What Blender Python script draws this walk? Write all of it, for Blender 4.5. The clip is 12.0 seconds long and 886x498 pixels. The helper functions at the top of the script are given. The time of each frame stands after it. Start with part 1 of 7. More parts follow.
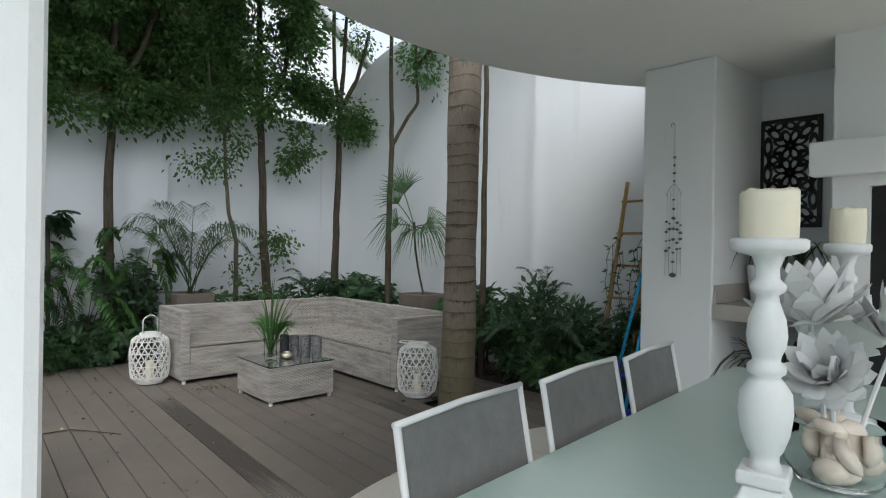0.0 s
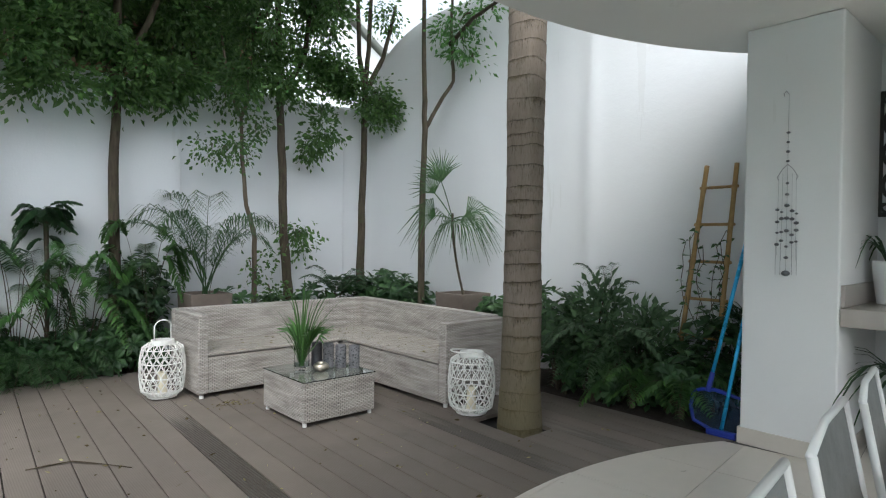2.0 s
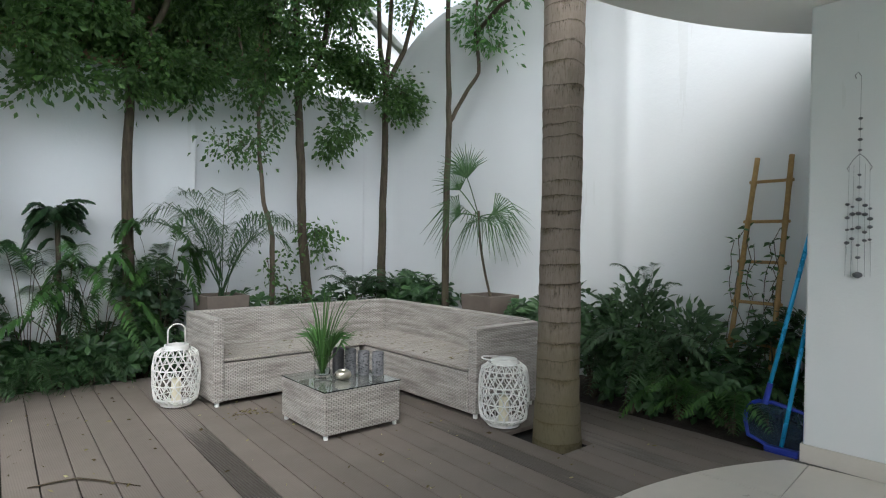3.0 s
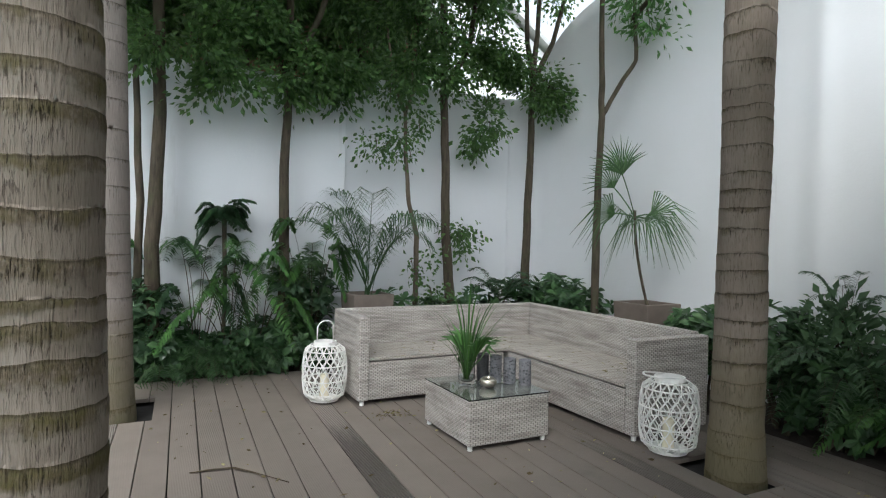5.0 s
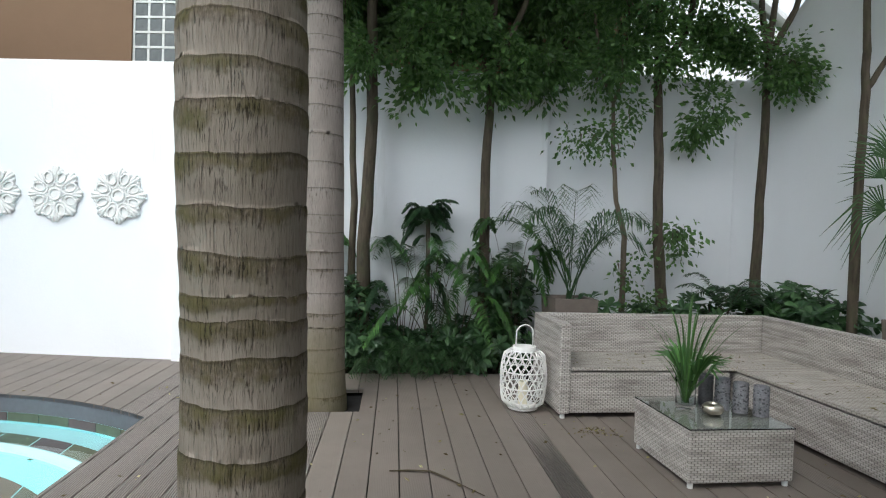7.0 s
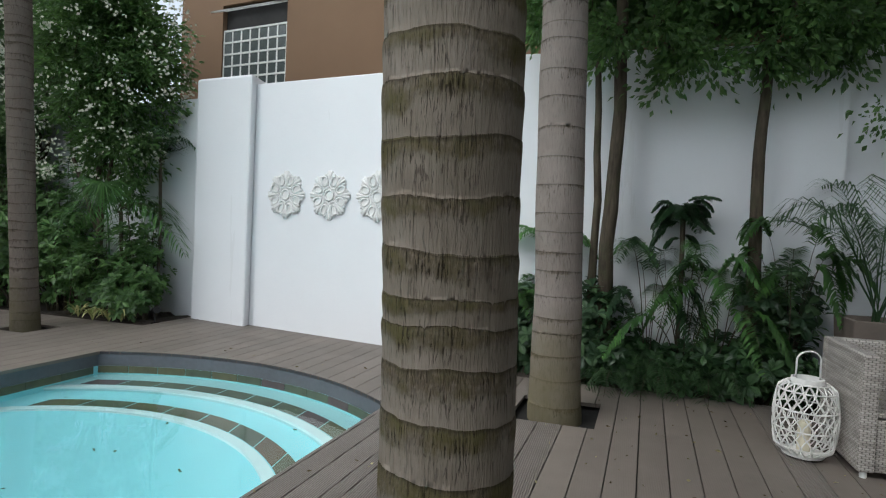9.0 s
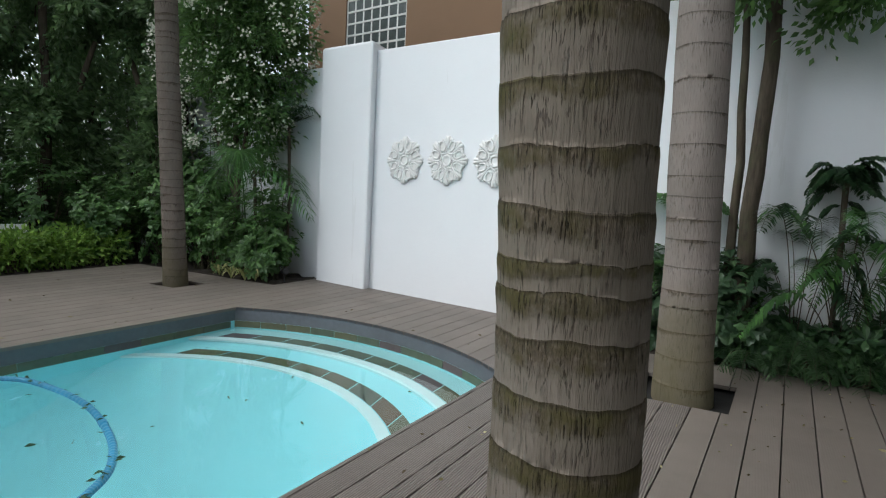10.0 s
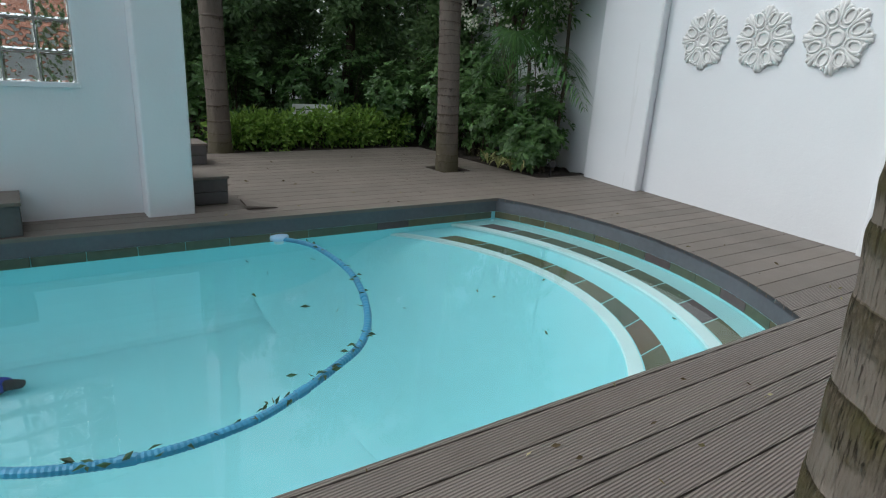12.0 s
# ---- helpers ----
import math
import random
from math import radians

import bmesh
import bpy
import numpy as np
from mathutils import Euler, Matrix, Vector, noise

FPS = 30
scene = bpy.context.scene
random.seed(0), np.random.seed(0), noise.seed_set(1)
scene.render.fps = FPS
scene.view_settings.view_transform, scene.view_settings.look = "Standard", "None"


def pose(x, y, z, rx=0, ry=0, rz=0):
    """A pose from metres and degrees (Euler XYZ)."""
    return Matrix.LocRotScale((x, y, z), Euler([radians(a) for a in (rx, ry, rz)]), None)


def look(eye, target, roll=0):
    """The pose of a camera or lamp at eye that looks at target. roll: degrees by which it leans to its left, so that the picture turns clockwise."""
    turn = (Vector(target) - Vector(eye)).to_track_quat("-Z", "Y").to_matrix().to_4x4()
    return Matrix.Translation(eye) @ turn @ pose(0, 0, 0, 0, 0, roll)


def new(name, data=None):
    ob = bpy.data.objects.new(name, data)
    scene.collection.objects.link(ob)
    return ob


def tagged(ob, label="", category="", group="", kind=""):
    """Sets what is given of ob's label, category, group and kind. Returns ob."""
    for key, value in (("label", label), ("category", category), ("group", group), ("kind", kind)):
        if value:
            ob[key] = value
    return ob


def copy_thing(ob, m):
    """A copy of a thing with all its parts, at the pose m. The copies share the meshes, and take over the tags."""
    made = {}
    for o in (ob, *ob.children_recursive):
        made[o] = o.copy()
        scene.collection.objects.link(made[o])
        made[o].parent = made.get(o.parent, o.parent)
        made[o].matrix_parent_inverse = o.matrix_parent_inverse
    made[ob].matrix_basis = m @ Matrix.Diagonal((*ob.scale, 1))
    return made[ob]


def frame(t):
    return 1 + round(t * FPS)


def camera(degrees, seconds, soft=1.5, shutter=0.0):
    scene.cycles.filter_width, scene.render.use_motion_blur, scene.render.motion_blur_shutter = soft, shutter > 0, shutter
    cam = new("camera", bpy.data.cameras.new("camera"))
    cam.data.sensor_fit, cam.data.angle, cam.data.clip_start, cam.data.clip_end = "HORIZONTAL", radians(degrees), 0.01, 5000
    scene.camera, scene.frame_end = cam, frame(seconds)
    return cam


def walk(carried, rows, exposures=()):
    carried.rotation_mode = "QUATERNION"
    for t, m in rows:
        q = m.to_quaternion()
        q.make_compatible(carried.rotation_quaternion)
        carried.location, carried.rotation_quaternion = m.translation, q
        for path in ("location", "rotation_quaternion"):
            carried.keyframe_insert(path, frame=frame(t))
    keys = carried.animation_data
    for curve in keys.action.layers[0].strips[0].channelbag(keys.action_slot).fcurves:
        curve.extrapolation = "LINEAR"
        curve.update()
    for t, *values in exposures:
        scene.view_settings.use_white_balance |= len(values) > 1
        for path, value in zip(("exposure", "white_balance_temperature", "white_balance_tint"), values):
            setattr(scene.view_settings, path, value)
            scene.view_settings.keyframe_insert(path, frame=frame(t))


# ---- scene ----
cam = camera(74.3, 12.0, 1.15)
PATH = [
    (0, (0.133, 0.255, 1.33), (1.481, 1.733, 1.324), 1.0),
    (0.5, (0.177, 0.463, 1.328), (1.517, 1.947, 1.316), 1.0),
    (1, (0.225, 0.668, 1.324), (1.562, 2.155, 1.302), 1.0),
    (1.5, (0.268, 0.871, 1.321), (1.606, 2.357, 1.293), 0.9),
    (2, (0.303, 1.053, 1.322), (1.642, 2.539, 1.296), 0.8),
    (2.5, (0.366, 1.218, 1.319), (1.7, 2.709, 1.293), 0.8),
    (4.5, (0.567, 1.563, 1.297), (1.587, 3.283, 1.27), 0.8),
    (5, (0.525, 1.618, 1.289), (1.433, 3.399, 1.265), 1.4),
    (5.5, (0.557, 1.659, 1.29), (1.319, 3.508, 1.26), 1.3),
    (6, (0.559, 1.717, 1.285), (1.18, 3.618, 1.252), 1.5),
    (6.5, (0.57, 1.795, 1.286), (1.018, 3.744, 1.249), 1.7),
    (8.5, (0.654, 2.091, 1.293), (0.314, 4.062, 1.238), 2.5),
    (9, (0.657, 2.166, 1.278), (0.092, 4.083, 1.208), 2.7),
    (9.5, (0.649, 2.219, 1.258), (-0.104, 4.068, 1.145), 2.7),
    (10, (0.61, 2.293, 1.245), (-0.316, 4.056, 1.05), 2.9),
    (10.5, (0.567, 2.397, 1.227), (-0.55, 4.036, 0.97), 3.2),
    (11, (0.507, 2.46, 1.208), (-0.777, 3.953, 0.857), 3.2),
    (11.5, (0.494, 2.602, 1.239), (-0.945, 3.899, 0.743), 3.5),
    (12, (0.362, 2.672, 1.201), (-1.171, 3.809, 0.603), 3.6),
]
EXPOSURES = [(t, e, 6150, 6) for t, e in ((0.0, 0.36), (0.6, 0.54), (1.2, 0.72), (2.5, 0.74), (4.5, 0.74), (6.5, 0.68), (8.5, 0.06), (9.0, 0.04), (9.5, 0.05), (10.0, 0.05), (10.5, 0.04), (11.0, 0.04), (11.5, 0.0), (12.0, -0.14))]
walk(cam, [(t, look(eye, target, roll)) for t, eye, target, roll in PATH], EXPOSURES)

# ---- light ----
world = bpy.data.worlds.new("sky")
scene.world = world
world.use_nodes = True
_wn = world.node_tree
_sky = _wn.nodes.new("ShaderNodeTexSky")
_sky.sky_type = 'NISHITA'
_sky.sun_disc = False
_sky.sun_elevation = radians(55)
_sky.sun_rotation = radians(223)
_sky.air_density, _sky.dust_density, _sky.ozone_density = 1.0, 4.0, 1.0
_bg = _wn.nodes["Background"]
_bg.inputs["Strength"].default_value = 0.15
_hs = _wn.nodes.new("ShaderNodeHueSaturation")
_hs.inputs["Saturation"].default_value = 0.32
_hs.inputs["Value"].default_value = 1.70
_wn.links.new(_sky.outputs[0], _hs.inputs["Color"])
_wn.links.new(_hs.outputs[0], _bg.inputs[0])
_sun = bpy.data.lights.new("sun", 'SUN')
_sun.energy, _sun.angle, _sun.color = 0.62, radians(85), (1.0, 0.98, 0.95)
sun = new("sun", _sun)
sun.matrix_basis = look((-8.8, -9.4, 18.5), (0, 0, 0))

# ---- material helpers ----
def nt(m):
    m.use_nodes = True
    return m.node_tree


class Mat:
    """A principled material with small helpers to wire textures."""
    def __init__(self, name, color=(0.5, 0.5, 0.5), rough=0.6, metal=0.0, spec=0.5):
        self.m = bpy.data.materials.new(name)
        self.t = nt(self.m)
        self.b = self.t.nodes["Principled BSDF"]
        self.out = self.t.nodes["Material Output"]
        self.put("Base Color", (*color, 1))
        self.put("Roughness", rough)
        self.put("Metallic", metal)
        self.put("Specular IOR Level", spec)
        self.color = color
        self._uv = self._obj = None

    def put(self, key, v):
        if hasattr(v, "is_linked"):
            self.t.links.new(v, self.b.inputs[key])
        else:
            self.b.inputs[key].default_value = v

    def node(self, kind, **inputs):
        n = self.t.nodes.new(kind)
        for k, v in inputs.items():
            k = k.replace("_", " ")
            if hasattr(v, "is_linked"):
                self.t.links.new(v, n.inputs[k])
            else:
                n.inputs[k].default_value = v
        return n

    def coords(self, uv=False, scale=(1, 1, 1)):
        c = self.node("ShaderNodeTexCoord")
        mp = self.node("ShaderNodeMapping", Scale=scale)
        self.t.links.new(c.outputs["UV" if uv else "Object"], mp.inputs[0])
        return mp.outputs[0]

    def noise(self, scale, detail=4, vec=None, rough=0.6):
        n = self.node("ShaderNodeTexNoise", Scale=scale, Detail=detail, Roughness=rough)
        self.t.links.new(vec if vec is not None else self.coords(), n.inputs["Vector"])
        return n.outputs["Fac"]

    def ramp(self, fac, stops):
        r = self.node("ShaderNodeValToRGB")
        self.t.links.new(fac, r.inputs[0])
        e = r.color_ramp.elements
        while len(e) < len(stops):
            e.new(0.5)
        for k, (p, c) in enumerate(stops):
            e[k].position = p
            e[k].color = (*c, 1) if len(c) == 3 else c
        return r.outputs[0]

    def mix(self, fac, a, b, mode='MIX'):
        n = self.t.nodes.new("ShaderNodeMix")
        n.data_type, n.blend_type = 'RGBA', mode
        for i, v in ((0, fac), (6, a), (7, b)):
            if hasattr(v, "is_linked"):
                self.t.links.new(v, n.inputs[i])
            else:
                n.inputs[i].default_value = v if i == 0 else (*v[:3], 1)
        return n.outputs[2]

    def math(self, op, a, b=0.5):
        n = self.t.nodes.new("ShaderNodeMath")
        n.operation = op
        for i, v in ((0, a), (1, b)):
            if hasattr(v, "is_linked"):
                self.t.links.new(v, n.inputs[i])
            else:
                n.inputs[i].default_value = v
        return n.outputs[0]

    def bump(self, height, strength=0.3, dist=0.01, normal=None):
        n = self.node("ShaderNodeBump", Strength=strength, Distance=dist, Height=height)
        if normal is not None:
            self.t.links.new(normal, n.inputs["Normal"])
        self.put("Normal", n.outputs[0])
        return n.outputs[0]

    def island(self):
        return self.node("ShaderNodeNewGeometry").outputs["Random Per Island"]

    def each(self):
        return self.node("ShaderNodeObjectInfo").outputs["Random"]


def scaled(c, k):
    return tuple(min(1, v * k) for v in c)


def plain(name, color, rough=0.6, metal=0.0, grain=30, vary=0.12, bumpy=0.15, dist=0.004, spec=0.5):
    """A paint, stone or plastic with grain at two scales."""
    m = Mat(name, color, rough, metal, spec)
    f = m.mix(0.5, m.noise(grain, 5), m.noise(grain * 0.07 + 0.4, 3))
    m.put("Base Color", m.ramp(f, [(0.3, scaled(color, 1 - vary)), (0.7, scaled(color, 1 + vary))]))
    m.put("Roughness", m.math('ADD', m.math('MULTIPLY', m.noise(grain * 0.5, 3), 0.25), rough - 0.12))
    if bumpy:
        m.bump(m.noise(grain * 2, 5), bumpy, dist)
    return m.m


def plaster(name, color, vary=0.05, soil=(0.42, 0.41, 0.36)):
    """Painted rough plaster with trowel waves, pocks and faint water stains."""
    m = Mat(name, color, 0.75, 0, 0.25)
    big = m.noise(0.8, 4)
    streak = m.noise(1.0, 5, m.coords(scale=(3.5, 3.5, 0.35)))
    c = m.ramp(big, [(0.3, scaled(color, 1 - vary)), (0.75, color)])
    c = m.mix(m.math('MULTIPLY', m.math('GREATER_THAN', streak, 0.66), 0.10), c, soil)
    c = m.mix(m.math('MULTIPLY', m.noise(60, 6), 0.10), c, scaled(color, 0.8))
    m.put("Base Color", c)
    pock = m.node("ShaderNodeTexVoronoi", Scale=5.0)
    m.t.links.new(m.coords(), pock.inputs["Vector"])
    pk = m.ramp(pock.outputs["Distance"], [(0.02, (0, 0, 0)), (0.07, (1, 1, 1))])
    n1 = m.bump(m.noise(1.6, 4), 0.30, 0.03)
    n2 = m.bump(m.mix(0.35, m.noise(55, 6), pk), 0.3, 0.008, n1)
    return m.m


def leaf_mat(name, dark, light, rough=0.45, translucent=0.25):
    m = Mat(name, dark, rough, 0, 0.4)
    r = m.island()
    c = m.ramp(r, [(0.0, scaled(dark, 0.75)), (0.45, dark), (0.9, light), (1.0, scaled(light, 1.25))])
    c = m.mix(m.math('MULTIPLY', m.noise(1.3, 3), 0.5), c, scaled(dark, 0.7))
    m.put("Base Color", c)
    tr = m.node("ShaderNodeBsdfTranslucent")
    m.t.links.new(m.mix(0.5, c, scaled(light, 1.6)), tr.inputs[0])
    mx = m.node("ShaderNodeMixShader", Fac=translucent)
    m.t.links.new(m.b.outputs[0], mx.inputs[1])
    m.t.links.new(tr.outputs[0], mx.inputs[2])
    m.t.links.new(mx.outputs[0], m.out.inputs[0])
    return m.m


def bark_mat(name, a, b, moss=None):
    m = Mat(name, a, 0.85, 0, 0.2)
    st = m.noise(9, 6, m.coords(scale=(3, 3, 0.5)))
    c = m.ramp(st, [(0.3, a), (0.7, b)])
    if moss:
        c = m.mix(m.ramp(m.noise(5, 5), [(0.5, (0, 0, 0)), (0.68, (0.7, 0.7, 0.7))]), c, moss)
    m.put("Base Color", c)
    m.bump(m.noise(22, 6, m.coords(scale=(3, 3, 0.4))), 0.6, 0.01)
    return m.m


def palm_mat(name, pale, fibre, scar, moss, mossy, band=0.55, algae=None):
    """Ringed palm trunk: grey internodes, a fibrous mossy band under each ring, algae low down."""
    m = Mat(name, pale, 0.9, 0, 0.12)
    at = m.node("ShaderNodeAttribute")
    at.attribute_name = "ring"
    ring = at.outputs["Fac"]
    fine = m.noise(40, 6, m.coords(scale=(4.2, 4.2, 0.34)))
    coarse = m.noise(5, 5)
    blotch = m.noise(1.7, 4)
    c = m.ramp(fine, [(0.25, tuple((p + q) / 2 for p, q in zip(pale, fibre))), (0.48, pale), (0.80, scaled(pale, 1.15))])
    c = m.mix(m.ramp(coarse, [(0.42, (0, 0, 0)), (0.66, (0.4, 0.4, 0.4))]), c, scaled(fibre, 0.95))
    c = m.mix(m.ramp(blotch, [(0.4, (0, 0, 0)), (0.68, (0.4, 0.4, 0.4))]), c, fibre)
    # ragged mossy skirt under each ring: its lower edge follows two noises
    hang = m.math('SUBTRACT', m.noise(34, 4, m.coords(scale=(4.6, 4.6, 0.22))), 0.5)
    depth = m.math('SUBTRACT', m.noise(2.6, 5, m.coords(scale=(1.0, 1.0, 2.0))), 0.5)
    wob = m.math('ADD', ring, m.math('ADD', m.math('MULTIPLY', hang, 0.34), m.math('MULTIPLY', depth, 1.7)))
    sc = m.ramp(wob, [(band, (0, 0, 0)), (band + 0.12, (0.40, 0.40, 0.40)), (band + 0.5, (0.80, 0.80, 0.80))])
    speck = m.noise(70, 5, m.coords(scale=(1.6, 1.6, 0.9)))
    scars = m.ramp(speck, [(0.34, scaled(scar, 0.55)), (0.5, scar), (0.68, scaled(fibre, 1.25))])
    c = m.mix(sc, c, scars)
    ms = m.ramp(m.noise(9, 6), [(0.5 - 0.1 * mossy, (0, 0, 0)), (0.72 - 0.1 * mossy, (1, 1, 1))])
    ms = m.math('MULTIPLY', m.math('MULTIPLY', ms, m.ramp(wob, [(band - 0.1, (0.10, 0.10, 0.10)), (band + 0.2, (1, 1, 1))])), mossy)
    c = m.mix(ms, c, moss)
    # short dark clefts in patches, and a thin shadow line painted at the ring itself
    cleft = m.ramp(m.noise(38, 3, m.coords(scale=(4.4, 4.4, 0.5))), [(0.37, (1, 1, 1)), (0.43, (0, 0, 0))])
    patch = m.ramp(m.noise(6.5, 3), [(0.42, (0.35, 0.35, 0.35)), (0.56, (1, 1, 1))])
    cleft = m.math('MULTIPLY', m.math('MULTIPLY', cleft, patch), m.ramp(wob, [(band - 0.45, (0.3, 0.3, 0.3)), (band + 0.05, (1, 1, 1))]))
    c = m.mix(m.math('MULTIPLY', cleft, 0.85), c, scaled(scar, 0.25))
    line = m.ramp(m.math('ADD', ring, m.math('MULTIPLY', hang, 0.22)), [(0.90, (0, 0, 0)), (0.985, (0.7, 0.7, 0.7))])
    c = m.mix(line, c, scaled(scar, 0.45))
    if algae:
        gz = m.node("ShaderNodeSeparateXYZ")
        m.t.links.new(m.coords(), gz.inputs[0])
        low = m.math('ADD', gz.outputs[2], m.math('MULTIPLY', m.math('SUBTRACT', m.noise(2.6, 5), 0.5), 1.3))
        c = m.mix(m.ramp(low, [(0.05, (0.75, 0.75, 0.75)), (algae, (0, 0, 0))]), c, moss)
    m.put("Base Color", c)
    n1 = m.bump(m.math('SUBTRACT', fine, m.math('MULTIPLY', cleft, 0.9)), 1.0, 0.009)
    m.bump(m.math('MULTIPLY', m.noise(70, 5, m.coords(scale=(1.6, 1.6, 0.3))), sc), 0.9, 0.010, n1)
    return m.m


def wicker_mat(name, a, b, dark):
    """Flat woven synthetic rattan: rows of short strands, every second row shifted by half a strand."""
    m = Mat(name, a, 0.5, 0, 0.35)
    uv = m.node("ShaderNodeSeparateXYZ", Vector=m.coords(uv=True))
    rows = m.math('DIVIDE', uv.outputs[1], 0.0125)
    row, up = m.math('FLOOR', rows), m.math('FRACT', rows)
    along_row = m.math('ADD', m.math('DIVIDE', uv.outputs[0], 0.036), m.math('MULTIPLY', m.math('FLOORED_MODULO', row, 2.0), 0.5))
    over = m.math('ABSOLUTE', m.math('SINE', m.math('MULTIPLY', along_row, math.pi)))
    edge = m.math('MULTIPLY', m.math('MULTIPLY', up, m.math('SUBTRACT', 1.0, up)), 4.0)
    h = m.math('MULTIPLY', m.math('POWER', over, 0.6), m.math('POWER', edge, 0.5))
    key = m.node("ShaderNodeCombineXYZ", X=m.math('MULTIPLY', uv.outputs[0], 3.0), Y=m.math('MULTIPLY', row, 0.37))
    c = m.ramp(m.noise(1.0, 3, key.outputs[0]), [(0.32, scaled(a, 0.85)), (0.5, tuple((p + q) / 2 for p, q in zip(a, b))), (0.66, b)])
    c = m.mix(m.math('MULTIPLY', m.noise(3, 4), 0.25), c, scaled(a, 0.6))
    c = m.mix(m.ramp(h, [(0.05, (0.95, 0.95, 0.95)), (0.55, (0, 0, 0))]), c, dark)
    m.put("Base Color", c)
    m.bump(h, 0.8, 0.004)
    return m.m


def board_mat(name, color, ribs=0.0):
    """Composite decking with narrow ribs along the board; each board a little different."""
    m = Mat(name, color, 0.62, 0, 0.3)
    uv = m.coords(uv=True)
    r = m.each()
    c = m.ramp(r, [(0, scaled(color, 0.88)), (1, scaled(color, 1.1))])
    grain = m.noise(8, 6, m.coords(scale=(14, 0.5, 1)))
    c = m.mix(m.math('MULTIPLY', grain, 0.35), c, scaled(color, 0.7))
    c = m.mix(m.ramp(m.noise(1.1, 5), [(0.45, (0, 0, 0)), (0.8, (0.5, 0.5, 0.5))]), c, scaled(color, 1.3))
    c = m.mix(m.ramp(m.noise(2.3, 6), [(0.6, (0, 0, 0)), (0.72, (0.35, 0.35, 0.35))]), c, scaled(color, 0.55))
    m.put("Base Color", c)
    m.put("Roughness", m.math('ADD', m.math('MULTIPLY', m.noise(3, 4), 0.3), 0.42))
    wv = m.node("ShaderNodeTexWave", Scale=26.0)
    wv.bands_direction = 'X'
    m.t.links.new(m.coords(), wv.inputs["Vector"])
    # groove shade between the ribs is also painted into the colour
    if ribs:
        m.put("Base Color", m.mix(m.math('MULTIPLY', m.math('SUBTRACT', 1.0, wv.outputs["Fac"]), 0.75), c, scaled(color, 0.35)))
    n1 = m.bump(wv.outputs["Fac"], 0.12 + ribs, 0.004)
    m.bump(m.noise(40, 5, m.coords(scale=(4, 0.4, 1))), 0.25, 0.003, n1)
    return m.m


def glass_mat(name, color=(1, 1, 1), rough=0.0, ior=1.45):
    m = Mat(name, color, rough)
    m.put("Transmission Weight", 1.0)
    m.put("IOR", ior)
    return m


WALL = plaster("white_wall_paint", (0.80, 0.81, 0.83))
WALL_IN = plaster("patio_wall_paint", (0.79, 0.80, 0.80))
CEIL = plaster("ceiling_paint", (0.79, 0.78, 0.75))
BROWN = plaster("brown_house_paint", (0.20, 0.125, 0.075), 0.1, (0.12, 0.08, 0.05))
COPING = plain("dark_grey_coping_paint", (0.105, 0.11, 0.125), 0.6, grain=25, vary=0.2, bumpy=0.3)
PLASTER_POOL = plain("turquoise_pool_plaster", (0.33, 0.735, 0.785), 0.6, grain=4, vary=0.05, bumpy=0.1)
STEP_PALE = plain("pale_pool_tread", (0.36, 0.62, 0.64), 0.6, grain=4, vary=0.05, bumpy=0.1)
STEP_WHITE = plain("white_pool_step", (0.66, 0.80, 0.80), 0.6, grain=6, vary=0.05, bumpy=0.1)
SOIL = plain("dark_soil", (0.035, 0.026, 0.02), 0.95, grain=14, vary=0.5, bumpy=0.9, dist=0.03)
GRASS = plain("lawn_green", (0.05, 0.085, 0.025), 0.9, grain=20, vary=0.4, bumpy=0.8, dist=0.03)
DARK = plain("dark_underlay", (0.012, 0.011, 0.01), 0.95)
BOARD = board_mat("grey_brown_composite_board", (0.168, 0.143, 0.123))
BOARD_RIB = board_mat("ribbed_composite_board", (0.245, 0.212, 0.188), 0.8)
FASCIA = plain("dark_deck_fascia", (0.085, 0.08, 0.08), 0.6, grain=30, vary=0.2)
TILE = plain("beige_porcelain_tile", (0.62, 0.575, 0.515), 0.32, grain=9, vary=0.07, bumpy=0.05)
GROUT = plain("grey_grout", (0.16, 0.15, 0.14), 0.9)
COUNTER = plain("greige_counter_tile", (0.40, 0.37, 0.335), 0.35, grain=12, vary=0.1, bumpy=0.06)
WICKER = wicker_mat("grey_wicker", (0.34, 0.305, 0.275), (0.60, 0.565, 0.525), (0.06, 0.052, 0.045))
WICKER_SEAT = wicker_mat("weathered_wicker_seat", (0.36, 0.325, 0.285), (0.56, 0.52, 0.47), (0.10, 0.088, 0.075))
WHITE = plain("white_lacquer", (0.71, 0.71, 0.70), 0.4, grain=25, vary=0.05)
RATTAN = plain("white_painted_rattan", (0.82, 0.81, 0.78), 0.55, grain=60, vary=0.08)
PLASTER_ORN = plain("cast_plaster_ornament", (0.72, 0.715, 0.70), 0.8, grain=40, vary=0.08, bumpy=0.3)
CANDLE = plain("cream_candle_wax", (0.78, 0.72, 0.56), 0.5, grain=10, vary=0.05, bumpy=0.1)
STONE = plain("speckled_grey_stone", (0.19, 0.19, 0.205), 0.8, grain=90, vary=0.7, bumpy=0.7, dist=0.006)
STONE_DARK = plain("dark_stone", (0.07, 0.07, 0.075), 0.8, grain=90, vary=0.7, bumpy=0.7, dist=0.006)
SILVER = plain("tarnished_silver", (0.55, 0.50, 0.42), 0.3, 1.0, grain=20, vary=0.25)
SLING = plain("grey_sling_mesh", (0.175, 0.177, 0.173), 0.75, grain=220, vary=0.2, bumpy=0.4, dist=0.001)
ALU = plain("white_powder_coat", (0.74, 0.74, 0.73), 0.35, grain=15, vary=0.04)
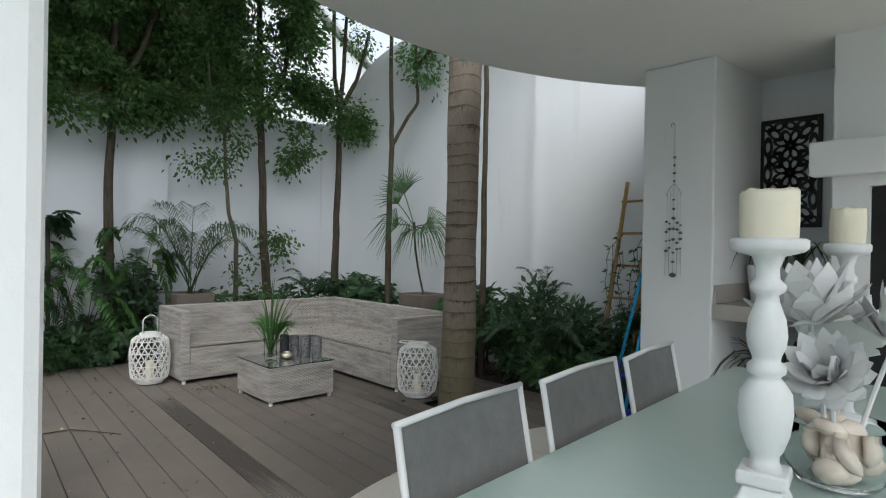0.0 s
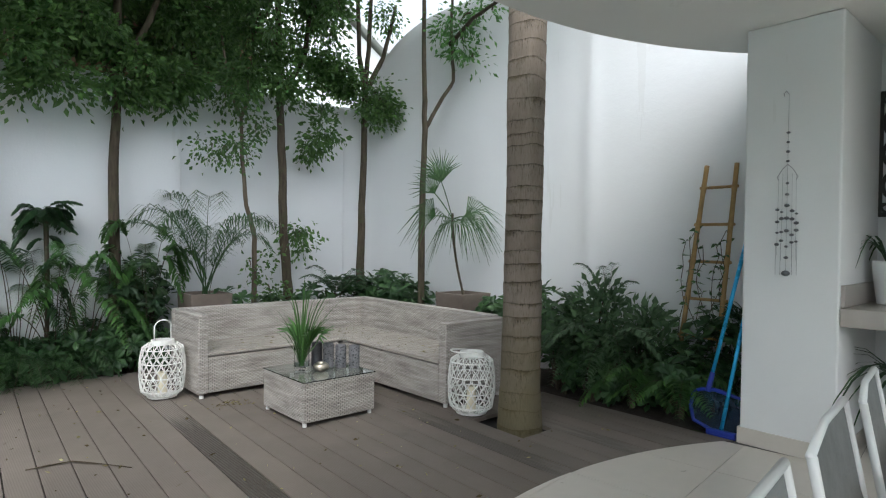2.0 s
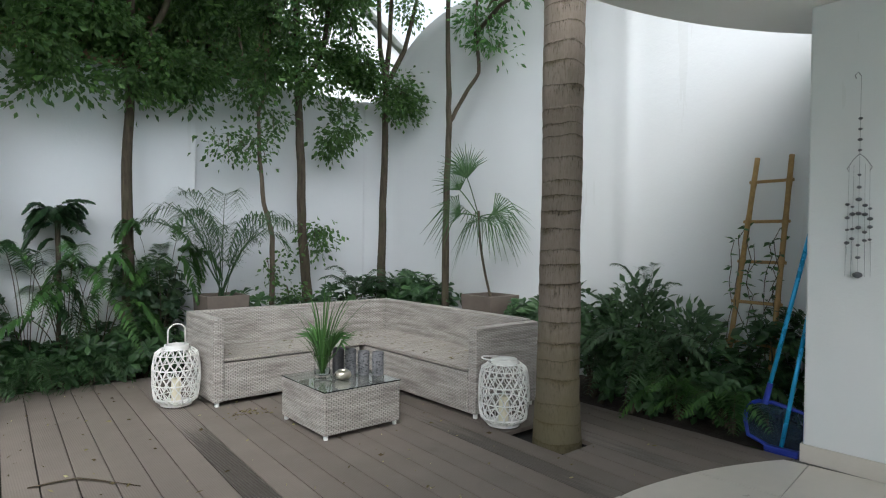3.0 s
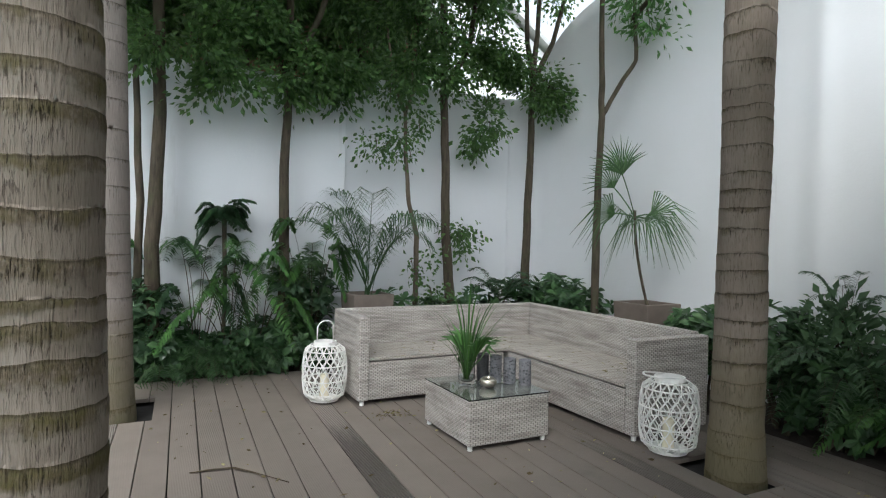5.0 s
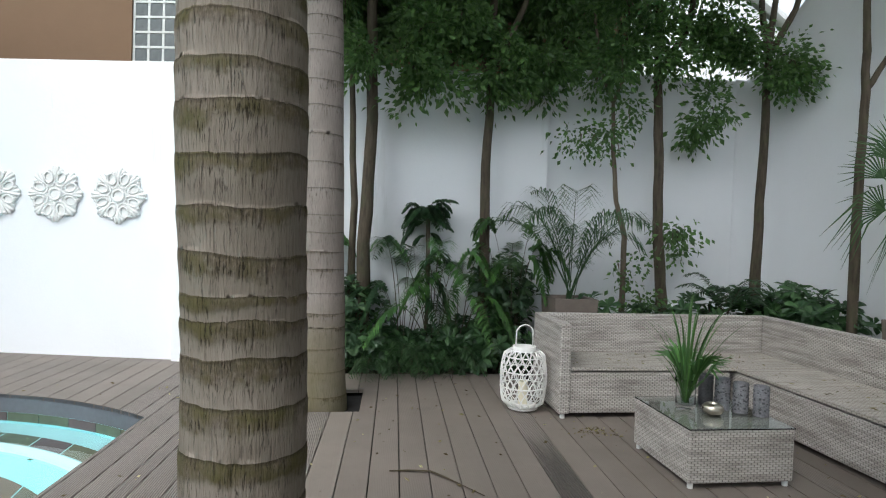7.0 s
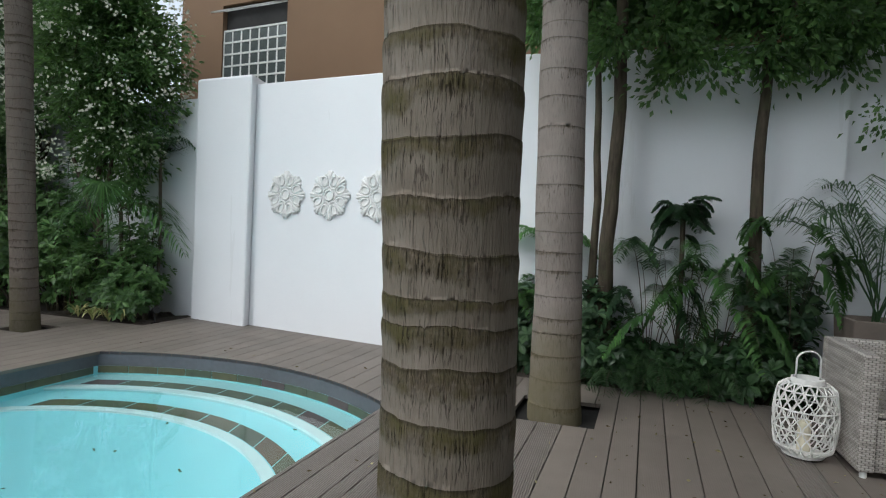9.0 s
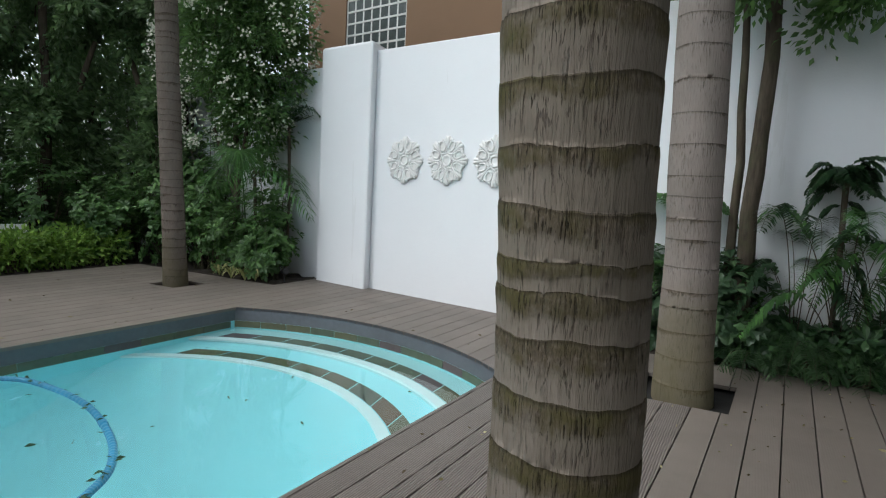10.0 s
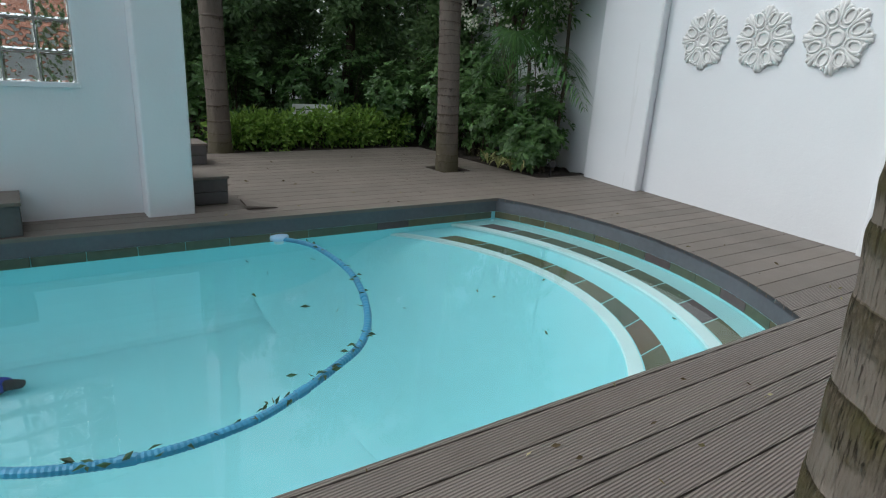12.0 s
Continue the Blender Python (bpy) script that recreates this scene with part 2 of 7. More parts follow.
BLACK = plain("black_carved_wood", (0.028, 0.028, 0.026), 0.6, grain=50, vary=0.3)
SOOT = plain("black_firebox", (0.01, 0.01, 0.01), 0.8)
BAMBOO = plain("golden_bamboo", (0.36, 0.225, 0.085), 0.45, grain=30, vary=0.35, bumpy=0.3)
POT = plain("taupe_clay_pot", (0.155, 0.125, 0.105), 0.8, grain=12, vary=0.2, bumpy=0.4)
BLUE = plain("blue_plastic", (0.015, 0.035, 0.30), 0.4, grain=12, vary=0.15)
BLUE_ALU = plain("blue_anodised_pole", (0.04, 0.40, 0.74), 0.28, 0.35, grain=12, vary=0.1)
HOSE = plain("blue_pool_hose", (0.06, 0.28, 0.46), 0.35, grain=20, vary=0.25)
PALEBLUE = plain("pale_blue_plastic", (0.45, 0.66, 0.85), 0.4, grain=12, vary=0.08)
SLATE = [plain("slate_tile_" + n, c, 0.5, grain=14, vary=0.3, bumpy=0.4) for n, c in
         (("olive", (0.10, 0.10, 0.055)), ("rust", (0.115, 0.075, 0.04)), ("plum", (0.085, 0.062, 0.062)), ("green", (0.08, 0.10, 0.065)))]
METAL = plain("grey_pebble", (0.12, 0.12, 0.13), 0.5, grain=40, vary=0.4)
WIRE = plain("steel_wire", (0.35, 0.35, 0.36), 0.35, 1.0)
SHELL = plain("sea_shell", (0.72, 0.62, 0.52), 0.4, grain=18, vary=0.25)
BRICKRED = plain("terracotta_wall", (0.36, 0.15, 0.09), 0.8)
DRY = plain("dry_palm_leaf", (0.055, 0.04, 0.02), 0.8, grain=40, vary=0.4)
LITTER_PALE = leaf_mat("pale_fallen_petal", (0.40, 0.36, 0.17), (0.62, 0.58, 0.34), 0.7, 0.1)
LITTER = leaf_mat("fallen_leaf", (0.10, 0.07, 0.03), (0.33, 0.30, 0.16), 0.7, 0.1)
BARK = bark_mat("brown_bark", (0.040, 0.031, 0.023), (0.115, 0.093, 0.068), (0.07, 0.075, 0.038))
BARK_LIGHT = bark_mat("light_bark", (0.09, 0.07, 0.05), (0.19, 0.155, 0.115))
PALM_A = palm_mat("grey_palm_bark", (0.226, 0.195, 0.165), (0.138, 0.113, 0.086), (0.080, 0.063, 0.037), (0.092, 0.081, 0.037), 1.0, 0.54)
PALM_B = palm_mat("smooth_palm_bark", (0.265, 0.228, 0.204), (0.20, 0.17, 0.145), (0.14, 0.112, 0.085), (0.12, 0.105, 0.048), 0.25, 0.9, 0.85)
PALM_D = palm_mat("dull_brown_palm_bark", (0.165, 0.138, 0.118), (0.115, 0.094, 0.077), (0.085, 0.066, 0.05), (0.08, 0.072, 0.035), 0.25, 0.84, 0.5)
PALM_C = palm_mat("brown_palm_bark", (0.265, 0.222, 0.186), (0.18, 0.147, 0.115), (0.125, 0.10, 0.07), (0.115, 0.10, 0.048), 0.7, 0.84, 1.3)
LEAF_TREE = leaf_mat("dark_tree_leaf", (0.054, 0.113, 0.034), (0.139, 0.257, 0.072), 0.4, 0.35)
LEAF_SHRUB = leaf_mat("glossy_shrub_leaf", (0.037, 0.085, 0.034), (0.089, 0.179, 0.065), 0.33, 0.3)
LEAF_DEEP = leaf_mat("deep_green_leaf", (0.039, 0.080, 0.040), (0.098, 0.169, 0.075), 0.36, 0.3)
LEAF_FERN = leaf_mat("fern_green", (0.048, 0.120, 0.029), (0.090, 0.201, 0.045), 0.55)
LEAF_FAR = leaf_mat("bright_shrub_leaf", (0.069, 0.140, 0.047), (0.168, 0.308, 0.095), 0.33, 0.35)
LEAF_GARDEN = leaf_mat("mid_green_tree_leaf", (0.084, 0.146, 0.061), (0.182, 0.290, 0.115), 0.4, 0.35)
LEAF_PALM = leaf_mat("palm_frond_green", (0.042, 0.090, 0.034), (0.090, 0.168, 0.066), 0.45)
LEAF_DARKFERN = leaf_mat("dark_frond", (0.025, 0.062, 0.025), (0.056, 0.119, 0.045), 0.5)
LEAF_DUSTY = leaf_mat("dusty_green_leaf", (0.066, 0.120, 0.060), (0.126, 0.216, 0.102), 0.5, 0.3)
LEAF_HEDGE = leaf_mat("yellow_green_hedge", (0.13, 0.25, 0.04), (0.33, 0.50, 0.10), 0.45)
LEAF_LIGHT = leaf_mat("light_leaf", (0.067, 0.159, 0.047), (0.137, 0.305, 0.078), 0.45)
LEAF_VAR = leaf_mat("variegated_leaf", (0.20, 0.24, 0.07), (0.48, 0.46, 0.20), 0.45)
BLOSSOM = leaf_mat("white_blossom", (0.575, 0.598, 0.460), (0.828, 0.828, 0.690), 0.6)
_g = glass_mat("clear_glass", (0.95, 0.98, 0.97))
GLASS = _g.m
GLASS_THIN = glass_mat("thin_clear_glass", (0.98, 0.99, 0.99), 0.0, 1.12).m
_g = glass_mat("glass_block", (0.93, 0.97, 0.96), 0.05)
_g.bump(_g.noise(9, 2), 0.8, 0.03)
BLOCK = _g.m
_g = Mat("frosted_green_glass", (0.40, 0.50, 0.455), 0.28, 0, 0.5)
_g.put("Coat Weight", 0.3)
_g.put("Base Color", _g.ramp(_g.noise(3, 3), [(0.3, (0.40, 0.50, 0.455)), (0.7, (0.43, 0.53, 0.485))]))
FROST = _g.m
_g = glass_mat("pool_water", (0.86, 0.98, 0.985), 0.0, 1.33)
_n = _g.bump(_g.noise(1.6, 2), 0.05, 0.05)
_g.bump(_g.noise(9, 3), 0.03, 0.01, _n)
WATER = _g.m
_g = glass_mat("green_tint_glass", (0.92, 0.97, 0.95), 0.01)
TABLE_GLASS = _g.m


# ---- geometry helpers ----
class Geo:
    """Vertices and faces, gathered before they become one mesh."""
    def __init__(self):
        self.v, self.f = [], []

    def add(self, v, f):
        k = len(self.v)
        self.v += [tuple(p) for p in v]
        self.f += [tuple(i + k for i in q) for q in f]
        return self

    def box(self, x0, x1, y0, y1, z0, z1, m=None):
        v = [Vector((x, y, z)) for z in (z0, z1) for y in (y0, y1) for x in (x0, x1)]
        if m is not None:
            v = [m @ p for p in v]
        return self.add(v, [(0, 2, 3, 1), (4, 5, 7, 6), (0, 1, 5, 4), (2, 6, 7, 3), (0, 4, 6, 2), (1, 3, 7, 5)])

    def tube(self, pts, rad, n=8, closed=False, caps=True):
        pts = [Vector(p) for p in pts]
        c = len(pts)
        rads = rad if hasattr(rad, "__len__") else [rad] * c
        up = Vector((0.02, 0.03, 1)).normalized()
        rings, last = [], None
        for i, p in enumerate(pts):
            a = pts[(i - 1) % c] if closed or i else p
            b = pts[(i + 1) % c] if closed or i < c - 1 else p
            d = (b - a).normalized()
            if last is None:
                s = d.cross(up)
                if s.length < 0.05:
                    s = d.cross(Vector((1, 0, 0)))
            else:
                s = last - d * last.dot(d)
            s.normalize()
            last = s
            u = d.cross(s)
            rings.append([p + (s * math.cos(2 * math.pi * j / n) + u * math.sin(2 * math.pi * j / n)) * rads[i] for j in range(n)])
        v = [q for r in rings for q in r]
        f = []
        for i in range(c if closed else c - 1):
            for j in range(n):
                k, l = (i + 1) % c, (j + 1) % n
                f.append((i * n + j, i * n + l, k * n + l, k * n + j))
        if caps and not closed:
            f.append(tuple(reversed(range(n))))
            f.append(tuple((c - 1) * n + j for j in range(n)))
        return self.add(v, f)

    def lathe(self, prof, n=24, at=(0, 0, 0)):
        """prof: (radius, height) from bottom to top."""
        v, f = [], []
        for r, z in prof:
            for j in range(n):
                a = 2 * math.pi * j / n
                v.append((at[0] + r * math.cos(a), at[1] + r * math.sin(a), at[2] + z))
        for i in range(len(prof) - 1):
            for j in range(n):
                l = (j + 1) % n
                f.append((i * n + j, i * n + l, (i + 1) * n + l, (i + 1) * n + j))
        f.append(tuple(reversed(range(n))))
        f.append(tuple((len(prof) - 1) * n + j for j in range(n)))
        return self.add(v, f)

    def prism(self, poly, z0, z1):
        """A closed plan outline (counter-clockwise) between two heights."""
        n = len(poly)
        v = [(x, y, z0) for x, y in poly] + [(x, y, z1) for x, y in poly]
        f = [tuple(reversed(range(n))), tuple(range(n, 2 * n))]
        f += [(i, (i + 1) % n, n + (i + 1) % n, n + i) for i in range(n)]
        return self.add(v, f)

    def mesh(self, name, bevel=0.0, smooth=False, segs=2):
        me = bpy.data.meshes.new(name)
        me.from_pydata(self.v, [], self.f)
        if bevel:
            bm = bmesh.new()
            bm.from_mesh(me)
            edges = [e for e in bm.edges if len(e.link_faces) == 2 and e.calc_face_angle(0) > 0.6]
            bmesh.ops.bevel(bm, geom=edges, offset=bevel, segments=segs, affect='EDGES', profile=0.5, clamp_overlap=True)
            bm.to_mesh(me)
            bm.free()
        me.validate()
        if smooth:
            me.polygons.foreach_set("use_smooth", [True] * len(me.polygons))
        box_uv(me)
        return me


def box_uv(me):
    """Texture coordinates in metres, by each face's main direction."""
    n, p = len(me.loops), len(me.polygons)
    if not p:
        return
    lay = me.uv_layers.new(name="metres")
    co = np.zeros(len(me.vertices) * 3)
    me.vertices.foreach_get("co", co)
    co = co.reshape(-1, 3)
    vi = np.zeros(n, dtype=np.int32)
    me.loops.foreach_get("vertex_index", vi)
    no = np.zeros(p * 3)
    me.polygons.foreach_get("normal", no)
    tot = np.zeros(p, dtype=np.int32)
    me.polygons.foreach_get("loop_total", tot)
    ax = np.repeat(np.abs(no.reshape(-1, 3)).argmax(axis=1), tot)
    c = co[vi]
    u = np.where(ax == 0, c[:, 1], c[:, 0])
    w = np.where(ax == 2, c[:, 1], c[:, 2])
    lay.data.foreach_set("uv", np.stack([u, w], 1).ravel())


def part(name, geo, material, parent=None, label="", bevel=0.0, smooth=False):
    """Links geometry as one mesh object, under a thing or a part."""
    me = geo if isinstance(geo, bpy.types.Mesh) else geo.mesh(name, bevel, smooth)
    if not me.materials:
        me.materials.append(material)
    ob = new(name, me)
    if parent is not None:
        ob.parent = parent
    return tagged(ob, label)


def thing(name, label, category, at=(0, 0, 0), turn=0.0, group=""):
    ob = new(name)
    ob.empty_display_size = 0.1
    ob.matrix_basis = pose(*at, 0, 0, turn)
    return tagged(ob, label, category, group)


def layered(name, pairs, parent, label=""):
    """One mesh of several materials: pairs of geometry and material."""
    g, idx = Geo(), []
    for k, (q, mat) in enumerate(pairs):
        g.add(q.v, q.f)
        idx += [k] * len(q.f)
    me = bpy.data.meshes.new(name)
    me.from_pydata(g.v, [], g.f)
    for _, mat in pairs:
        me.materials.append(mat)
    me.polygons.foreach_set("material_index", idx)
    box_uv(me)
    ob = new(name, me)
    ob.parent = parent
    return tagged(ob, label)


def solid(name, geo, material, label, category, at=(0, 0, 0), turn=0.0, group="", bevel=0.0, smooth=False, kind=""):
    ob = part(name, geo, material, None, "", bevel, smooth)
    ob.matrix_basis = pose(*at, 0, 0, turn)
    return tagged(ob, label, category, group, kind)


def structure(name, geo, material, label, category, bevel=0.0):
    return solid(name, geo, material, label, category, bevel=bevel, kind="structure")


def circle3(a, b, c):
    (ax, ay), (bx, by), (cx, cy) = a, b, c
    d = 2 * (ax * (by - cy) + bx * (cy - ay) + cx * (ay - by))
    ux = ((ax * ax + ay * ay) * (by - cy) + (bx * bx + by * by) * (cy - ay) + (cx * cx + cy * cy) * (ay - by)) / d
    uy = ((ax * ax + ay * ay) * (cx - bx) + (bx * bx + by * by) * (ax - cx) + (cx * cx + cy * cy) * (bx - ax)) / d
    return ux, uy, math.hypot(ax - ux, ay - uy)


def rnd(a, b):
    return random.uniform(a, b)


def bezier(p0, p1, p2, n=8):
    p0, p1, p2 = Vector(p0), Vector(p1), Vector(p2)
    return [p0 * (1 - t) ** 2 + p1 * 2 * t * (1 - t) + p2 * t * t for t in [i / (n - 1) for i in range(n)]]


# ---- plants ----
def add_leaf(g, p, d, size, width=0.42, curl=0.12):
    """One folded leaf blade at p, pointing along d."""
    d = d.normalized()
    s = d.cross(Vector((rnd(-1, 1), rnd(-1, 1), rnd(-0.3, 1))))
    if s.length < 0.1:
        s = d.cross(Vector((0.3, 1, 0.2)))
    s.normalize()
    u = s.cross(d)
    w = size * width * 0.5
    g.add([p, p + d * size * 0.45 + s * w + u * size * 0.07, p + d * size * 0.5 - u * size * curl * 0.3,
           p + d * size * 0.45 - s * w + u * size * 0.07, p + d * size - u * size * curl],
          [(0, 2, 1), (1, 2, 4), (0, 3, 2), (2, 3, 4)])


def clump(g, c, r, n, size, width=0.42, out=None):
    """A spray of leaves round a twig's end."""
    for _ in range(n):
        o = Vector((random.gauss(0, 1), random.gauss(0, 1), random.gauss(0, 0.75)))
        p = c + o * r * 0.48
        d = o.normalized() + Vector((rnd(-.6, .6), rnd(-.6, .6), rnd(-.6, .35)))
        if out is not None:
            d = d + out * 0.6
        add_leaf(g, p, d, size * rnd(0.65, 1.25), width)


def broad_leaf(g, p, d, size, width, face):
    """An obovate leaf blade, folded a little along its midrib, its tip bent down."""
    d = d.normalized()
    s = d.cross(face)
    s = s.normalized() if s.length > 0.05 else d.cross(Vector((0.3, 1, 0.2))).normalized()
    u = s.cross(d)
    w = size * width * 0.5
    a, b, tip = p + d * size * 0.34, p + d * size * 0.70 - u * size * 0.03, p + d * size - u * size * 0.14
    lift = u * size * 0.06
    g.add([p, a + s * w * 0.62 + lift, a, a - s * w * 0.62 + lift, b + s * w + lift, b, b - s * w + lift, tip],
          [(0, 2, 1), (0, 3, 2), (1, 2, 5, 4), (2, 3, 6, 5), (4, 5, 7), (5, 6, 7)])


def whorl(g, c, axis, n, size, width):
    """A rosette of broad leaves round a shoot's tip."""
    axis = axis.normalized()
    e = axis.cross(Vector((0.31, 0.2, 0.93)))
    e = e.normalized() if e.length > 0.05 else Vector((1, 0, 0))
    f = axis.cross(e)
    a0 = rnd(0, 6.283)
    for k in range(n):
        a = a0 + 6.283 * k / n + rnd(-0.25, 0.25)
        d = (e * math.cos(a) + f * math.sin(a)) + axis * rnd(-0.1, 0.7)
        broad_leaf(g, c + axis * rnd(-0.02, 0.02), d, size * rnd(0.7, 1.2), width, axis)


def strip(g, pts, width, face=None):
    """A long narrow blade along pts, tapered at its tip."""
    pts = [Vector(p) for p in pts]
    v, f = [], []
    n = len(pts)
    for i, p in enumerate(pts):
        d = (pts[min(i + 1, n - 1)] - pts[max(i - 1, 0)]).normalized()
        s = d.cross(face if face is not None else Vector((0.05, 0.03, 1)))
        s = s.normalized() if s.length > 1e-3 else Vector((1, 0, 0))
        w = width * 0.5 * (1 - (i / (n - 1)) ** 2.2) + 0.0008
        w *= min(1, 0.45 + 1.6 * i / (n - 1))
        v += [p - s * w, p + s * w]
        if i:
            k = 2 * i
            f.append((k - 2, k - 1, k + 1, k))
    g.add(v, f)


def pinnate(leaf, stem, base, ang, length, rise, droop, pairs, lf, wid, sweep=0.55, sag=0.35, bare=0.16):
    """A feather frond: an arched stalk with paired leaflets."""
    h = Vector((math.cos(ang), math.sin(ang), 0))
    b = Vector(base)
    pts = bezier(b, b + h * length * 0.45 + Vector((0, 0, rise)), b + h * length + Vector((0, 0, rise - droop)), 12)
    stem.tube(pts, [max(0.0015, length * 0.008 * (1 - i / 13)) for i in range(12)], 4, caps=False)
    side = Vector((-h.y, h.x, 0))
    for k in range(pairs):
        t = bare + (1 - bare) * k / pairs
        x = t * 11
        i = min(int(x), 10)
        p = pts[i].lerp(pts[i + 1], x - i)
        d = (pts[i + 1] - pts[i]).normalized()
        ln = lf * (math.sin(math.pi * min(1, 0.2 + 0.78 * k / pairs)) ** 0.7) * rnd(0.85, 1.1)
        for sg in (-1, 1):
            dd = (side * sg + d * sweep + Vector((rnd(-.1, .1), rnd(-.1, .1), rnd(-.05, .3)))).normalized()
            q = p + dd * ln * 0.55
            e = p + dd * ln + Vector((0, 0, -ln * sag))
            strip(leaf, (p, q, e), wid)


def fan(leaf, stem, base, ang, tilt, stalk, blades, ln, wid, spread=2.6, roll=0.0, droop=(0.08, 0.32)):
    """A fan-palm leaf: a bare stalk and radiating narrow blades."""
    h = Vector((math.cos(ang) * math.cos(tilt), math.sin(ang) * math.cos(tilt), math.sin(tilt)))
    b = Vector(base)
    tip = b + h * stalk
    mid = b + h * stalk * 0.5 + Vector((0, 0, stalk * 0.1))
    stem.tube(bezier(b, mid, tip, 6), 0.006, 4, caps=False)
    side = Vector((-math.sin(ang), math.cos(ang), 0))
    side = side * math.cos(roll) + h.cross(side) * math.sin(roll)
    face = h.cross(side) + Vector((0.1, 0.05, 0.2))
    for k in range(blades):
        a = (k / (blades - 1) - 0.5) * spread
        d = (h * math.cos(a) + side * math.sin(a)).normalized()
        l2 = ln * (1 - 0.25 * abs(a) / spread) * rnd(0.88, 1.08)
        strip(leaf, (tip, tip + d * l2 * 0.5 + Vector((0, 0, 0.03)), tip + d * l2 + Vector((0, 0, -l2 * rnd(*droop)))), wid, face + Vector((rnd(-.4, .4), rnd(-.4, .4), rnd(-.4, .4))))


def tree(label, at, stem, rad, crowns, leaves, leaf_size, leaf_m, bark, group="", width=0.42, twigs=True, name="tree"):
    """stem: list of trunk lines (local points); crowns: (centre, radius xyz, clumps)."""
    t = thing(name, label, "tree", at, 0, group)
    g = Geo()
    limbs = []
    for k, line in enumerate(stem):
        pts = [Vector(p) for p in line]
        fine = []
        for i in range(len(pts) - 1):
            for j in range(4):
                fine.append(pts[i].lerp(pts[i + 1], j / 4) + Vector((rnd(-1, 1), rnd(-1, 1), 0)) * rad * 0.10)
        fine.append(pts[-1])
        r0 = rad * (1 if k == 0 else 0.6)
        r0 *= 0.88
        limbs.append(Geo())
        limbs[-1].tube(fine, [r0 * (1.12 - 0.55 * i / len(fine)) * rnd(0.95, 1.05) for i in range(len(fine))], 10)
    lf = Geo()
    for c, r, n in crowns:
        c = Vector(c)
        big = min(r[0], r[1], r[2]) > 0.5
        left = n
        while left > 0:
            o = Vector((random.gauss(0, 1), random.gauss(0, 1), random.gauss(0, 1))).normalized() * (rnd(0.12, 1) ** 0.45)
            tip = c + Vector((o.x * r[0], o.y * r[1], o.z * r[2]))
            tip += Vector((noise.noise(tip * 0.9), noise.noise(tip * 0.9 + Vector((7, 0, 0))), noise.noise(tip * 1.3 + Vector((0, 9, 0))) * 0.8)) * 0.45 * min(1, r[0])
            root = tip.lerp(c, rnd(0.3, 0.6)) + Vector((0, 0, rnd(0, 0.15)))
            # a bough that droops towards its tip, with leaf sprays along it
            bend = bezier(root, root.lerp(tip, 0.55) + Vector((0, 0, 0.12)), tip + Vector((0, 0, -rnd(0.0, 0.28) if big else 0)), 6)
            if twigs and random.random() < 0.6:
                g.tube(bend, [0.012, 0.010, 0.008, 0.006, 0.004, 0.002], 4, caps=False)
            for k in range(5 if big else 3):
                if left <= 0:
                    break
                left -= 1
                p = bend[5 - k] + Vector((random.gauss(0, 0.07), random.gauss(0, 0.07), random.gauss(0, 0.06)))
                clump(lf, p, rnd(0.13, 0.22), int(leaves * rnd(0.55, 1.15)), leaf_size, width, (tip - root).normalized() + Vector((0, 0, -0.2)))
    for k, limb in enumerate(limbs):
        part("limb" if k else "trunk", limb, bark, t, smooth=True)
    if g.v:
        tagged(part("branchwork", g, bark, t), kind="stuff")
    tagged(part("crown", lf, leaf_m, t), kind="stuff")
    return t


def shrub(label, at, blobs, leaves, size, leaf_m, group="", width=0.5, name="shrub", whorls=False):
    """A leafy bush: stems from the ground to clumps inside the blobs (centre, radius, clumps)."""
    t = thing(name, label, "shrub", at, 0, group)
    g, lf = Geo(), Geo()
    for c, r, n in blobs:
        c = Vector(c)
        for k in range(n):
            o = Vector((random.gauss(0, 1), random.gauss(0, 1), random.gauss(0, 1))).normalized() * (rnd(0.1, 1) ** 0.45)
            p = c + Vector((o.x * r[0], o.y * r[1], o.z * r[2]))
            p.z = max(p.z, 0.06)
            if k % 4 == 0:
                b = Vector((c.x * 0.6 + rnd(-.12, .12), c.y * 0.6 + rnd(-.08, .08), -0.02))
                g.tube(bezier(b, b.lerp(p, 0.5) + Vector((0, 0, 0.12)), p, 5), [0.012, 0.010, 0.008, 0.005, 0.003], 4, caps=False)
            if whorls:
                for _ in range(2):
                    q = p + Vector((rnd(-.08, .08), rnd(-.08, .08), rnd(-.06, .06)))
                    whorl(lf, q, o * 0.8 + Vector((rnd(-.3, .3), rnd(-.5, .1), 0.7)), leaves // 2, size, width)
            else:
                clump(lf, p, 0.15, leaves, size, width, o + Vector((0, 0, 0.4)))
    tagged(part("branchwork", g, BARK, t), kind="stuff")
    tagged(part("foliage", lf, leaf_m, t), kind="stuff")
    return t


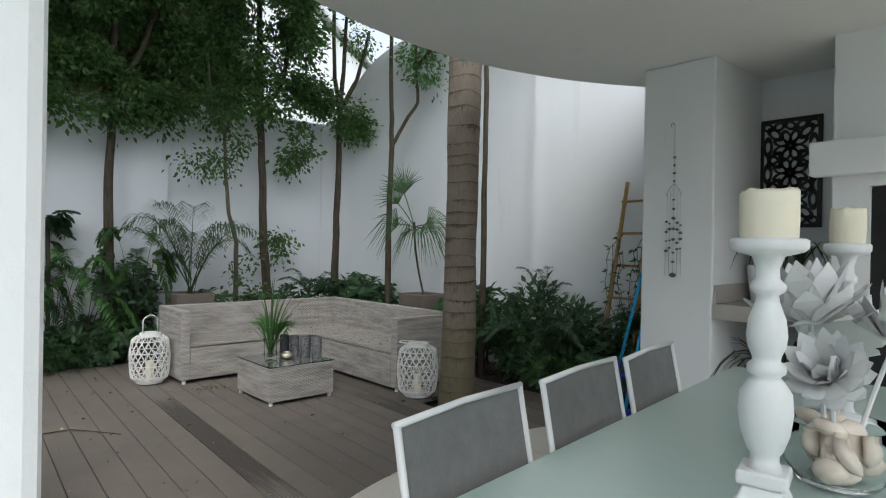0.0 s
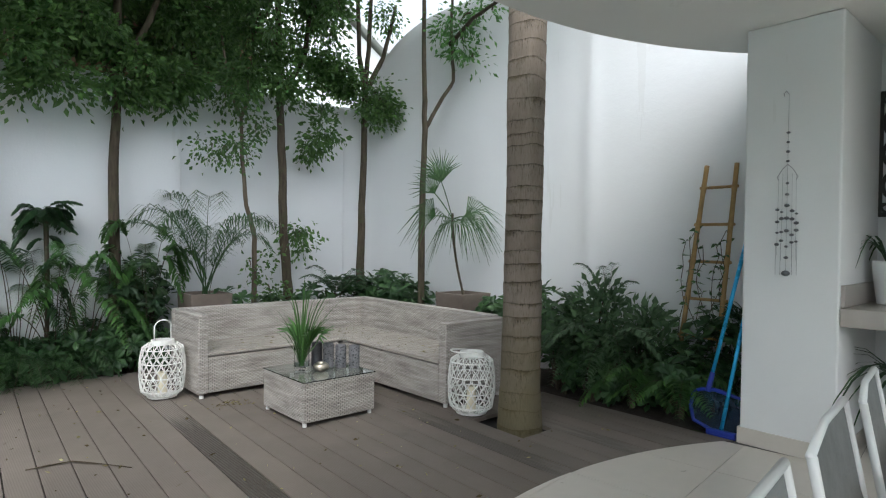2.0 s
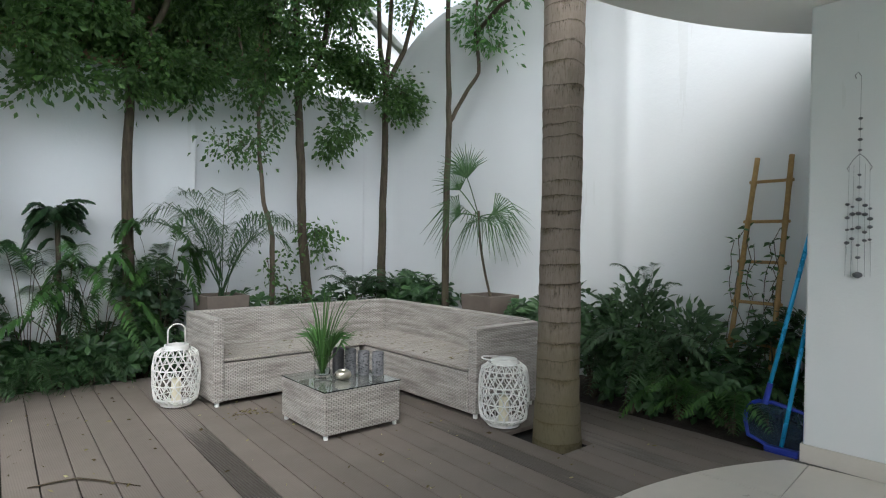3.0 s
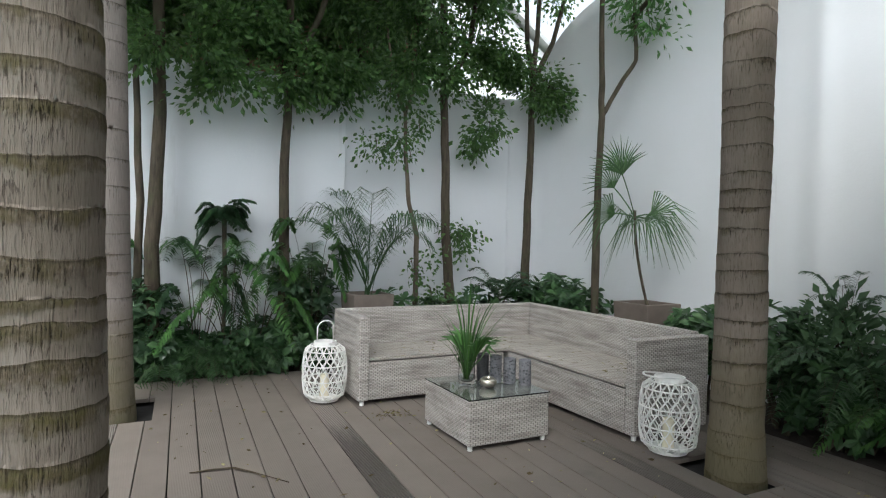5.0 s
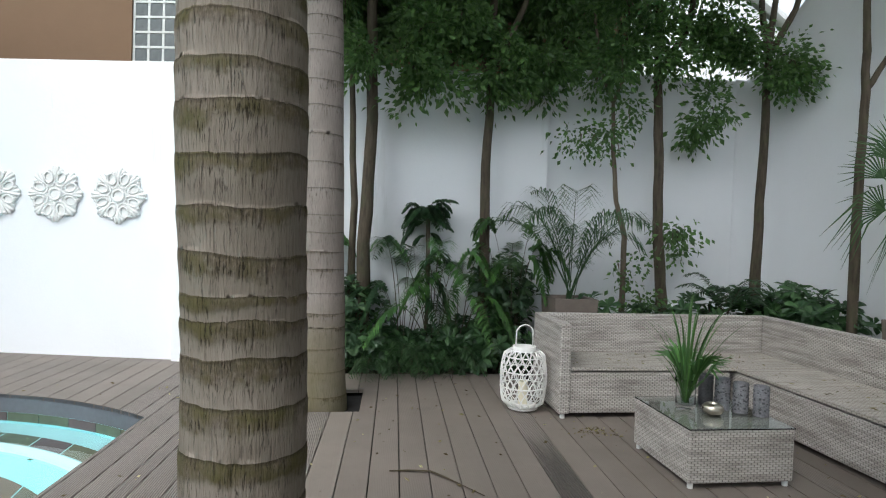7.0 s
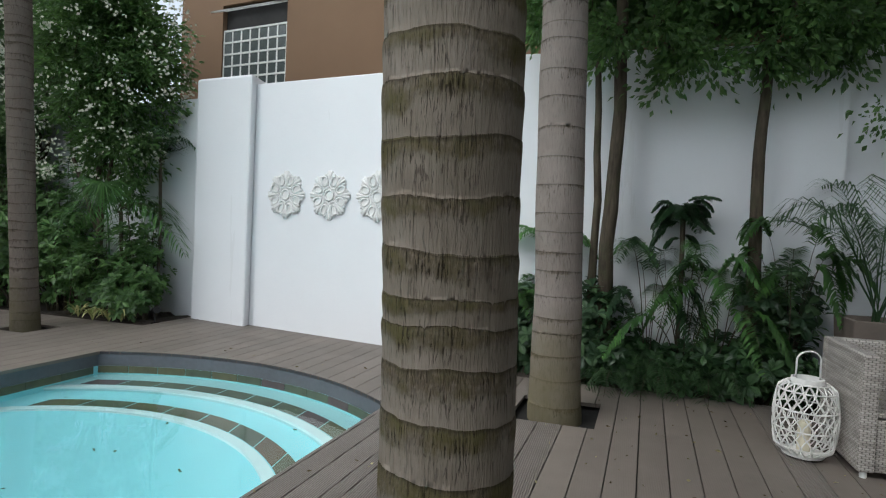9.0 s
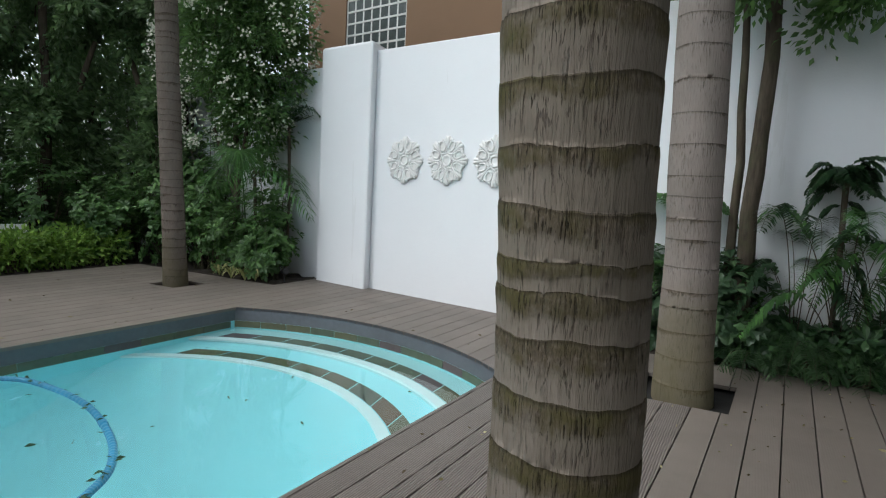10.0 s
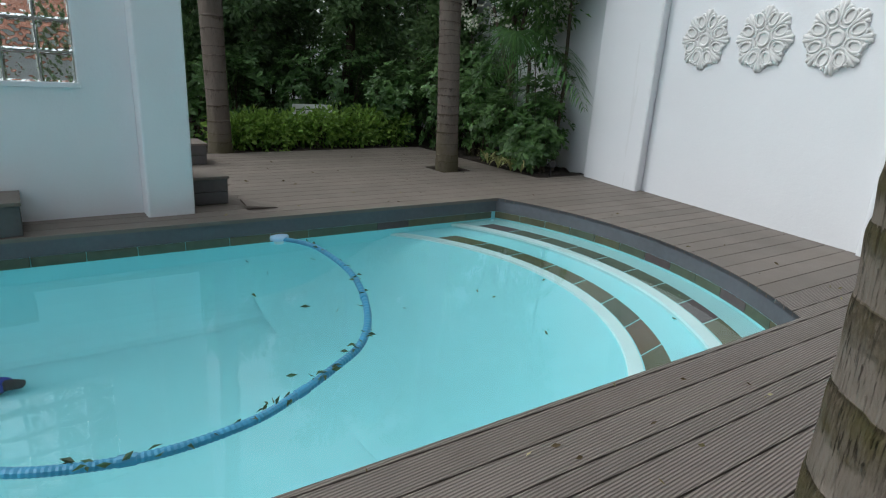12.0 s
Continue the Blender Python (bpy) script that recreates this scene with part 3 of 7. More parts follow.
def palm_trunk(label, at, height, prof, step, material, lean=(0, 0), n=72, group="", rough=1.0, crown=None):
    """Ringed palm trunk, built ring by ring; prof: (height, radius) rows; crown: fronds at the top."""
    t = thing("palm_tree", label, "palm tree", at, 0, group)
    rng = random.Random(int(at[0] * 1000) + 7)
    rings = [-0.25]
    while rings[-1] < height:
        rings.append(rings[-1] + step * rng.uniform(0.62, 1.32))
    hs = [p[0] for p in prof]
    rs = [p[1] for p in prof]
    cols = [(math.cos(2 * math.pi * j / n), math.sin(2 * math.pi * j / n)) for j in range(n)]
    v, f, ringv = [], [], []
    for k in range(len(rings) - 1):
        z0, z1 = rings[k], rings[k + 1]
        swell, tilt, ta = rng.uniform(0.5, 1.4), rng.uniform(0, 0.010), rng.uniform(0, 6.28)
        for fr in (0.0, 0.12, 0.26, 0.42, 0.58, 0.72, 0.84, 0.93, 0.985):
            zc = z0 + (z1 - z0) * fr
            r0 = float(np.interp(zc, hs, rs))
            for ca, sa in cols:
                b = noise.noise(Vector((ca * 1.2, sa * 1.2, zc * 3.0)))
                z = zc + rough * (0.016 * b + 0.004 * noise.noise(Vector((ca * 5, sa * 5, zc * 3 + 9))) + tilt * (ca * math.cos(ta) + sa * math.sin(ta)))
                edge = noise.noise(Vector((ca * 6, sa * 6, k * 3.7)))
                bulge = 0.0034 * swell * fr ** 1.5 * min(1.0, (1.02 - fr) / 0.22) * (1 + 0.7 * edge)
                fib = 0.0032 * noise.noise(Vector((ca * 22, sa * 22, z * 2.4))) * (0.35 + 1.0 * fr)
                lump = 0.011 * noise.noise(Vector((ca * 1.1, sa * 1.1, z * 1.5 + at[0])))
                r = r0 + (bulge + fib) * rough + lump
                v.append((r * ca + lean[0] * z, r * sa + lean[1] * z, z))
                ringv.append(fr)
    for i in range(1, len(v) // n):
        for j in range(n):
            l = (j + 1) % n
            f.append(((i - 1) * n + j, (i - 1) * n + l, i * n + l, i * n + j))
    g = Geo()
    g.v, g.f = v, f
    me = g.mesh("trunk", 0, True)
    lay = me.attributes.new("ring", 'FLOAT', 'POINT')
    lay.data.foreach_set("value", ringv)
    part("trunk", me, material, t)
    if crown:
        lf, st = Geo(), Geo()
        top = Vector((lean[0] * height, lean[1] * height, height))
        for k in range(crown):
            lf, st = Geo(), Geo()
            pinnate(lf, st, top, k * 2.4 + 0.3, rnd(1.6, 2.1), rnd(1.0, 1.5), rnd(0.6, 1.3), 40, 0.50, 0.042)
            layered("frond", ((lf, LEAF_PALM), (st, LEAF_FERN)), t)
    return t


# ---- plan ----
SLOPE = 0.05          # deck boards and pool run a little askew to the house
def shear(u, v):
    return u + SLOPE * (v - 5.0), v

POOL_L, POOL_F = -3.93, -0.90
PC = circle3((-3.85, 6.42), (-2.54, 6.70), (-0.85, 6.04))
TC = (2.95, 0.05, 3.0)            # edge of the patio tiles
RC = (2.9, 0.1, 3.36)             # edge of the patio roof
PITS = [(3.42, 3.74, 3.60, 4.11), (-0.05, 0.53, 6.13, 6.74), (-5.66, -5.24, 6.70, 7.12)]
WN = 0.178                        # fall of the ornament wall per metre


def rosette_wall_y(x):
    return 8.28 - WN * (x + 3.56)


def in_pool(x, y):
    u = x - SLOPE * (y - 5)
    if not (POOL_L < u < POOL_F and y > -1.5):
        return False
    if y < PC[1] + 0.5:
        return True
    return math.hypot(x - PC[0], y - PC[1]) < PC[2]


def on_deck(x, y):
    u = x - SLOPE * (y - 5)
    if in_pool(x, y) or x < -7.1 or x > 4.43 or y < -1.5:
        return False
    if math.hypot(x - TC[0], y - TC[1]) < TC[2] or (y < TC[1] and x > -0.05):
        return False
    if x < -4.45 and y < 3.40 or (x < -4.27 and 3.39 < y < 3.72 and x > -4.7):
        return False
    if x < -4.5 and y > 7.62:
        return False
    if x < -1.0:
        if y > rosette_wall_y(x):
            return False
    elif y > (7.30 if x < 2.1 else 6.70):
        return False
    for a, b, c, d in PITS:
        if a < u < b and c < y < d:
            return False
    return True


def on_tile(x, y):
    if x > 4.40 and not (x < 5.25 and y < 2.06):
        return False
    return y > -2.9 and (math.hypot(x - TC[0], y - TC[1]) < TC[2] or (y <= TC[1] and -0.05 < x < 5.3))


def cells(test, to_xy, us, v0, v1, step=0.06):
    """Quads between neighbouring lines us that lie inside test, cut where the outline crosses them."""
    def spans(u):
        out, prev, start = [], False, None
        v = v0
        def cut(a, b):
            ia = test(*to_xy(u, a))
            for _ in range(14):
                m = (a + b) / 2
                if test(*to_xy(u, m)) == ia:
                    a = m
                else:
                    b = m
            return (a + b) / 2
        while v <= v1 + 1e-6:
            now = test(*to_xy(u, v))
            if now and not prev:
                start = cut(v - step, v) if v > v0 else v
            if prev and not now:
                out.append((start, cut(v - step, v)))
            prev = now
            v += step
        if prev:
            out.append((start, v1))
        return out
    quads = []
    for a, b in zip(us, us[1:]):
        sa, sb = spans(a + 1e-4), spans(b - 1e-4)
        if len(sa) != len(sb):
            sa = sb = spans((a + b) / 2)
        for (p, q), (r, s) in zip(sa, sb):
            quads.append([to_xy(a, p), to_xy(b, r), to_xy(b, s), to_xy(a, q)])
    return quads


def slab(quads, z0, z1):
    """Quads made into one thick piece."""
    bm = bmesh.new()
    for q in quads:
        vs = [bm.verts.new((x, y, z1)) for x, y in q]
        try:
            bm.faces.new(vs)
        except ValueError:
            pass
    bmesh.ops.remove_doubles(bm, verts=bm.verts, dist=0.0006)
    ext = bmesh.ops.extrude_face_region(bm, geom=bm.faces[:])
    for e in ext["geom"]:
        if isinstance(e, bmesh.types.BMVert):
            e.co.z = z0
    bmesh.ops.recalc_face_normals(bm, faces=bm.faces)
    me = bpy.data.meshes.new("piece")
    bm.to_mesh(me)
    bm.free()
    box_uv(me)
    return me


# ---- structure ----
# ground far around
g = Geo()
xs = [-400, -60, -20, -5.0, -0.3, 20, 60, 400]
ys = [-400, -60, -20, -2.0, 7.2, 20, 60, 400]
for i in range(7):
    for j in range(7):
        if i == 3 and j == 3:
            continue
        g.add([(xs[i], ys[j], -0.09), (xs[i + 1], ys[j], -0.09), (xs[i + 1], ys[j + 1], -0.09), (xs[i], ys[j + 1], -0.09)], [(0, 1, 2, 3)])
structure("ground", g, GRASS, "dark earth and grass around the house", "ground")

# planting beds
g = Geo()
for k, (x0, x1, y0, y1) in enumerate(((-1.0, 2.06, 7.32, 8.3), (2.06, 5.6, 6.72, 8.3), (4.45, 5.6, 2.66, 6.72), (-12, -4.5, 7.64, 10.2), (-14, -7.13, 2.0, 7.64))):
    nx, ny = max(2, int((x1 - x0) / 0.12)), max(2, int((y1 - y0) / 0.12))
    v = [(x0 + (x1 - x0) * i / nx, y0 + (y1 - y0) * j / ny, -0.02 + 0.05 * noise.noise(Vector((i * 0.7, j * 0.7, k)))) for j in range(ny + 1) for i in range(nx + 1)]
    g.add(v, [(j * (nx + 1) + i, j * (nx + 1) + i + 1, (j + 1) * (nx + 1) + i + 1, (j + 1) * (nx + 1) + i) for j in range(ny) for i in range(nx)])
structure("soil_bed", g, SOIL, "dark soil in the planting beds", "soil")

# near-black underlay sheet below deck joints and in the tree pits, open over the pool
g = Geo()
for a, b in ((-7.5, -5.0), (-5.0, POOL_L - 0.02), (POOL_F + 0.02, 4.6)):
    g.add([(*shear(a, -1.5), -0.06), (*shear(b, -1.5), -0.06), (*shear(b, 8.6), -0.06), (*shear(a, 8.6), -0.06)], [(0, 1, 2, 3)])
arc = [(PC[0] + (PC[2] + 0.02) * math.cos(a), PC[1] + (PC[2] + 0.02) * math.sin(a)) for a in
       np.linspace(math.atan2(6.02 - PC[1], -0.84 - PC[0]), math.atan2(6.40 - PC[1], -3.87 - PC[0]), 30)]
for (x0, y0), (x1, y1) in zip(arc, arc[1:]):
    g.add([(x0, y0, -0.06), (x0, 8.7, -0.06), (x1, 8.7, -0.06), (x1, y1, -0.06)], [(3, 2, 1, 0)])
structure("deck_underlay", g, DARK, "near-black sheet below the deck joints and tree pits", "underlay")

# ornament wall with piers
def along(x, off=0.0):
    return Vector((x + off * WN * 0.98, rosette_wall_y(x) - off, 0))
def wall_run(g, x0, x1, off0, off1, z0, z1):
    """A stretch of the ornament wall, from off0 in front of its face to off1 behind it."""
    a, b, c, d = along(x0, off0), along(x1, off0), along(x1, -off1), along(x0, -off1)
    g.prism([(a.x, a.y), (b.x, b.y), (c.x, c.y), (d.x, d.y)], z0, z1)
g = Geo(); wall_run(g, -3.56, -1.25, 0, 0.25, -0.3, 2.90)
structure("wall_ornament", g, WALL, "white painted plaster garden wall", "wall", 0.012)
g = Geo(); wall_run(g, -4.46, -3.56, 0.13, 0.30, -0.3, 2.99)
structure("wall_pier", g, WALL, "white plaster wall pier", "wall pier", 0.035)
g = Geo(); wall_run(g, -1.25, -0.85, 0.07, 0.30, -0.3, 3.08)
structure("wall_pier_2", g, WALL, "white plaster wall pier beside the planting bed", "wall pier", 0.02)
g = Geo(); wall_run(g, -13, -4.46, -0.02, 0.28, -0.3, 2.79)
structure("wall_garden", g, WALL, "white boundary wall behind the shrubs", "wall", 0.012)
# back wall in two steps
g = Geo().box(-0.95, 2.46, 7.78, 8.05, -0.3, 2.98)
structure("wall_back", g, WALL, "white plaster boundary wall behind the planting", "wall", 0.015)
g = Geo().box(2.46, 4.72, 7.90, 8.15, -0.3, 3.12)
structure("wall_back_2", g, WALL, "white plaster boundary wall, set back a little", "wall", 0.015)

# tall curved wall on the east with a sweeping top
def east_line(s):
    """Plan of the tall wall; s from 0 (north corner) to 1 (south)."""
    if s < 0.12:
        a = s / 0.12 * math.pi / 2
        return Vector((4.62 + 0.42 * math.sin(a), 7.90 - 0.42 * (1 - math.cos(a)), 0))
    y = 7.48 - (s - 0.12) / 0.88 * 5.0
    bow = 0.30 * math.sin((7.48 - y) / 5.0 * math.pi * 0.62)
    fold = 0.022 * math.exp(-((y - 4.42) / 0.10) ** 2) + 0.02 * math.exp(-((y - 5.9) / 0.3) ** 2)
    return Vector((5.04 + bow - fold, y, 0))
def east_top(y):
    t = min(max((7.86 - y) / 1.5, 0), 1)
    return 3.14 + 1.05 * math.sqrt(max(0, 1 - (1 - t) ** 2)) if y < 7.86 else 3.13
g = Geo()
M, H = 110, 26
v = []
for i in range(M + 1):
    s = i / M
    p, q = east_line(s), east_line(min(1, s + 0.004)) - east_line(max(0, s - 0.004))
    nrm = Vector((-q.y, q.x, 0)).normalized()
    top = east_top(p.y)
    for side in (0, 0.25):
        w = p + nrm * side
        for k in range(H + 1):
            v.append((w.x, w.y, -0.3 + (top + 0.3) * k / H))
f = []
st = 2 * (H + 1)
for i in range(M):
    for k in range(H):
        a = i * st + k
        f.append((a, a + 1, a + st + 1, a + st))
        b = a + H + 1
        f.append((b, b + st, b + st + 1, b + 1))
    a = i * st + H
    f.append((a, a + H + 1, a + H + 1 + st, a + st))
for i in (0, M):
    for k in range(H):
        a = i * st + k
        f.append((a, a + H + 1, a + H + 2, a + 1) if i == 0 else (a, a + 1, a + H + 2, a + H + 1))
g.add(v, f)
ob = structure("wall_east", g, WALL, "tall curved white plaster wall with a sweeping top", "wall")
ob.data.polygons.foreach_set("use_smooth", [True] * len(ob.data.polygons))
g = Geo().box(5.33, 5.58, -7.0, 2.50, -0.3, 2.75)
structure("wall_patio_east", g, WALL_IN, "white plaster patio wall", "wall")
g = Geo().box(4.41, 5.33, 2.06, 2.615, 0.0, 2.749)
structure("column", g, WALL_IN, "square white plaster column of the patio", "column", 0.012)
g = Geo().box(-0.16, 0.242, 1.0, 1.36, 0.0, 2.749)
structure("column_2", g, WALL_IN, "white plaster patio post with worn corners", "column", 0.02)
g = Geo()
g.box(4.397, 4.408, 2.052, 2.627, 0.001, 0.11); g.box(4.408, 4.60, 2.617, 2.628, 0.001, 0.11); g.box(4.408, 5.2, 2.047, 2.058, 0.001, 0.11)
structure("baseboard", g, TILE, "beige tile skirting round the column", "baseboard", 0.002)
# chimney breast and fireplace
g = Geo()
g.box(4.55, 5.33, -1.2, -0.62, 0.0, 2.749); g.box(4.55, 5.33, 1.16, 1.36, 0.0, 2.749); g.box(4.55, 5.33, -0.62, 1.16, 1.76, 2.749); g.box(4.55, 5.33, -0.62, 1.16, 0.0, 0.45)
structure("chimney_breast", g, WALL_IN, "white plaster chimney breast with a firebox", "fireplace")
g = Geo().box(4.44, 4.549, -1.3, 1.47, 1.83, 2.05)
structure("trim_mantel", g, WALL_IN, "thick white plaster mantel shelf", "mantel", 0.01)
g = Geo().box(4.60, 5.30, -0.62, 1.16, 0.46, 1.75)
structure("firebox", g, SOOT, "black steel firebox", "firebox")
# patio roof
poly = [(RC[0] + RC[2] * math.cos(a), RC[1] + RC[2] * math.sin(a)) for a in np.linspace(0.80, math.pi, 60)]
# roof stops at y -1.2, out of view, to let light into the patio
poly = [(5.58, 2.50)] + poly + [(RC[0] - RC[2], -1.2), (5.58, -1.2)]
g = Geo().prism(poly, 2.75, 3.05)
structure("ceiling", g, CEIL, "plain white patio ceiling with a curved edge", "ceiling", 0.01)
# unseen white wall, added to close the open yard behind the roof
g = Geo().box(-5.0, 5.58, -7.3, -7.0, -0.3, 3.05)
structure("wall_house", g, WALL_IN, "white plaster wall added behind the patio, out of view", "wall")
# pool house wall with a glass-block window
g = Geo()
g.box(-4.72, -4.45, -3.0, 2.25, -0.3, 3.2); g.box(-4.72, -4.45, 3.06, 3.39, -0.3, 3.2)
g.box(-4.72, -4.45, 2.25, 3.06, -0.3, 0.93); g.box(-4.72, -4.45, 2.25, 3.06, 1.95, 3.2)
structure("wall_pool_house", g, WALL, "white plaster wall beside the pool", "wall")
g = Geo().box(-4.74, -4.27, 3.392, 3.72, -0.3, 3.2)
structure("wall_pool_house_pier", g, WALL, "white plaster pier beside the pool", "wall pier", 0.015)
g = Geo().box(-4.46, -4.425, 2.24, 3.07, 0.905, 0.94)
structure("window_sill", g, WALL, "white plaster window sill", "sill", 0.004)
w1 = tagged(thing("window_1", "glass-block window with white joints", "window", (-4.6, 2.25, 0.93)), kind="structure")
me_block = Geo().box(-0.045, 0.045, 0.006, 0.196, 0.006, 0.196).mesh("block", 0.012)
me_block.materials.append(BLOCK)
for a in range(4):
    for b in range(5):
        o = part("glass_block", me_block, BLOCK, w1)
        o.matrix_basis = pose(0.04, a * 0.2025, b * 0.204)
gj = Geo()
for a in range(5):
    gj.box(-0.03, 0.055, a * 0.2025 - 0.005, a * 0.2025 + 0.007, 0, 1.02)
for b in range(6):
    gj.box(-0.031, 0.054, 0, 0.81, b * 0.204 - 0.005, b * 0.204 + 0.007)
part("mortar", gj, plain("pale_mortar", (0.42, 0.44, 0.42), 0.8), w1)

# pool shell
def pool_outline(off, n=34):
    """Outline of the pool, off metres inside its edge: left side, curve, front side."""
    r = PC[2] - off
    def meet(u):
        y = 6.2
        for _ in range(30):
            x = u + SLOPE * (y - 5)
            y = PC[1] + math.sqrt(max(0.0, r * r - (x - PC[0]) ** 2))
        return u + SLOPE * (y - 5), y
    a, b = meet(POOL_L + min(off, 0.004)), meet(POOL_F - min(off, 0.004))
    a0, a1 = math.atan2(a[1] - PC[1], a[0] - PC[0]), math.atan2(b[1] - PC[1], b[0] - PC[0])
    return [(PC[0] + r * math.cos(a0 + (a1 - a0) * i / n), PC[1] + r * math.sin(a0 + (a1 - a0) * i / n)) for i in range(n + 1)]
def pool_ring(off=0.0):
    c = pool_outline(off)
    l0, f0 = shear(POOL_L + off, -1.5 + off), shear(POOL_F - off, -1.5 + off)
    return [l0] + c + [f0]
def band(ring, z0, z1, closed=True):
    g = Geo()
    n = len(ring)
    for i in range(n if closed else n - 1):
        (x0, y0), (x1, y1) = ring[i], ring[(i + 1) % n]
        g.add([(x0, y0, z0), (x1, y1, z0), (x1, y1, z1), (x0, y0, z1)], [(0, 3, 2, 1)])
    return g
ring = pool_ring()
g = band(ring, -0.135, -0.004)
structure("pool_coping", g, COPING, "dark grey painted pool edge", "pool edge")
g = band(ring, -1.20, -0.135)
for i in range(1, len(ring) - 1):
    g.add([(*ring[0], -1.20), (*ring[i], -1.20), (*ring[i + 1], -1.20)], [(0, 1, 2)])
structure("pool_shell", g, PLASTER_POOL, "turquoise plastered pool basin", "pool")
# two curved steps with slate strips
def ring_slab(o0, o1, z0, z1):
    a, b = pool_outline(o0), pool_outline(o1)
    g = Geo()
    for i in range(len(a) - 1):
        g.add([(*a[i], z1), (*a[i + 1], z1), (*b[i + 1], z1), (*b[i], z1), (*b[i], z0), (*b[i + 1], z0)], [(0, 1, 2, 3), (3, 2, 5, 4)])
    return g
structure("pool_step", ring_slab(0.004, 0.44, -0.40, -0.30), STEP_PALE, "pale turquoise rounded upper pool step", "pool step")
structure("pool_step_2", ring_slab(0.44, 0.92, -1.20, -0.40), PLASTER_POOL, "pale turquoise rounded lower pool step", "pool step")
def fillet(o0, o1, z0, z1, n=8):
    """A coved slope under the curved side, from one offset and depth to another."""
    g, rows = Geo(), []
    for i in range(n + 1):
        s = i / n
        o = o0 + (o1 - o0) * s
        rows.append([(x, y, z1 + (z0 - z1) * (1 - s) ** 1.8) for x, y in pool_outline(o)])
    v = [p for r in rows for p in r]
    m = len(rows[0])
    return g.add(v, [(i * m + j, i * m + j + 1, (i + 1) * m + j + 1, (i + 1) * m + j) for i in range(n) for j in range(m - 1)])
ob = structure("pool_slope", fillet(0.922, 2.2, -0.44, -1.195), PLASTER_POOL, "turquoise plastered slope below the steps", "pool")
ob.data.polygons.foreach_set("use_smooth", [True] * len(ob.data.polygons))
for nm, u0, sg in (("pool_cove", POOL_L, 1), ("pool_cove_2", POOL_F, -1)):
    g = Geo()
    pr = [(u0 + sg * (0.003 + 0.55 * s), -0.55 - 0.645 * (1 - (1 - s) ** 2.0)) for s in [i / 8 for i in range(9)]]
    for (ua, za), (ub, zb) in zip(pr, pr[1:]):
        q = [(*shear(ua, -1.49), za), (*shear(ub, -1.49), zb), (*shear(ub, 6.2), zb), (*shear(ua, 6.2), za)]
        g.add(q, [(0, 1, 2, 3) if sg > 0 else (3, 2, 1, 0)])
    structure(nm, g, PLASTER_POOL, "rounded turquoise foot of the pool wall", "pool")
structure("pool_nosing", ring_slab(0.36, 0.445, -0.345, -0.294), STEP_WHITE, "white rounded nosing of the upper step", "pool step")
structure("pool_nosing_2", ring_slab(0.845, 0.925, -0.445, -0.394), STEP_WHITE, "white rounded nosing of the lower step", "pool step")
g = Geo()
wr = pool_ring(0.003)
g.add([(x, y, -0.185) for x, y in wr], [tuple(reversed(range(len(wr))))])
wob = structure("water", g, WATER, "clear turquoise pool water, nearly still", "water")
wob.visible_shadow = False

# brown neighbouring house
t = thing("house", "brown painted neighbouring house with glass-block windows", "house", (-3.56, 10.5, 0), -math.degrees(math.atan(WN)))
for bb in ((-3.65, -2.62, 0, 5, 0, 7), (-2.62, -1.16, 0, 5, 0, 3.3), (-2.62, -1.16, 0, 5, 4.98, 7), (-2.62, -1.16, 0.16, 5, 3.3, 4.98), (-1.16, 0.96, 0, 5, 0, 7),
           (0.96, 2.4, 0.16, 5, 3.3, 4.98), (0.96, 2.4, 0, 5, 0, 3.3), (0.96, 2.4, 0, 5, 4.98, 7), (2.4, 7.6, 0, 5, 0, 7)):
    part("wall_section", Geo().box(*bb), BROWN, t)
part("roof", Geo().box(-3.9, 7.9, -0.3, 5.3, 7.0, 7.15), BROWN, t, bevel=0.02)
FRAME = plain("grey_window_frame", (0.60, 0.62, 0.60), 0.5)
PANE = plain("dark_block_glass", (0.075, 0.09, 0.09), 0.12, grain=6, vary=0.4, bumpy=0.5, dist=0.02, spec=0.8)
me_b2 = Geo().box(0.014, 0.194, 0.03, 0.10, 0.014, 0.194).mesh("block", 0.012)
me_b2.materials.append(PANE)
for x0 in (-2.61, 0.97):
    w = part("window", Geo().box(0, 1.43, 0.09, 0.15, 0, 1.67), SOOT, t)
    w.matrix_basis = pose(x0, 0.0, 3.305)
    for a in range(7):
        for b in range(7 if x0 > 0 else 6):
            o = part("glass_block", me_b2, PANE, w)
            o.matrix_basis = pose(a * 0.203, 0, b * 0.203 + 0.01)
    for a in range(8):
        part("mortar_joint", Geo().box(a * 0.203 - 0.008, a * 0.203 + 0.024, 0.026, 0.091, 0, 1.23 if x0 < 0 else 1.42), FRAME, w)
    for b in range(7):
        part("mortar_joint", Geo().box(0, 1.43, 0.0235, 0.0885, b * 0.203 + 0.002, b * 0.203 + 0.032), FRAME, w)
    if x0 < 0:
        for k in range(2):
            m = pose(0.02 + k * 0.71, 0.03, 1.60, -68)
            gs = Geo()
            for bx in ((0, 0.69, 0, 0.02, -0.02, 0.0), (0, 0.69, 0, 0.02, -0.36, -0.34), (0, 0.02, 0, 0.02, -0.36, 0), (0.67, 0.69, 0, 0.02, -0.36, 0)):
                gs.box(*bx, m=m)
            part("open_sash", gs, WHITE, w)
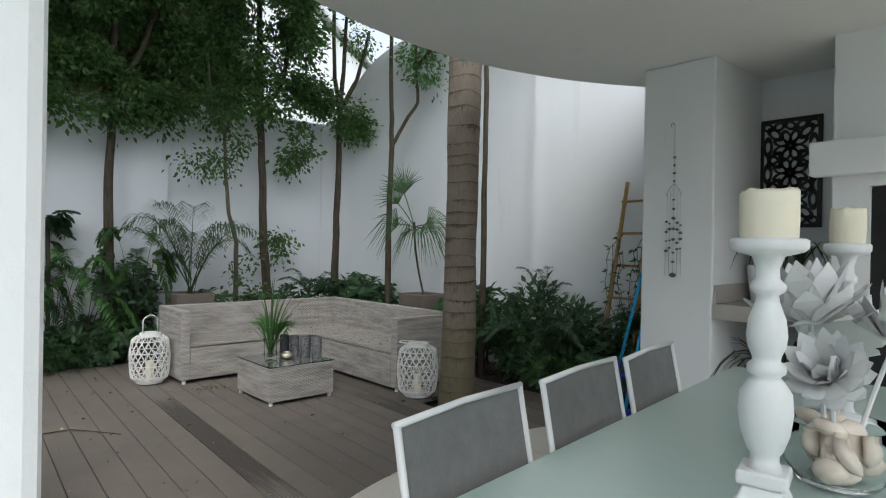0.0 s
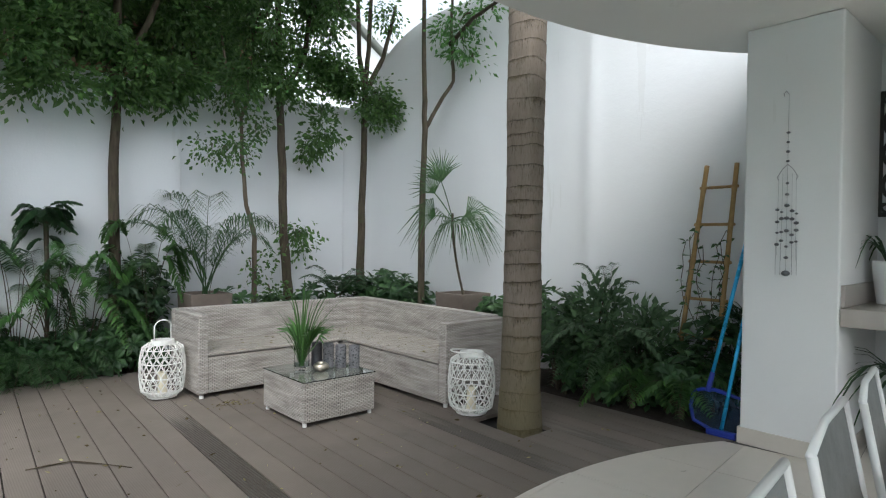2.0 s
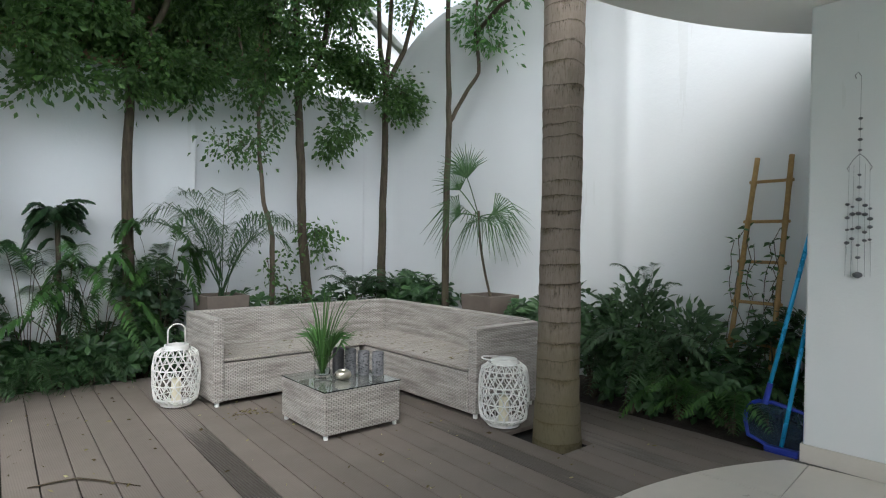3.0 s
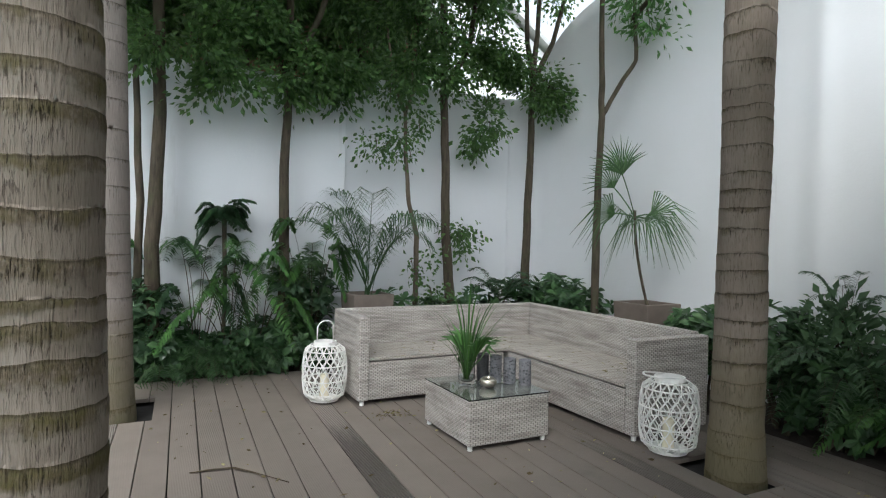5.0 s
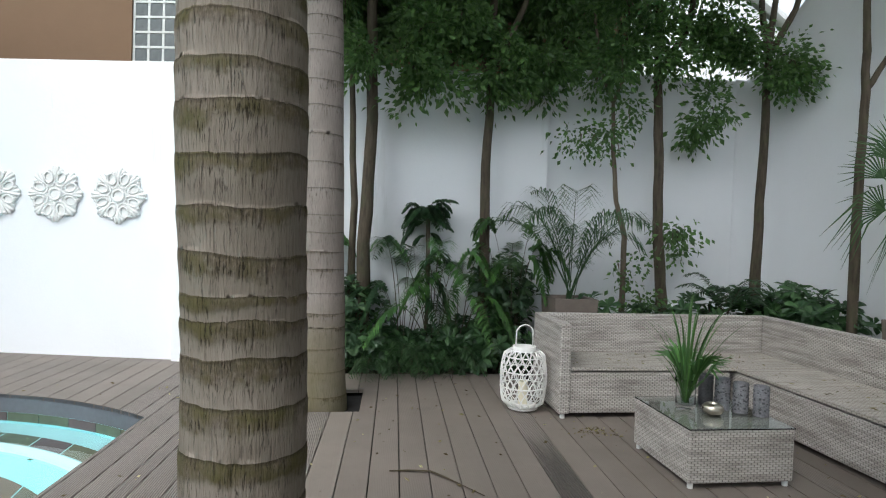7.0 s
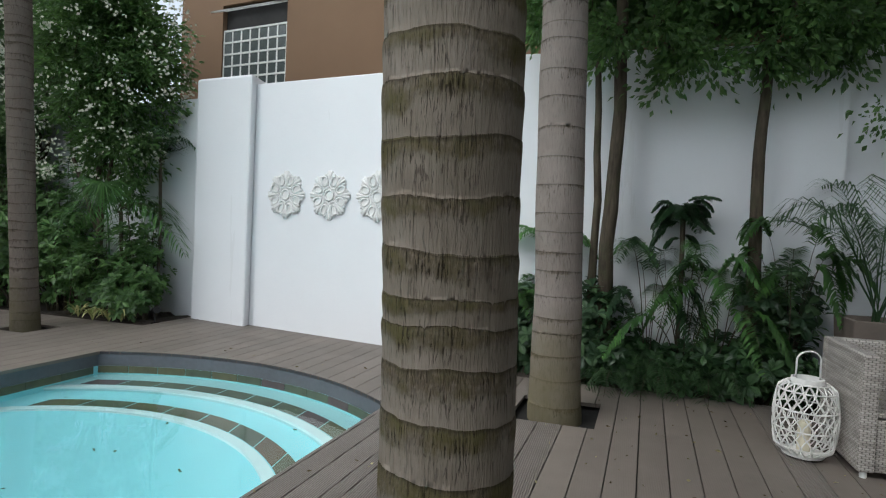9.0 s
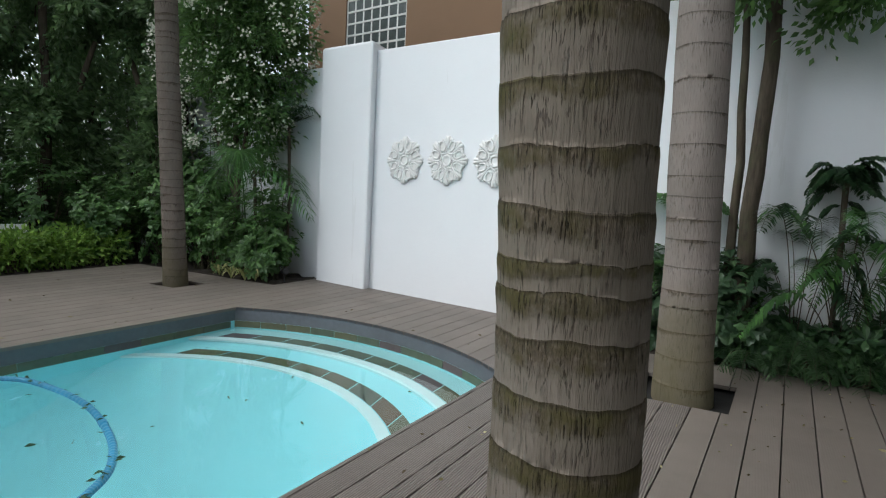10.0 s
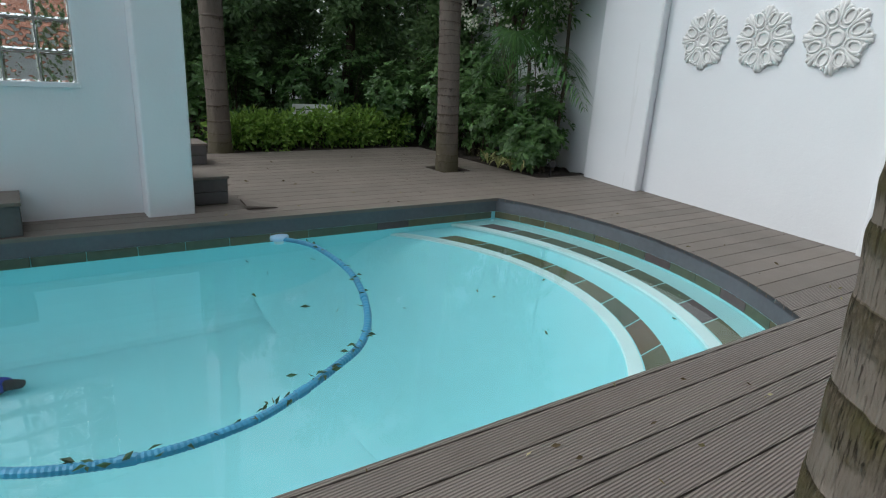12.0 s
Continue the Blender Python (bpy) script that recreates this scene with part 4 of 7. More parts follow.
# white gabled house beyond the wall corner
t = thing("white_house", "white rendered gabled house beyond the wall", "house", (6.4, 15.0, 0))
g = Geo()
g.add([(-2.6, 0, 0), (4, 0, 0), (4, 0, 6.6), (0.7, 0, 8.8), (-2.6, 0, 6.6), (-2.6, 6, 0), (4, 6, 0), (4, 6, 6.6), (0.7, 6, 8.8), (-2.6, 6, 6.6)],
      [(0, 1, 2, 3, 4), (9, 8, 7, 6, 5), (0, 4, 9, 5), (1, 6, 7, 2)])
part("wall", g, WALL, t)
g = Geo()
for sx in (-1, 1):
    a, b = Vector((0.7, -0.25, 8.95)), Vector((0.7 + sx * 3.7, -0.25, 6.45))
    d = Vector((0, 6.5, 0)); n2 = Vector((0, 0, 0.14))
    g.add([a, b, b + d, a + d, a + n2, b + n2, b + d + n2, a + d + n2], [(0, 1, 2, 3), (7, 6, 5, 4), (0, 4, 5, 1), (1, 5, 6, 2), (2, 6, 7, 3), (3, 7, 4, 0)])
part("roof", g, plain("pale_roof", (0.55, 0.55, 0.55), 0.7), t)


# ---- palms and trees ----
# frond crowns stay out of view; 17 fronds each, thickened to shade the deck
palm_trunk("tall ringed grey palm trunk with mossy fibrous scars in the deck", (0.272, 3.642, 0), 7.0,
           [(-0.3, 0.188), (0.0, 0.184), (0.35, 0.176), (0.8, 0.174), (1.3, 0.174), (1.8, 0.180), (2.3, 0.172), (7.0, 0.12)], 0.115, PALM_A, (-0.022, -0.010), 120, "palms in the deck", 1.0, 17)
palm_trunk("slim smooth grey palm trunk in a square deck pit", (0.30, 6.42, 0), 7.2,
           [(-0.3, 0.20), (0.0, 0.195), (0.3, 0.178), (0.9, 0.165), (2.0, 0.168), (2.7, 0.16), (7.2, 0.11)], 0.17, PALM_B, (-0.028, 0.0), 64, "palms in the deck", 0.4, 17)
palm_trunk("brown ringed palm trunk in a square deck pit near the sofa", (3.60, 3.845, 0), 6.8,
           [(-0.3, 0.175), (0.0, 0.168), (0.3, 0.146), (0.8, 0.138), (1.4, 0.130), (2.0, 0.136), (3.0, 0.142), (6.8, 0.11)], 0.125, PALM_C, (0.020, 0.010), 84, "palms in the deck", 0.9, 17)
palm_trunk("slim ringed palm trunk in a deck pit beside the wall bed", (-5.41, 6.93, 0), 6.2,
           [(-0.3, 0.15), (0.0, 0.145), (0.5, 0.128), (2.0, 0.12), (4.0, 0.125), (6.2, 0.09)], 0.10, PALM_D, (-0.032, -0.022), 48, "palms in the deck", 0.7, 10)
palm_trunk("leaning grey palm trunk beyond the far deck edge", (-7.22, 4.74, -0.05), 6.0,
           [(-0.3, 0.16), (0.0, 0.15), (0.5, 0.13), (2.0, 0.135), (6.0, 0.10)], 0.16, PALM_D, (-0.04, -0.01), 40, "", 0.7, 10)

TG = "trees along the back wall"
# wide leaf masses from z 4.7 up, towards the deck: unseen, added to shade it
tree("slender dark tree by back wall, dense high crown extended for shade", (0.60, 7.52, 0), [((0, 0, -0.1), (-0.02, 0, 1.2), (0.03, 0, 2.4), (0.0, -0.1, 3.4), (0.1, -0.2, 4.6)), ((-0.14, 0.05, -0.1), (-0.12, 0.04, 1.6), (-0.2, 0, 3.2))], 0.075,
     [((-0.2, -0.2, 4.3), (1.3, 1.1, 1.3), 160), ((0.0, -1.3, 5.2), (1.5, 1.6, 0.8), 300), ((-0.3, -2.0, 4.75), (1.6, 1.2, 0.45), 170), ((-0.4, -3.0, 6.0), (2.0, 1.8, 0.6), 300), ((0.25, -0.35, 2.9), (0.62, 0.45, 0.36), 22), ((-0.6, -0.1, 2.9), (0.4, 0.4, 0.4), 12), ((0.55, -0.25, 2.62), (0.35, 0.2, 0.22), 8)], 84, 0.072, LEAF_TREE, BARK, TG, 0.56)
tree("slender dark tree by back wall, dense high crown extended for shade", (1.74, 7.50, 0), [((0, 0, -0.1), (0.02, 0, 1.0), (0.0, 0, 2.0), (0.03, 0, 2.9), (0.0, -0.1, 4.4)), ((0.03, 0, 2.85), (-0.25, -0.05, 3.3), (-0.5, -0.1, 3.9)), ((0.03, 0, 2.9), (0.3, -0.1, 3.5), (0.5, -0.2, 4.2))], 0.062,
     [((0.0, -0.2, 4.25), (1.15, 1.0, 1.25), 175), ((0.0, -1.4, 5.2), (1.4, 1.6, 0.8), 300), ((0.0, -2.0, 4.8), (1.4, 1.2, 0.45), 150), ((0.3, -2.8, 6.1), (2.0, 1.8, 0.6), 300), ((0.3, -0.2, 3.0), (0.7, 0.4, 0.2), 12), ((0.0, -0.1, 2.74), (0.42, 0.2, 0.12), 9), ((0.55, 0, 2.95), (0.4, 0.3, 0.25), 14), ((-0.3, -0.2, 3.15), (0.5, 0.35, 0.3), 16)], 84, 0.072, LEAF_TREE, BARK, TG, 0.56)
tree("thin crooked young tree with sparse leaf sprays", (3.17, 7.45, 0), [((0, 0, -0.1), (0.0, 0, 0.8), (0.0, 0, 1.35), (-0.1, 0, 1.7), (-0.15, 0.0, 2.2), (-0.17, 0, 2.7)), ((-0.17, 0, 2.68), (-0.32, 0, 3.0), (-0.4, 0, 3.6)), ((-0.17, 0, 2.68), (-0.06, 0, 2.95), (-0.04, 0, 3.7))], 0.034,
     [((-0.2, 0, 3.75), (0.6, 0.5, 0.75), 60), ((-0.25, -0.05, 2.22), (0.42, 0.15, 0.09), 9), ((-0.5, 0, 2.24), (0.16, 0.12, 0.07), 5), ((0.0, 0, 2.55), (0.28, 0.15, 0.16), 6), ((-0.35, 0, 2.85), (0.28, 0.2, 0.2), 10), ((-0.08, 0, 1.0), (0.2, 0.12, 0.16), 4), ((0.1, 0, 0.75), (0.25, 0.12, 0.2), 5)], 34, 0.058, LEAF_TREE, BARK_LIGHT, TG, 0.58)
tree("straight dark tree by back wall, dense high crown extended for shade", (3.60, 7.50, 0), [((0, 0, -0.1), (0.02, 0, 0.7), (-0.05, 0, 1.4), (-0.07, 0, 2.2), (-0.12, 0, 3.0), (-0.15, 0, 4.6)), ((-0.12, 0, 3.0), (0.2, 0, 3.5), (0.3, 0, 4.3))], 0.066,
     [((-0.2, -0.2, 4.35), (1.05, 1.0, 1.3), 175), ((0.0, -1.4, 5.3), (1.4, 1.6, 0.8), 280), ((0.1, -2.6, 6.0), (2.0, 1.8, 0.6), 300), ((-0.6, -0.2, 2.95), (0.4, 0.3, 0.25), 10), ((0.42, -0.05, 2.66), (0.10, 0.12, 0.34), 9), ((-0.35, -0.1, 3.05), (0.5, 0.35, 0.3), 16), ((0.35, 0, 3.2), (0.28, 0.3, 0.35), 12), ((0.12, -0.05, 1.37), (0.22, 0.12, 0.1), 4)], 84, 0.072, LEAF_TREE, BARK, TG, 0.56)
tree("straight dark tree, forked above the wall, with a sparse crown", (4.62, 7.42, 0), [((0, 0, -0.1), (-0.03, 0, 1.0), (0.0, 0, 2.0), (0.02, 0, 3.2)), ((0.02, 0, 3.2), (-0.08, 0, 3.7), (-0.12, 0, 5.0)), ((0.02, 0, 3.2), (0.06, 0, 3.8), (0.12, 0, 5.0)), ((0.05, 0, 3.3), (0.3, 0, 3.75), (0.5, 0, 4.5))], 0.064,
     [((0.06, -0.05, 3.05), (0.26, 0.22, 0.26), 30), ((-0.30, 0, 3.32), (0.30, 0.25, 0.30), 30), ((0.45, 0, 4.4), (0.4, 0.3, 0.35), 10), ((-0.2, 0, 5.0), (0.8, 0.6, 0.5), 22)], 62, 0.060, LEAF_TREE, BARK, TG, 0.58)
tree("thin bare-stemmed tree with a forked limb and few leaves", (4.70, 6.30, 0), [((0, 0, -0.1), (-0.01, 0, 1.0), (0.0, 0, 2.0), (0.02, 0, 2.62), (0.0, 0, 3.3), (-0.02, 0, 4.2)), ((0.02, 0, 2.62), (0.16, -0.1, 2.95), (0.28, -0.2, 3.2), (0.22, -0.22, 3.7), (0.2, -0.25, 4.2)), ((0.22, -0.2, 3.62), (0.0, -0.8, 3.7), (-0.25, -1.5, 3.66))], 0.046,
     [((0.25, -0.2, 3.75), (0.3, 0.4, 0.3), 12), ((0.35, -0.4, 3.42), (0.15, 0.2, 0.15), 5), ((0.1, -0.9, 3.65), (0.2, 0.5, 0.2), 8)], 34, 0.075, LEAF_LIGHT, BARK, TG)
tree("thin trunk close behind the ringed palm", (4.60, 4.52, 0), [((0, 0, -0.1), (0, 0, 1.5), (0.0, 0, 3.0), (-0.02, 0.02, 4.2))], 0.038, [((0, 0, 4.3), (0.5, 0.5, 0.4), 16)], 30, 0.08, LEAF_TREE, BARK, TG)

# trees of the far garden
FG = "trees of the far garden"
for k, (x, y, h, r, n) in enumerate(((-9.7, 3.75, 4.2, 1.1, 190), (-10.0, 5.5, 1.9, 1.4, 220), (-9.5, 7.6, 3.9, 1.5, 260), (-10.6, 9.0, 4.2, 1.9, 170), (-7.9, 8.9, 4.2, 1.3, 190), (-11.5, 6.4, 1.95, 1.6, 200), (-11.4, 3.9, 4.6, 1.2, 190))):
    tree("dark leafy tree of the far garden", (x, y, -0.05), [((0, 0, -0.1), (0.05, 0, h * 0.25), (0, 0.1, h * 0.5), (0.1, 0, h)), ((0, 0.1, h * 0.48), (0.5, 0.3, h * 0.66), (0.8, 0.4, h * 0.86)), ((0, 0.1, h * 0.42), (-0.4, -0.4, h * 0.64), (-0.7, -0.5, h * 0.83))], 0.11,
         [((0, 0, h + 0.3), (r, r, 2.3 if h > 2.5 else 1.85), n + 70), ((0.3, 0, max(1.3, h - 1.7)), (r * 0.8, r * 0.9, 0.7), n // 5)], 66, 0.115, LEAF_GARDEN, BARK, FG, 0.55)
for k, (x, y, h) in enumerate(((0.2, 8.75, 4.3), (1.5, 8.7, 4.5), (2.9, 8.65, 4.5))):
    tree("leafy tree standing beyond the back wall", (x, y, -0.05), [((0, 0, -0.1), (0.05, 0, 2.0), (0, 0.05, h))], 0.08, [((0, 0, h), (0.95, 0.42, 1.25), 180)], 46, 0.12, LEAF_TREE, BARK, "trees beyond the wall")
tree("tall shrubby tree covered in small white blossom by the wall", (-5.75, 8.15, 0), [((0, 0, -0.1), (0.02, 0, 1.2), (-0.05, 0, 2.2), (0, 0, 3.8)), ((0.0, 0, 1.0), (0.3, -0.1, 2.0), (0.45, -0.1, 3.4)), ((0.0, 0, 1.0), (-0.35, -0.1, 2.0), (-0.5, -0.1, 3.2))], 0.05,
     [((0.0, -0.05, 3.3), (1.0, 0.7, 1.7), 520), ((0.35, -0.1, 2.0), (0.6, 0.45, 0.6), 50)], 60, 0.085, LEAF_TREE, BARK, "")
t = [o for o in bpy.data.objects if o.get("label", "").startswith("tall shrubby tree")][0]
gb = Geo()
rb = random.Random(3)
for _ in range(330):
    o = Vector((rb.gauss(0, 1), rb.gauss(0, 1), rb.gauss(0, 1))).normalized()
    c = Vector((0, -0.05, 3.2)) + Vector((o.x * 1.18, o.y * 0.92, o.z * 1.75))
    if c.z < 1.7:
        continue
    for _ in range(10):
        add_leaf(gb, c + Vector((rb.gauss(0, .05), rb.gauss(0, .05), rb.gauss(0, .045))), Vector((rb.gauss(0, 1), rb.gauss(0, 1), rb.gauss(0.4, 1))), 0.042, 0.9)
part("blossom", gb, BLOSSOM, t, "small white blossom")

# ---- shrubs and ferns of the beds ----
SG = "shrubs of the planting bed"
for x, y, w, h in ((-0.55, 7.62, 0.30, 0.85), (0.02, 7.58, 0.38, 0.85), (0.50, 7.55, 0.36, 0.80), (0.80, 7.5, 0.26, 0.44), (1.22, 7.44, 0.30, 0.32), (1.62, 7.46, 0.34, 0.46), (1.97, 7.46, 0.28, 0.58)):
    shrub("leafy evergreen shrub with glossy rounded leaves", (x, y, 0), [((0, 0, h * 0.55), (w, 0.26, h * 0.5), 46), ((0.05, -0.08, 0.22), (w, 0.12, 0.18), 18)], 14, 0.115, LEAF_SHRUB if x > 0.6 else LEAF_DEEP, SG, 0.5, whorls=True)
shrub("dark shrub with broad glossy leaves", (1.98, 7.45, 0), [((0.02, 0.05, 0.75), (0.34, 0.22, 0.38), 46)], 14, 0.11, LEAF_DEEP, SG, 0.5, whorls=True)
for x, y, h in ((2.75, 7.35, 0.80), (3.25, 7.15, 0.72), (3.75, 7.1, 0.86), (4.35, 7.2, 0.95), (4.75, 7.0, 1.0), (4.72, 6.55, 0.92), (4.75, 5.05, 0.86), (4.8, 4.75, 0.9)):
    shrub("glossy green shrub behind the sofa", (x, y, 0), [((0, 0, h * 0.60), (0.30, 0.26, h * 0.36), 44)], 14, 0.115, LEAF_SHRUB, SG, 0.52, whorls=True)
for x, y, w, h in ((4.78, 4.35, 0.28, 0.95), (4.82, 4.0, 0.34, 0.98), (4.85, 3.62, 0.34, 0.80), (4.82, 3.25, 0.26, 0.48), (4.62, 3.85, 0.18, 0.55), (5.1, 3.05, 0.2, 0.85)):
    shrub("mixed dark green shrub at the foot of the wall", (x, y, 0), [((0, 0, h * 0.55), (w, 0.30, h * 0.47), 56)], 14, 0.10, LEAF_DUSTY if w > 0.3 else LEAF_SHRUB, SG, 0.5, whorls=w < 0.32)

def fern(label, at, n, ln, rise, droop, leaf_m, pairs=22, lf=0.11, wid=0.022, trunk=0.0, cat="fern", spread=(0, 6.283), group="", bare=0.16):
    t = thing("fern", label, cat, at, 0, group)
    if trunk:
        part("trunk", Geo().tube([(0, 0, -0.05), (0.02, 0.01, trunk * 0.5), (0, 0, trunk)], [0.022, 0.018, 0.022], 8), BARK, t)
    for k in range(n):
        lg, sg = Geo(), Geo()
        a = spread[0] + (spread[1] - spread[0]) * (k + rnd(0, 0.7)) / n
        pinnate(lg, sg, (rnd(-.03, .03), rnd(-.03, .03), trunk - 0.02), a, ln * rnd(0.7, 1.15), rise * rnd(0.75, 1.2), droop * rnd(0.6, 1.35), pairs, lf, wid, bare=bare)
        layered("frond", ((lg, leaf_m), (sg, BARK)), t)
    return t
tf = fern("dark tree fern with a small dense lopsided head", (1.20, 7.58, 0), 16, 0.25, 0.24, 0.26, LEAF_DARKFERN, 34, 0.11, 0.026, 1.46)
for a, ln, rise, droop, z in ((-0.5, 0.26, 0.10, 0.06, 1.58), (-0.2, 0.22, 0.02, 0.14, 1.46), (-0.9, 0.24, 0.14, 0.20, 1.42), (2.4, 0.26, 0.18, 0.34, 1.44), (2.8, 0.24, 0.12, 0.36, 1.40), (3.6, 0.25, 0.20, 0.30, 1.45), (-1.6, 0.24, 0.22, 0.30, 1.45), (0.2, 0.12, 0.05, 0.14, 1.30), (2.9, 0.12, 0.04, 0.12, 1.28)):
    lg, sg = Geo(), Geo()
    pinnate(lg, sg, (0, 0, z), a, ln * 1.15, rise, droop, 34, 0.11, 0.026)
    layered("frond", ((lg, LEAF_DARKFERN), (sg, BARK)), tf)
fern("spreading dark tree fern", (0.98, 7.46, 0), 11, 0.62, 1.50, 0.85, LEAF_DARKFERN, 30, 0.16, 0.03, bare=0.45)
fern("spreading mid-green tree fern", (1.26, 7.44, 0), 10, 0.70, 1.45, 0.80, LEAF_LIGHT, 32, 0.17, 0.028, bare=0.45)
fern("bright green tree fern", (1.50, 7.44, 0), 9, 0.62, 1.50, 0.85, LEAF_FERN, 32, 0.16, 0.028, bare=0.48)
fern("bright green tree fern", (2.04, 7.44, 0), 12, 0.56, 1.95, 1.00, LEAF_FERN, 32, 0.17, 0.030, bare=0.52)
fern("arching fern at the deck edge", (0.72, 7.38, 0), 9, 0.45, 0.36, 0.46, LEAF_PALM, 24, 0.16, 0.013)
fern("arching fern at the deck edge", (1.05, 7.36, 0), 11, 0.45, 0.42, 0.55, LEAF_PALM, 26, 0.17, 0.013, 0.12)
fern("arching fern at the deck edge", (1.42, 7.36, 0), 9, 0.40, 0.34, 0.46, LEAF_PALM, 24, 0.15, 0.013, 0.08)
fern("pale feathery fern by the wall", (0.10, 7.60, 0), 10, 0.5, 0.5, 0.4, LEAF_LIGHT, 28, 0.13, 0.026, 1.05)
fern("feathery fern beside the slim palm", (-0.25, 7.55, 0), 9, 0.5, 0.45, 0.4, LEAF_FERN, 26, 0.13, 0.026, 0.55)
fern("small grey-green cycad behind the sofa", (4.05, 7.1, 0), 11, 0.45, 0.48, 0.26, LEAF_DARKFERN, 28, 0.11, 0.016, 0.60)
fern("light green fern in the side bed", (4.70, 3.15, 0), 10, 0.52, 0.36, 0.40, LEAF_FERN, 28, 0.13, 0.022, 0.16)
fern("light green fern in the side bed", (4.66, 3.55, 0), 9, 0.48, 0.30, 0.36, LEAF_FERN, 26, 0.12, 0.022, 0.2)
fern("dusty green fern in the side bed", (4.66, 3.8, 0), 12, 0.55, 0.50, 0.45, LEAF_DUSTY, 30, 0.13, 0.024, 0.35)
fern("dusty green fern in the side bed", (4.64, 4.2, 0), 10, 0.45, 0.40, 0.40, LEAF_DUSTY, 28, 0.12, 0.024, 0.3)
fern("dark cycad fern in the side bed", (4.95, 4.0, 0), 7, 0.3, 0.45, 0.12, LEAF_DARKFERN, 24, 0.09, 0.012, 0.72)
fern("green palm frond plant by the wall pier", (-5.20, 7.95, 0), 6, 0.80, 0.50, 0.95, LEAF_LIGHT, 26, 0.42, 0.022, 1.30, "palm")
gp = thing("fan_palm", "light green palm frond drooping from the shrubs by the pier", "palm", (-5.16, 7.62, 0))
part("stem", Geo().tube(bezier((-0.2, 0.35, 0.0), (-0.15, 0.3, 1.2), (0, 0, 1.66), 10), 0.010, 6), LEAF_PALM, gp)
for ang, tilt, bl, ln, sp in ((-0.68, -1.1, 36, 0.44, 3.5), (-0.5, -0.5, 24, 0.40, 2.8)):
    lg, sg = Geo(), Geo()
    fan(lg, sg, (0, 0, 1.66), ang, tilt, 0.05, bl, ln, 0.02, sp)
    layered("frond", ((lg, LEAF_FERN), (sg, LEAF_PALM)), gp)
fern("dark palm fronds behind the blossom shrub", (-4.95, 8.30, 0), 9, 0.62, 0.4, 0.35, LEAF_DARKFERN, 24, 0.30, 0.018, 2.0, "palm")

def potted_palm(label, at, size, ph, fans, trunk):
    t = thing("potted_palm", label, "potted palm", at, 0, "potted palms behind the sofa")
    g = Geo()
    a, b = size * 0.5, size * 0.40
    v = [(-b, -b, 0), (b, -b, 0), (b, b, 0), (-b, b, 0), (-a, -a, ph), (a, -a, ph), (a, a, ph), (-a, a, ph)]
    c = a - 0.035
    v += [(-c, -c, ph), (c, -c, ph), (c, c, ph), (-c, c, ph), (-c, -c, ph - 0.06), (c, -c, ph - 0.06), (c, c, ph - 0.06), (-c, c, ph - 0.06)]
    f = [(3, 2, 1, 0)] + [(i, (i + 1) % 4, 4 + (i + 1) % 4, 4 + i) for i in range(4)] + [(4 + i, 4 + (i + 1) % 4, 8 + (i + 1) % 4, 8 + i) for i in range(4)] + [(8 + i, 8 + (i + 1) % 4, 12 + (i + 1) % 4, 12 + i) for i in range(4)]
    part("pot", g.add(v, f), POT, t, "square taupe planter", bevel=0.008)
    part("soil", Geo().add([(-c, -c, ph - 0.055), (c, -c, ph - 0.055), (c, c, ph - 0.055), (-c, c, ph - 0.055)], [(0, 1, 2, 3)]), SOIL, t)
    if trunk:
        part("trunk", Geo().tube(bezier((0.01, -0.02, ph - 0.08), (-0.08, 0.10, ph + trunk * 0.5), (-0.08, 0.10, ph + trunk), 10), [0.026] + [0.013] * 9, 8), BARK, t)
    for ang, tilt, stalk, blades, ln, roll in fans:
        lg, sg = Geo(), Geo()
        z = ph - 0.02 + trunk * 0.95
        fan(lg, sg, (-0.08, 0.10, z) if trunk else (0, 0, z), ang, tilt, stalk, blades, ln, 0.015, 2.3, roll, (0.02, 0.12) if tilt > 0.8 else (0.25, 0.75))
        layered("frond", ((lg, LEAF_PALM), (sg, LEAF_PALM)), t)
    return t
random.seed(11)
pl = potted_palm("feather palm with arching fronds in a square taupe planter", (2.52, 7.18, 0), 0.42, 0.76, [], 0.0)
for k in range(13):
    lg, sg = Geo(), Geo()
    pinnate(lg, sg, (rnd(-.03, .03), rnd(-.03, .03), 0.72), k * 2.4 + 0.2, rnd(0.55, 1.0), rnd(0.85, 1.35), rnd(0.15, 0.55), 24, rnd(0.26, 0.38), 0.0125, 0.9, 0.5)
    layered("frond", ((lg, LEAF_PALM), (sg, LEAF_PALM)), pl)
potted_palm("small fan palm with drooping fans in a square taupe planter", (4.72, 5.62, 0), 0.43, 0.77,
            [(2.75, 1.25, 0.42, 24, 0.38, 1.57), (2.5, 0.95, 0.34, 14, 0.32, 1.2), (2.75, 0.15, 0.20, 17, 0.40, 1.3), (-0.39, 0.20, 0.16, 18, 0.46, 1.4),
             (-1.96, -0.30, 0.08, 18, 0.46, 0.3), (-1.2, -0.1, 0.10, 15, 0.44, 0.9), (3.4, -0.5, 0.12, 14, 0.44, 0.9), (1.2, 0.1, 0.12, 14, 0.40, 0.6)], 0.86)

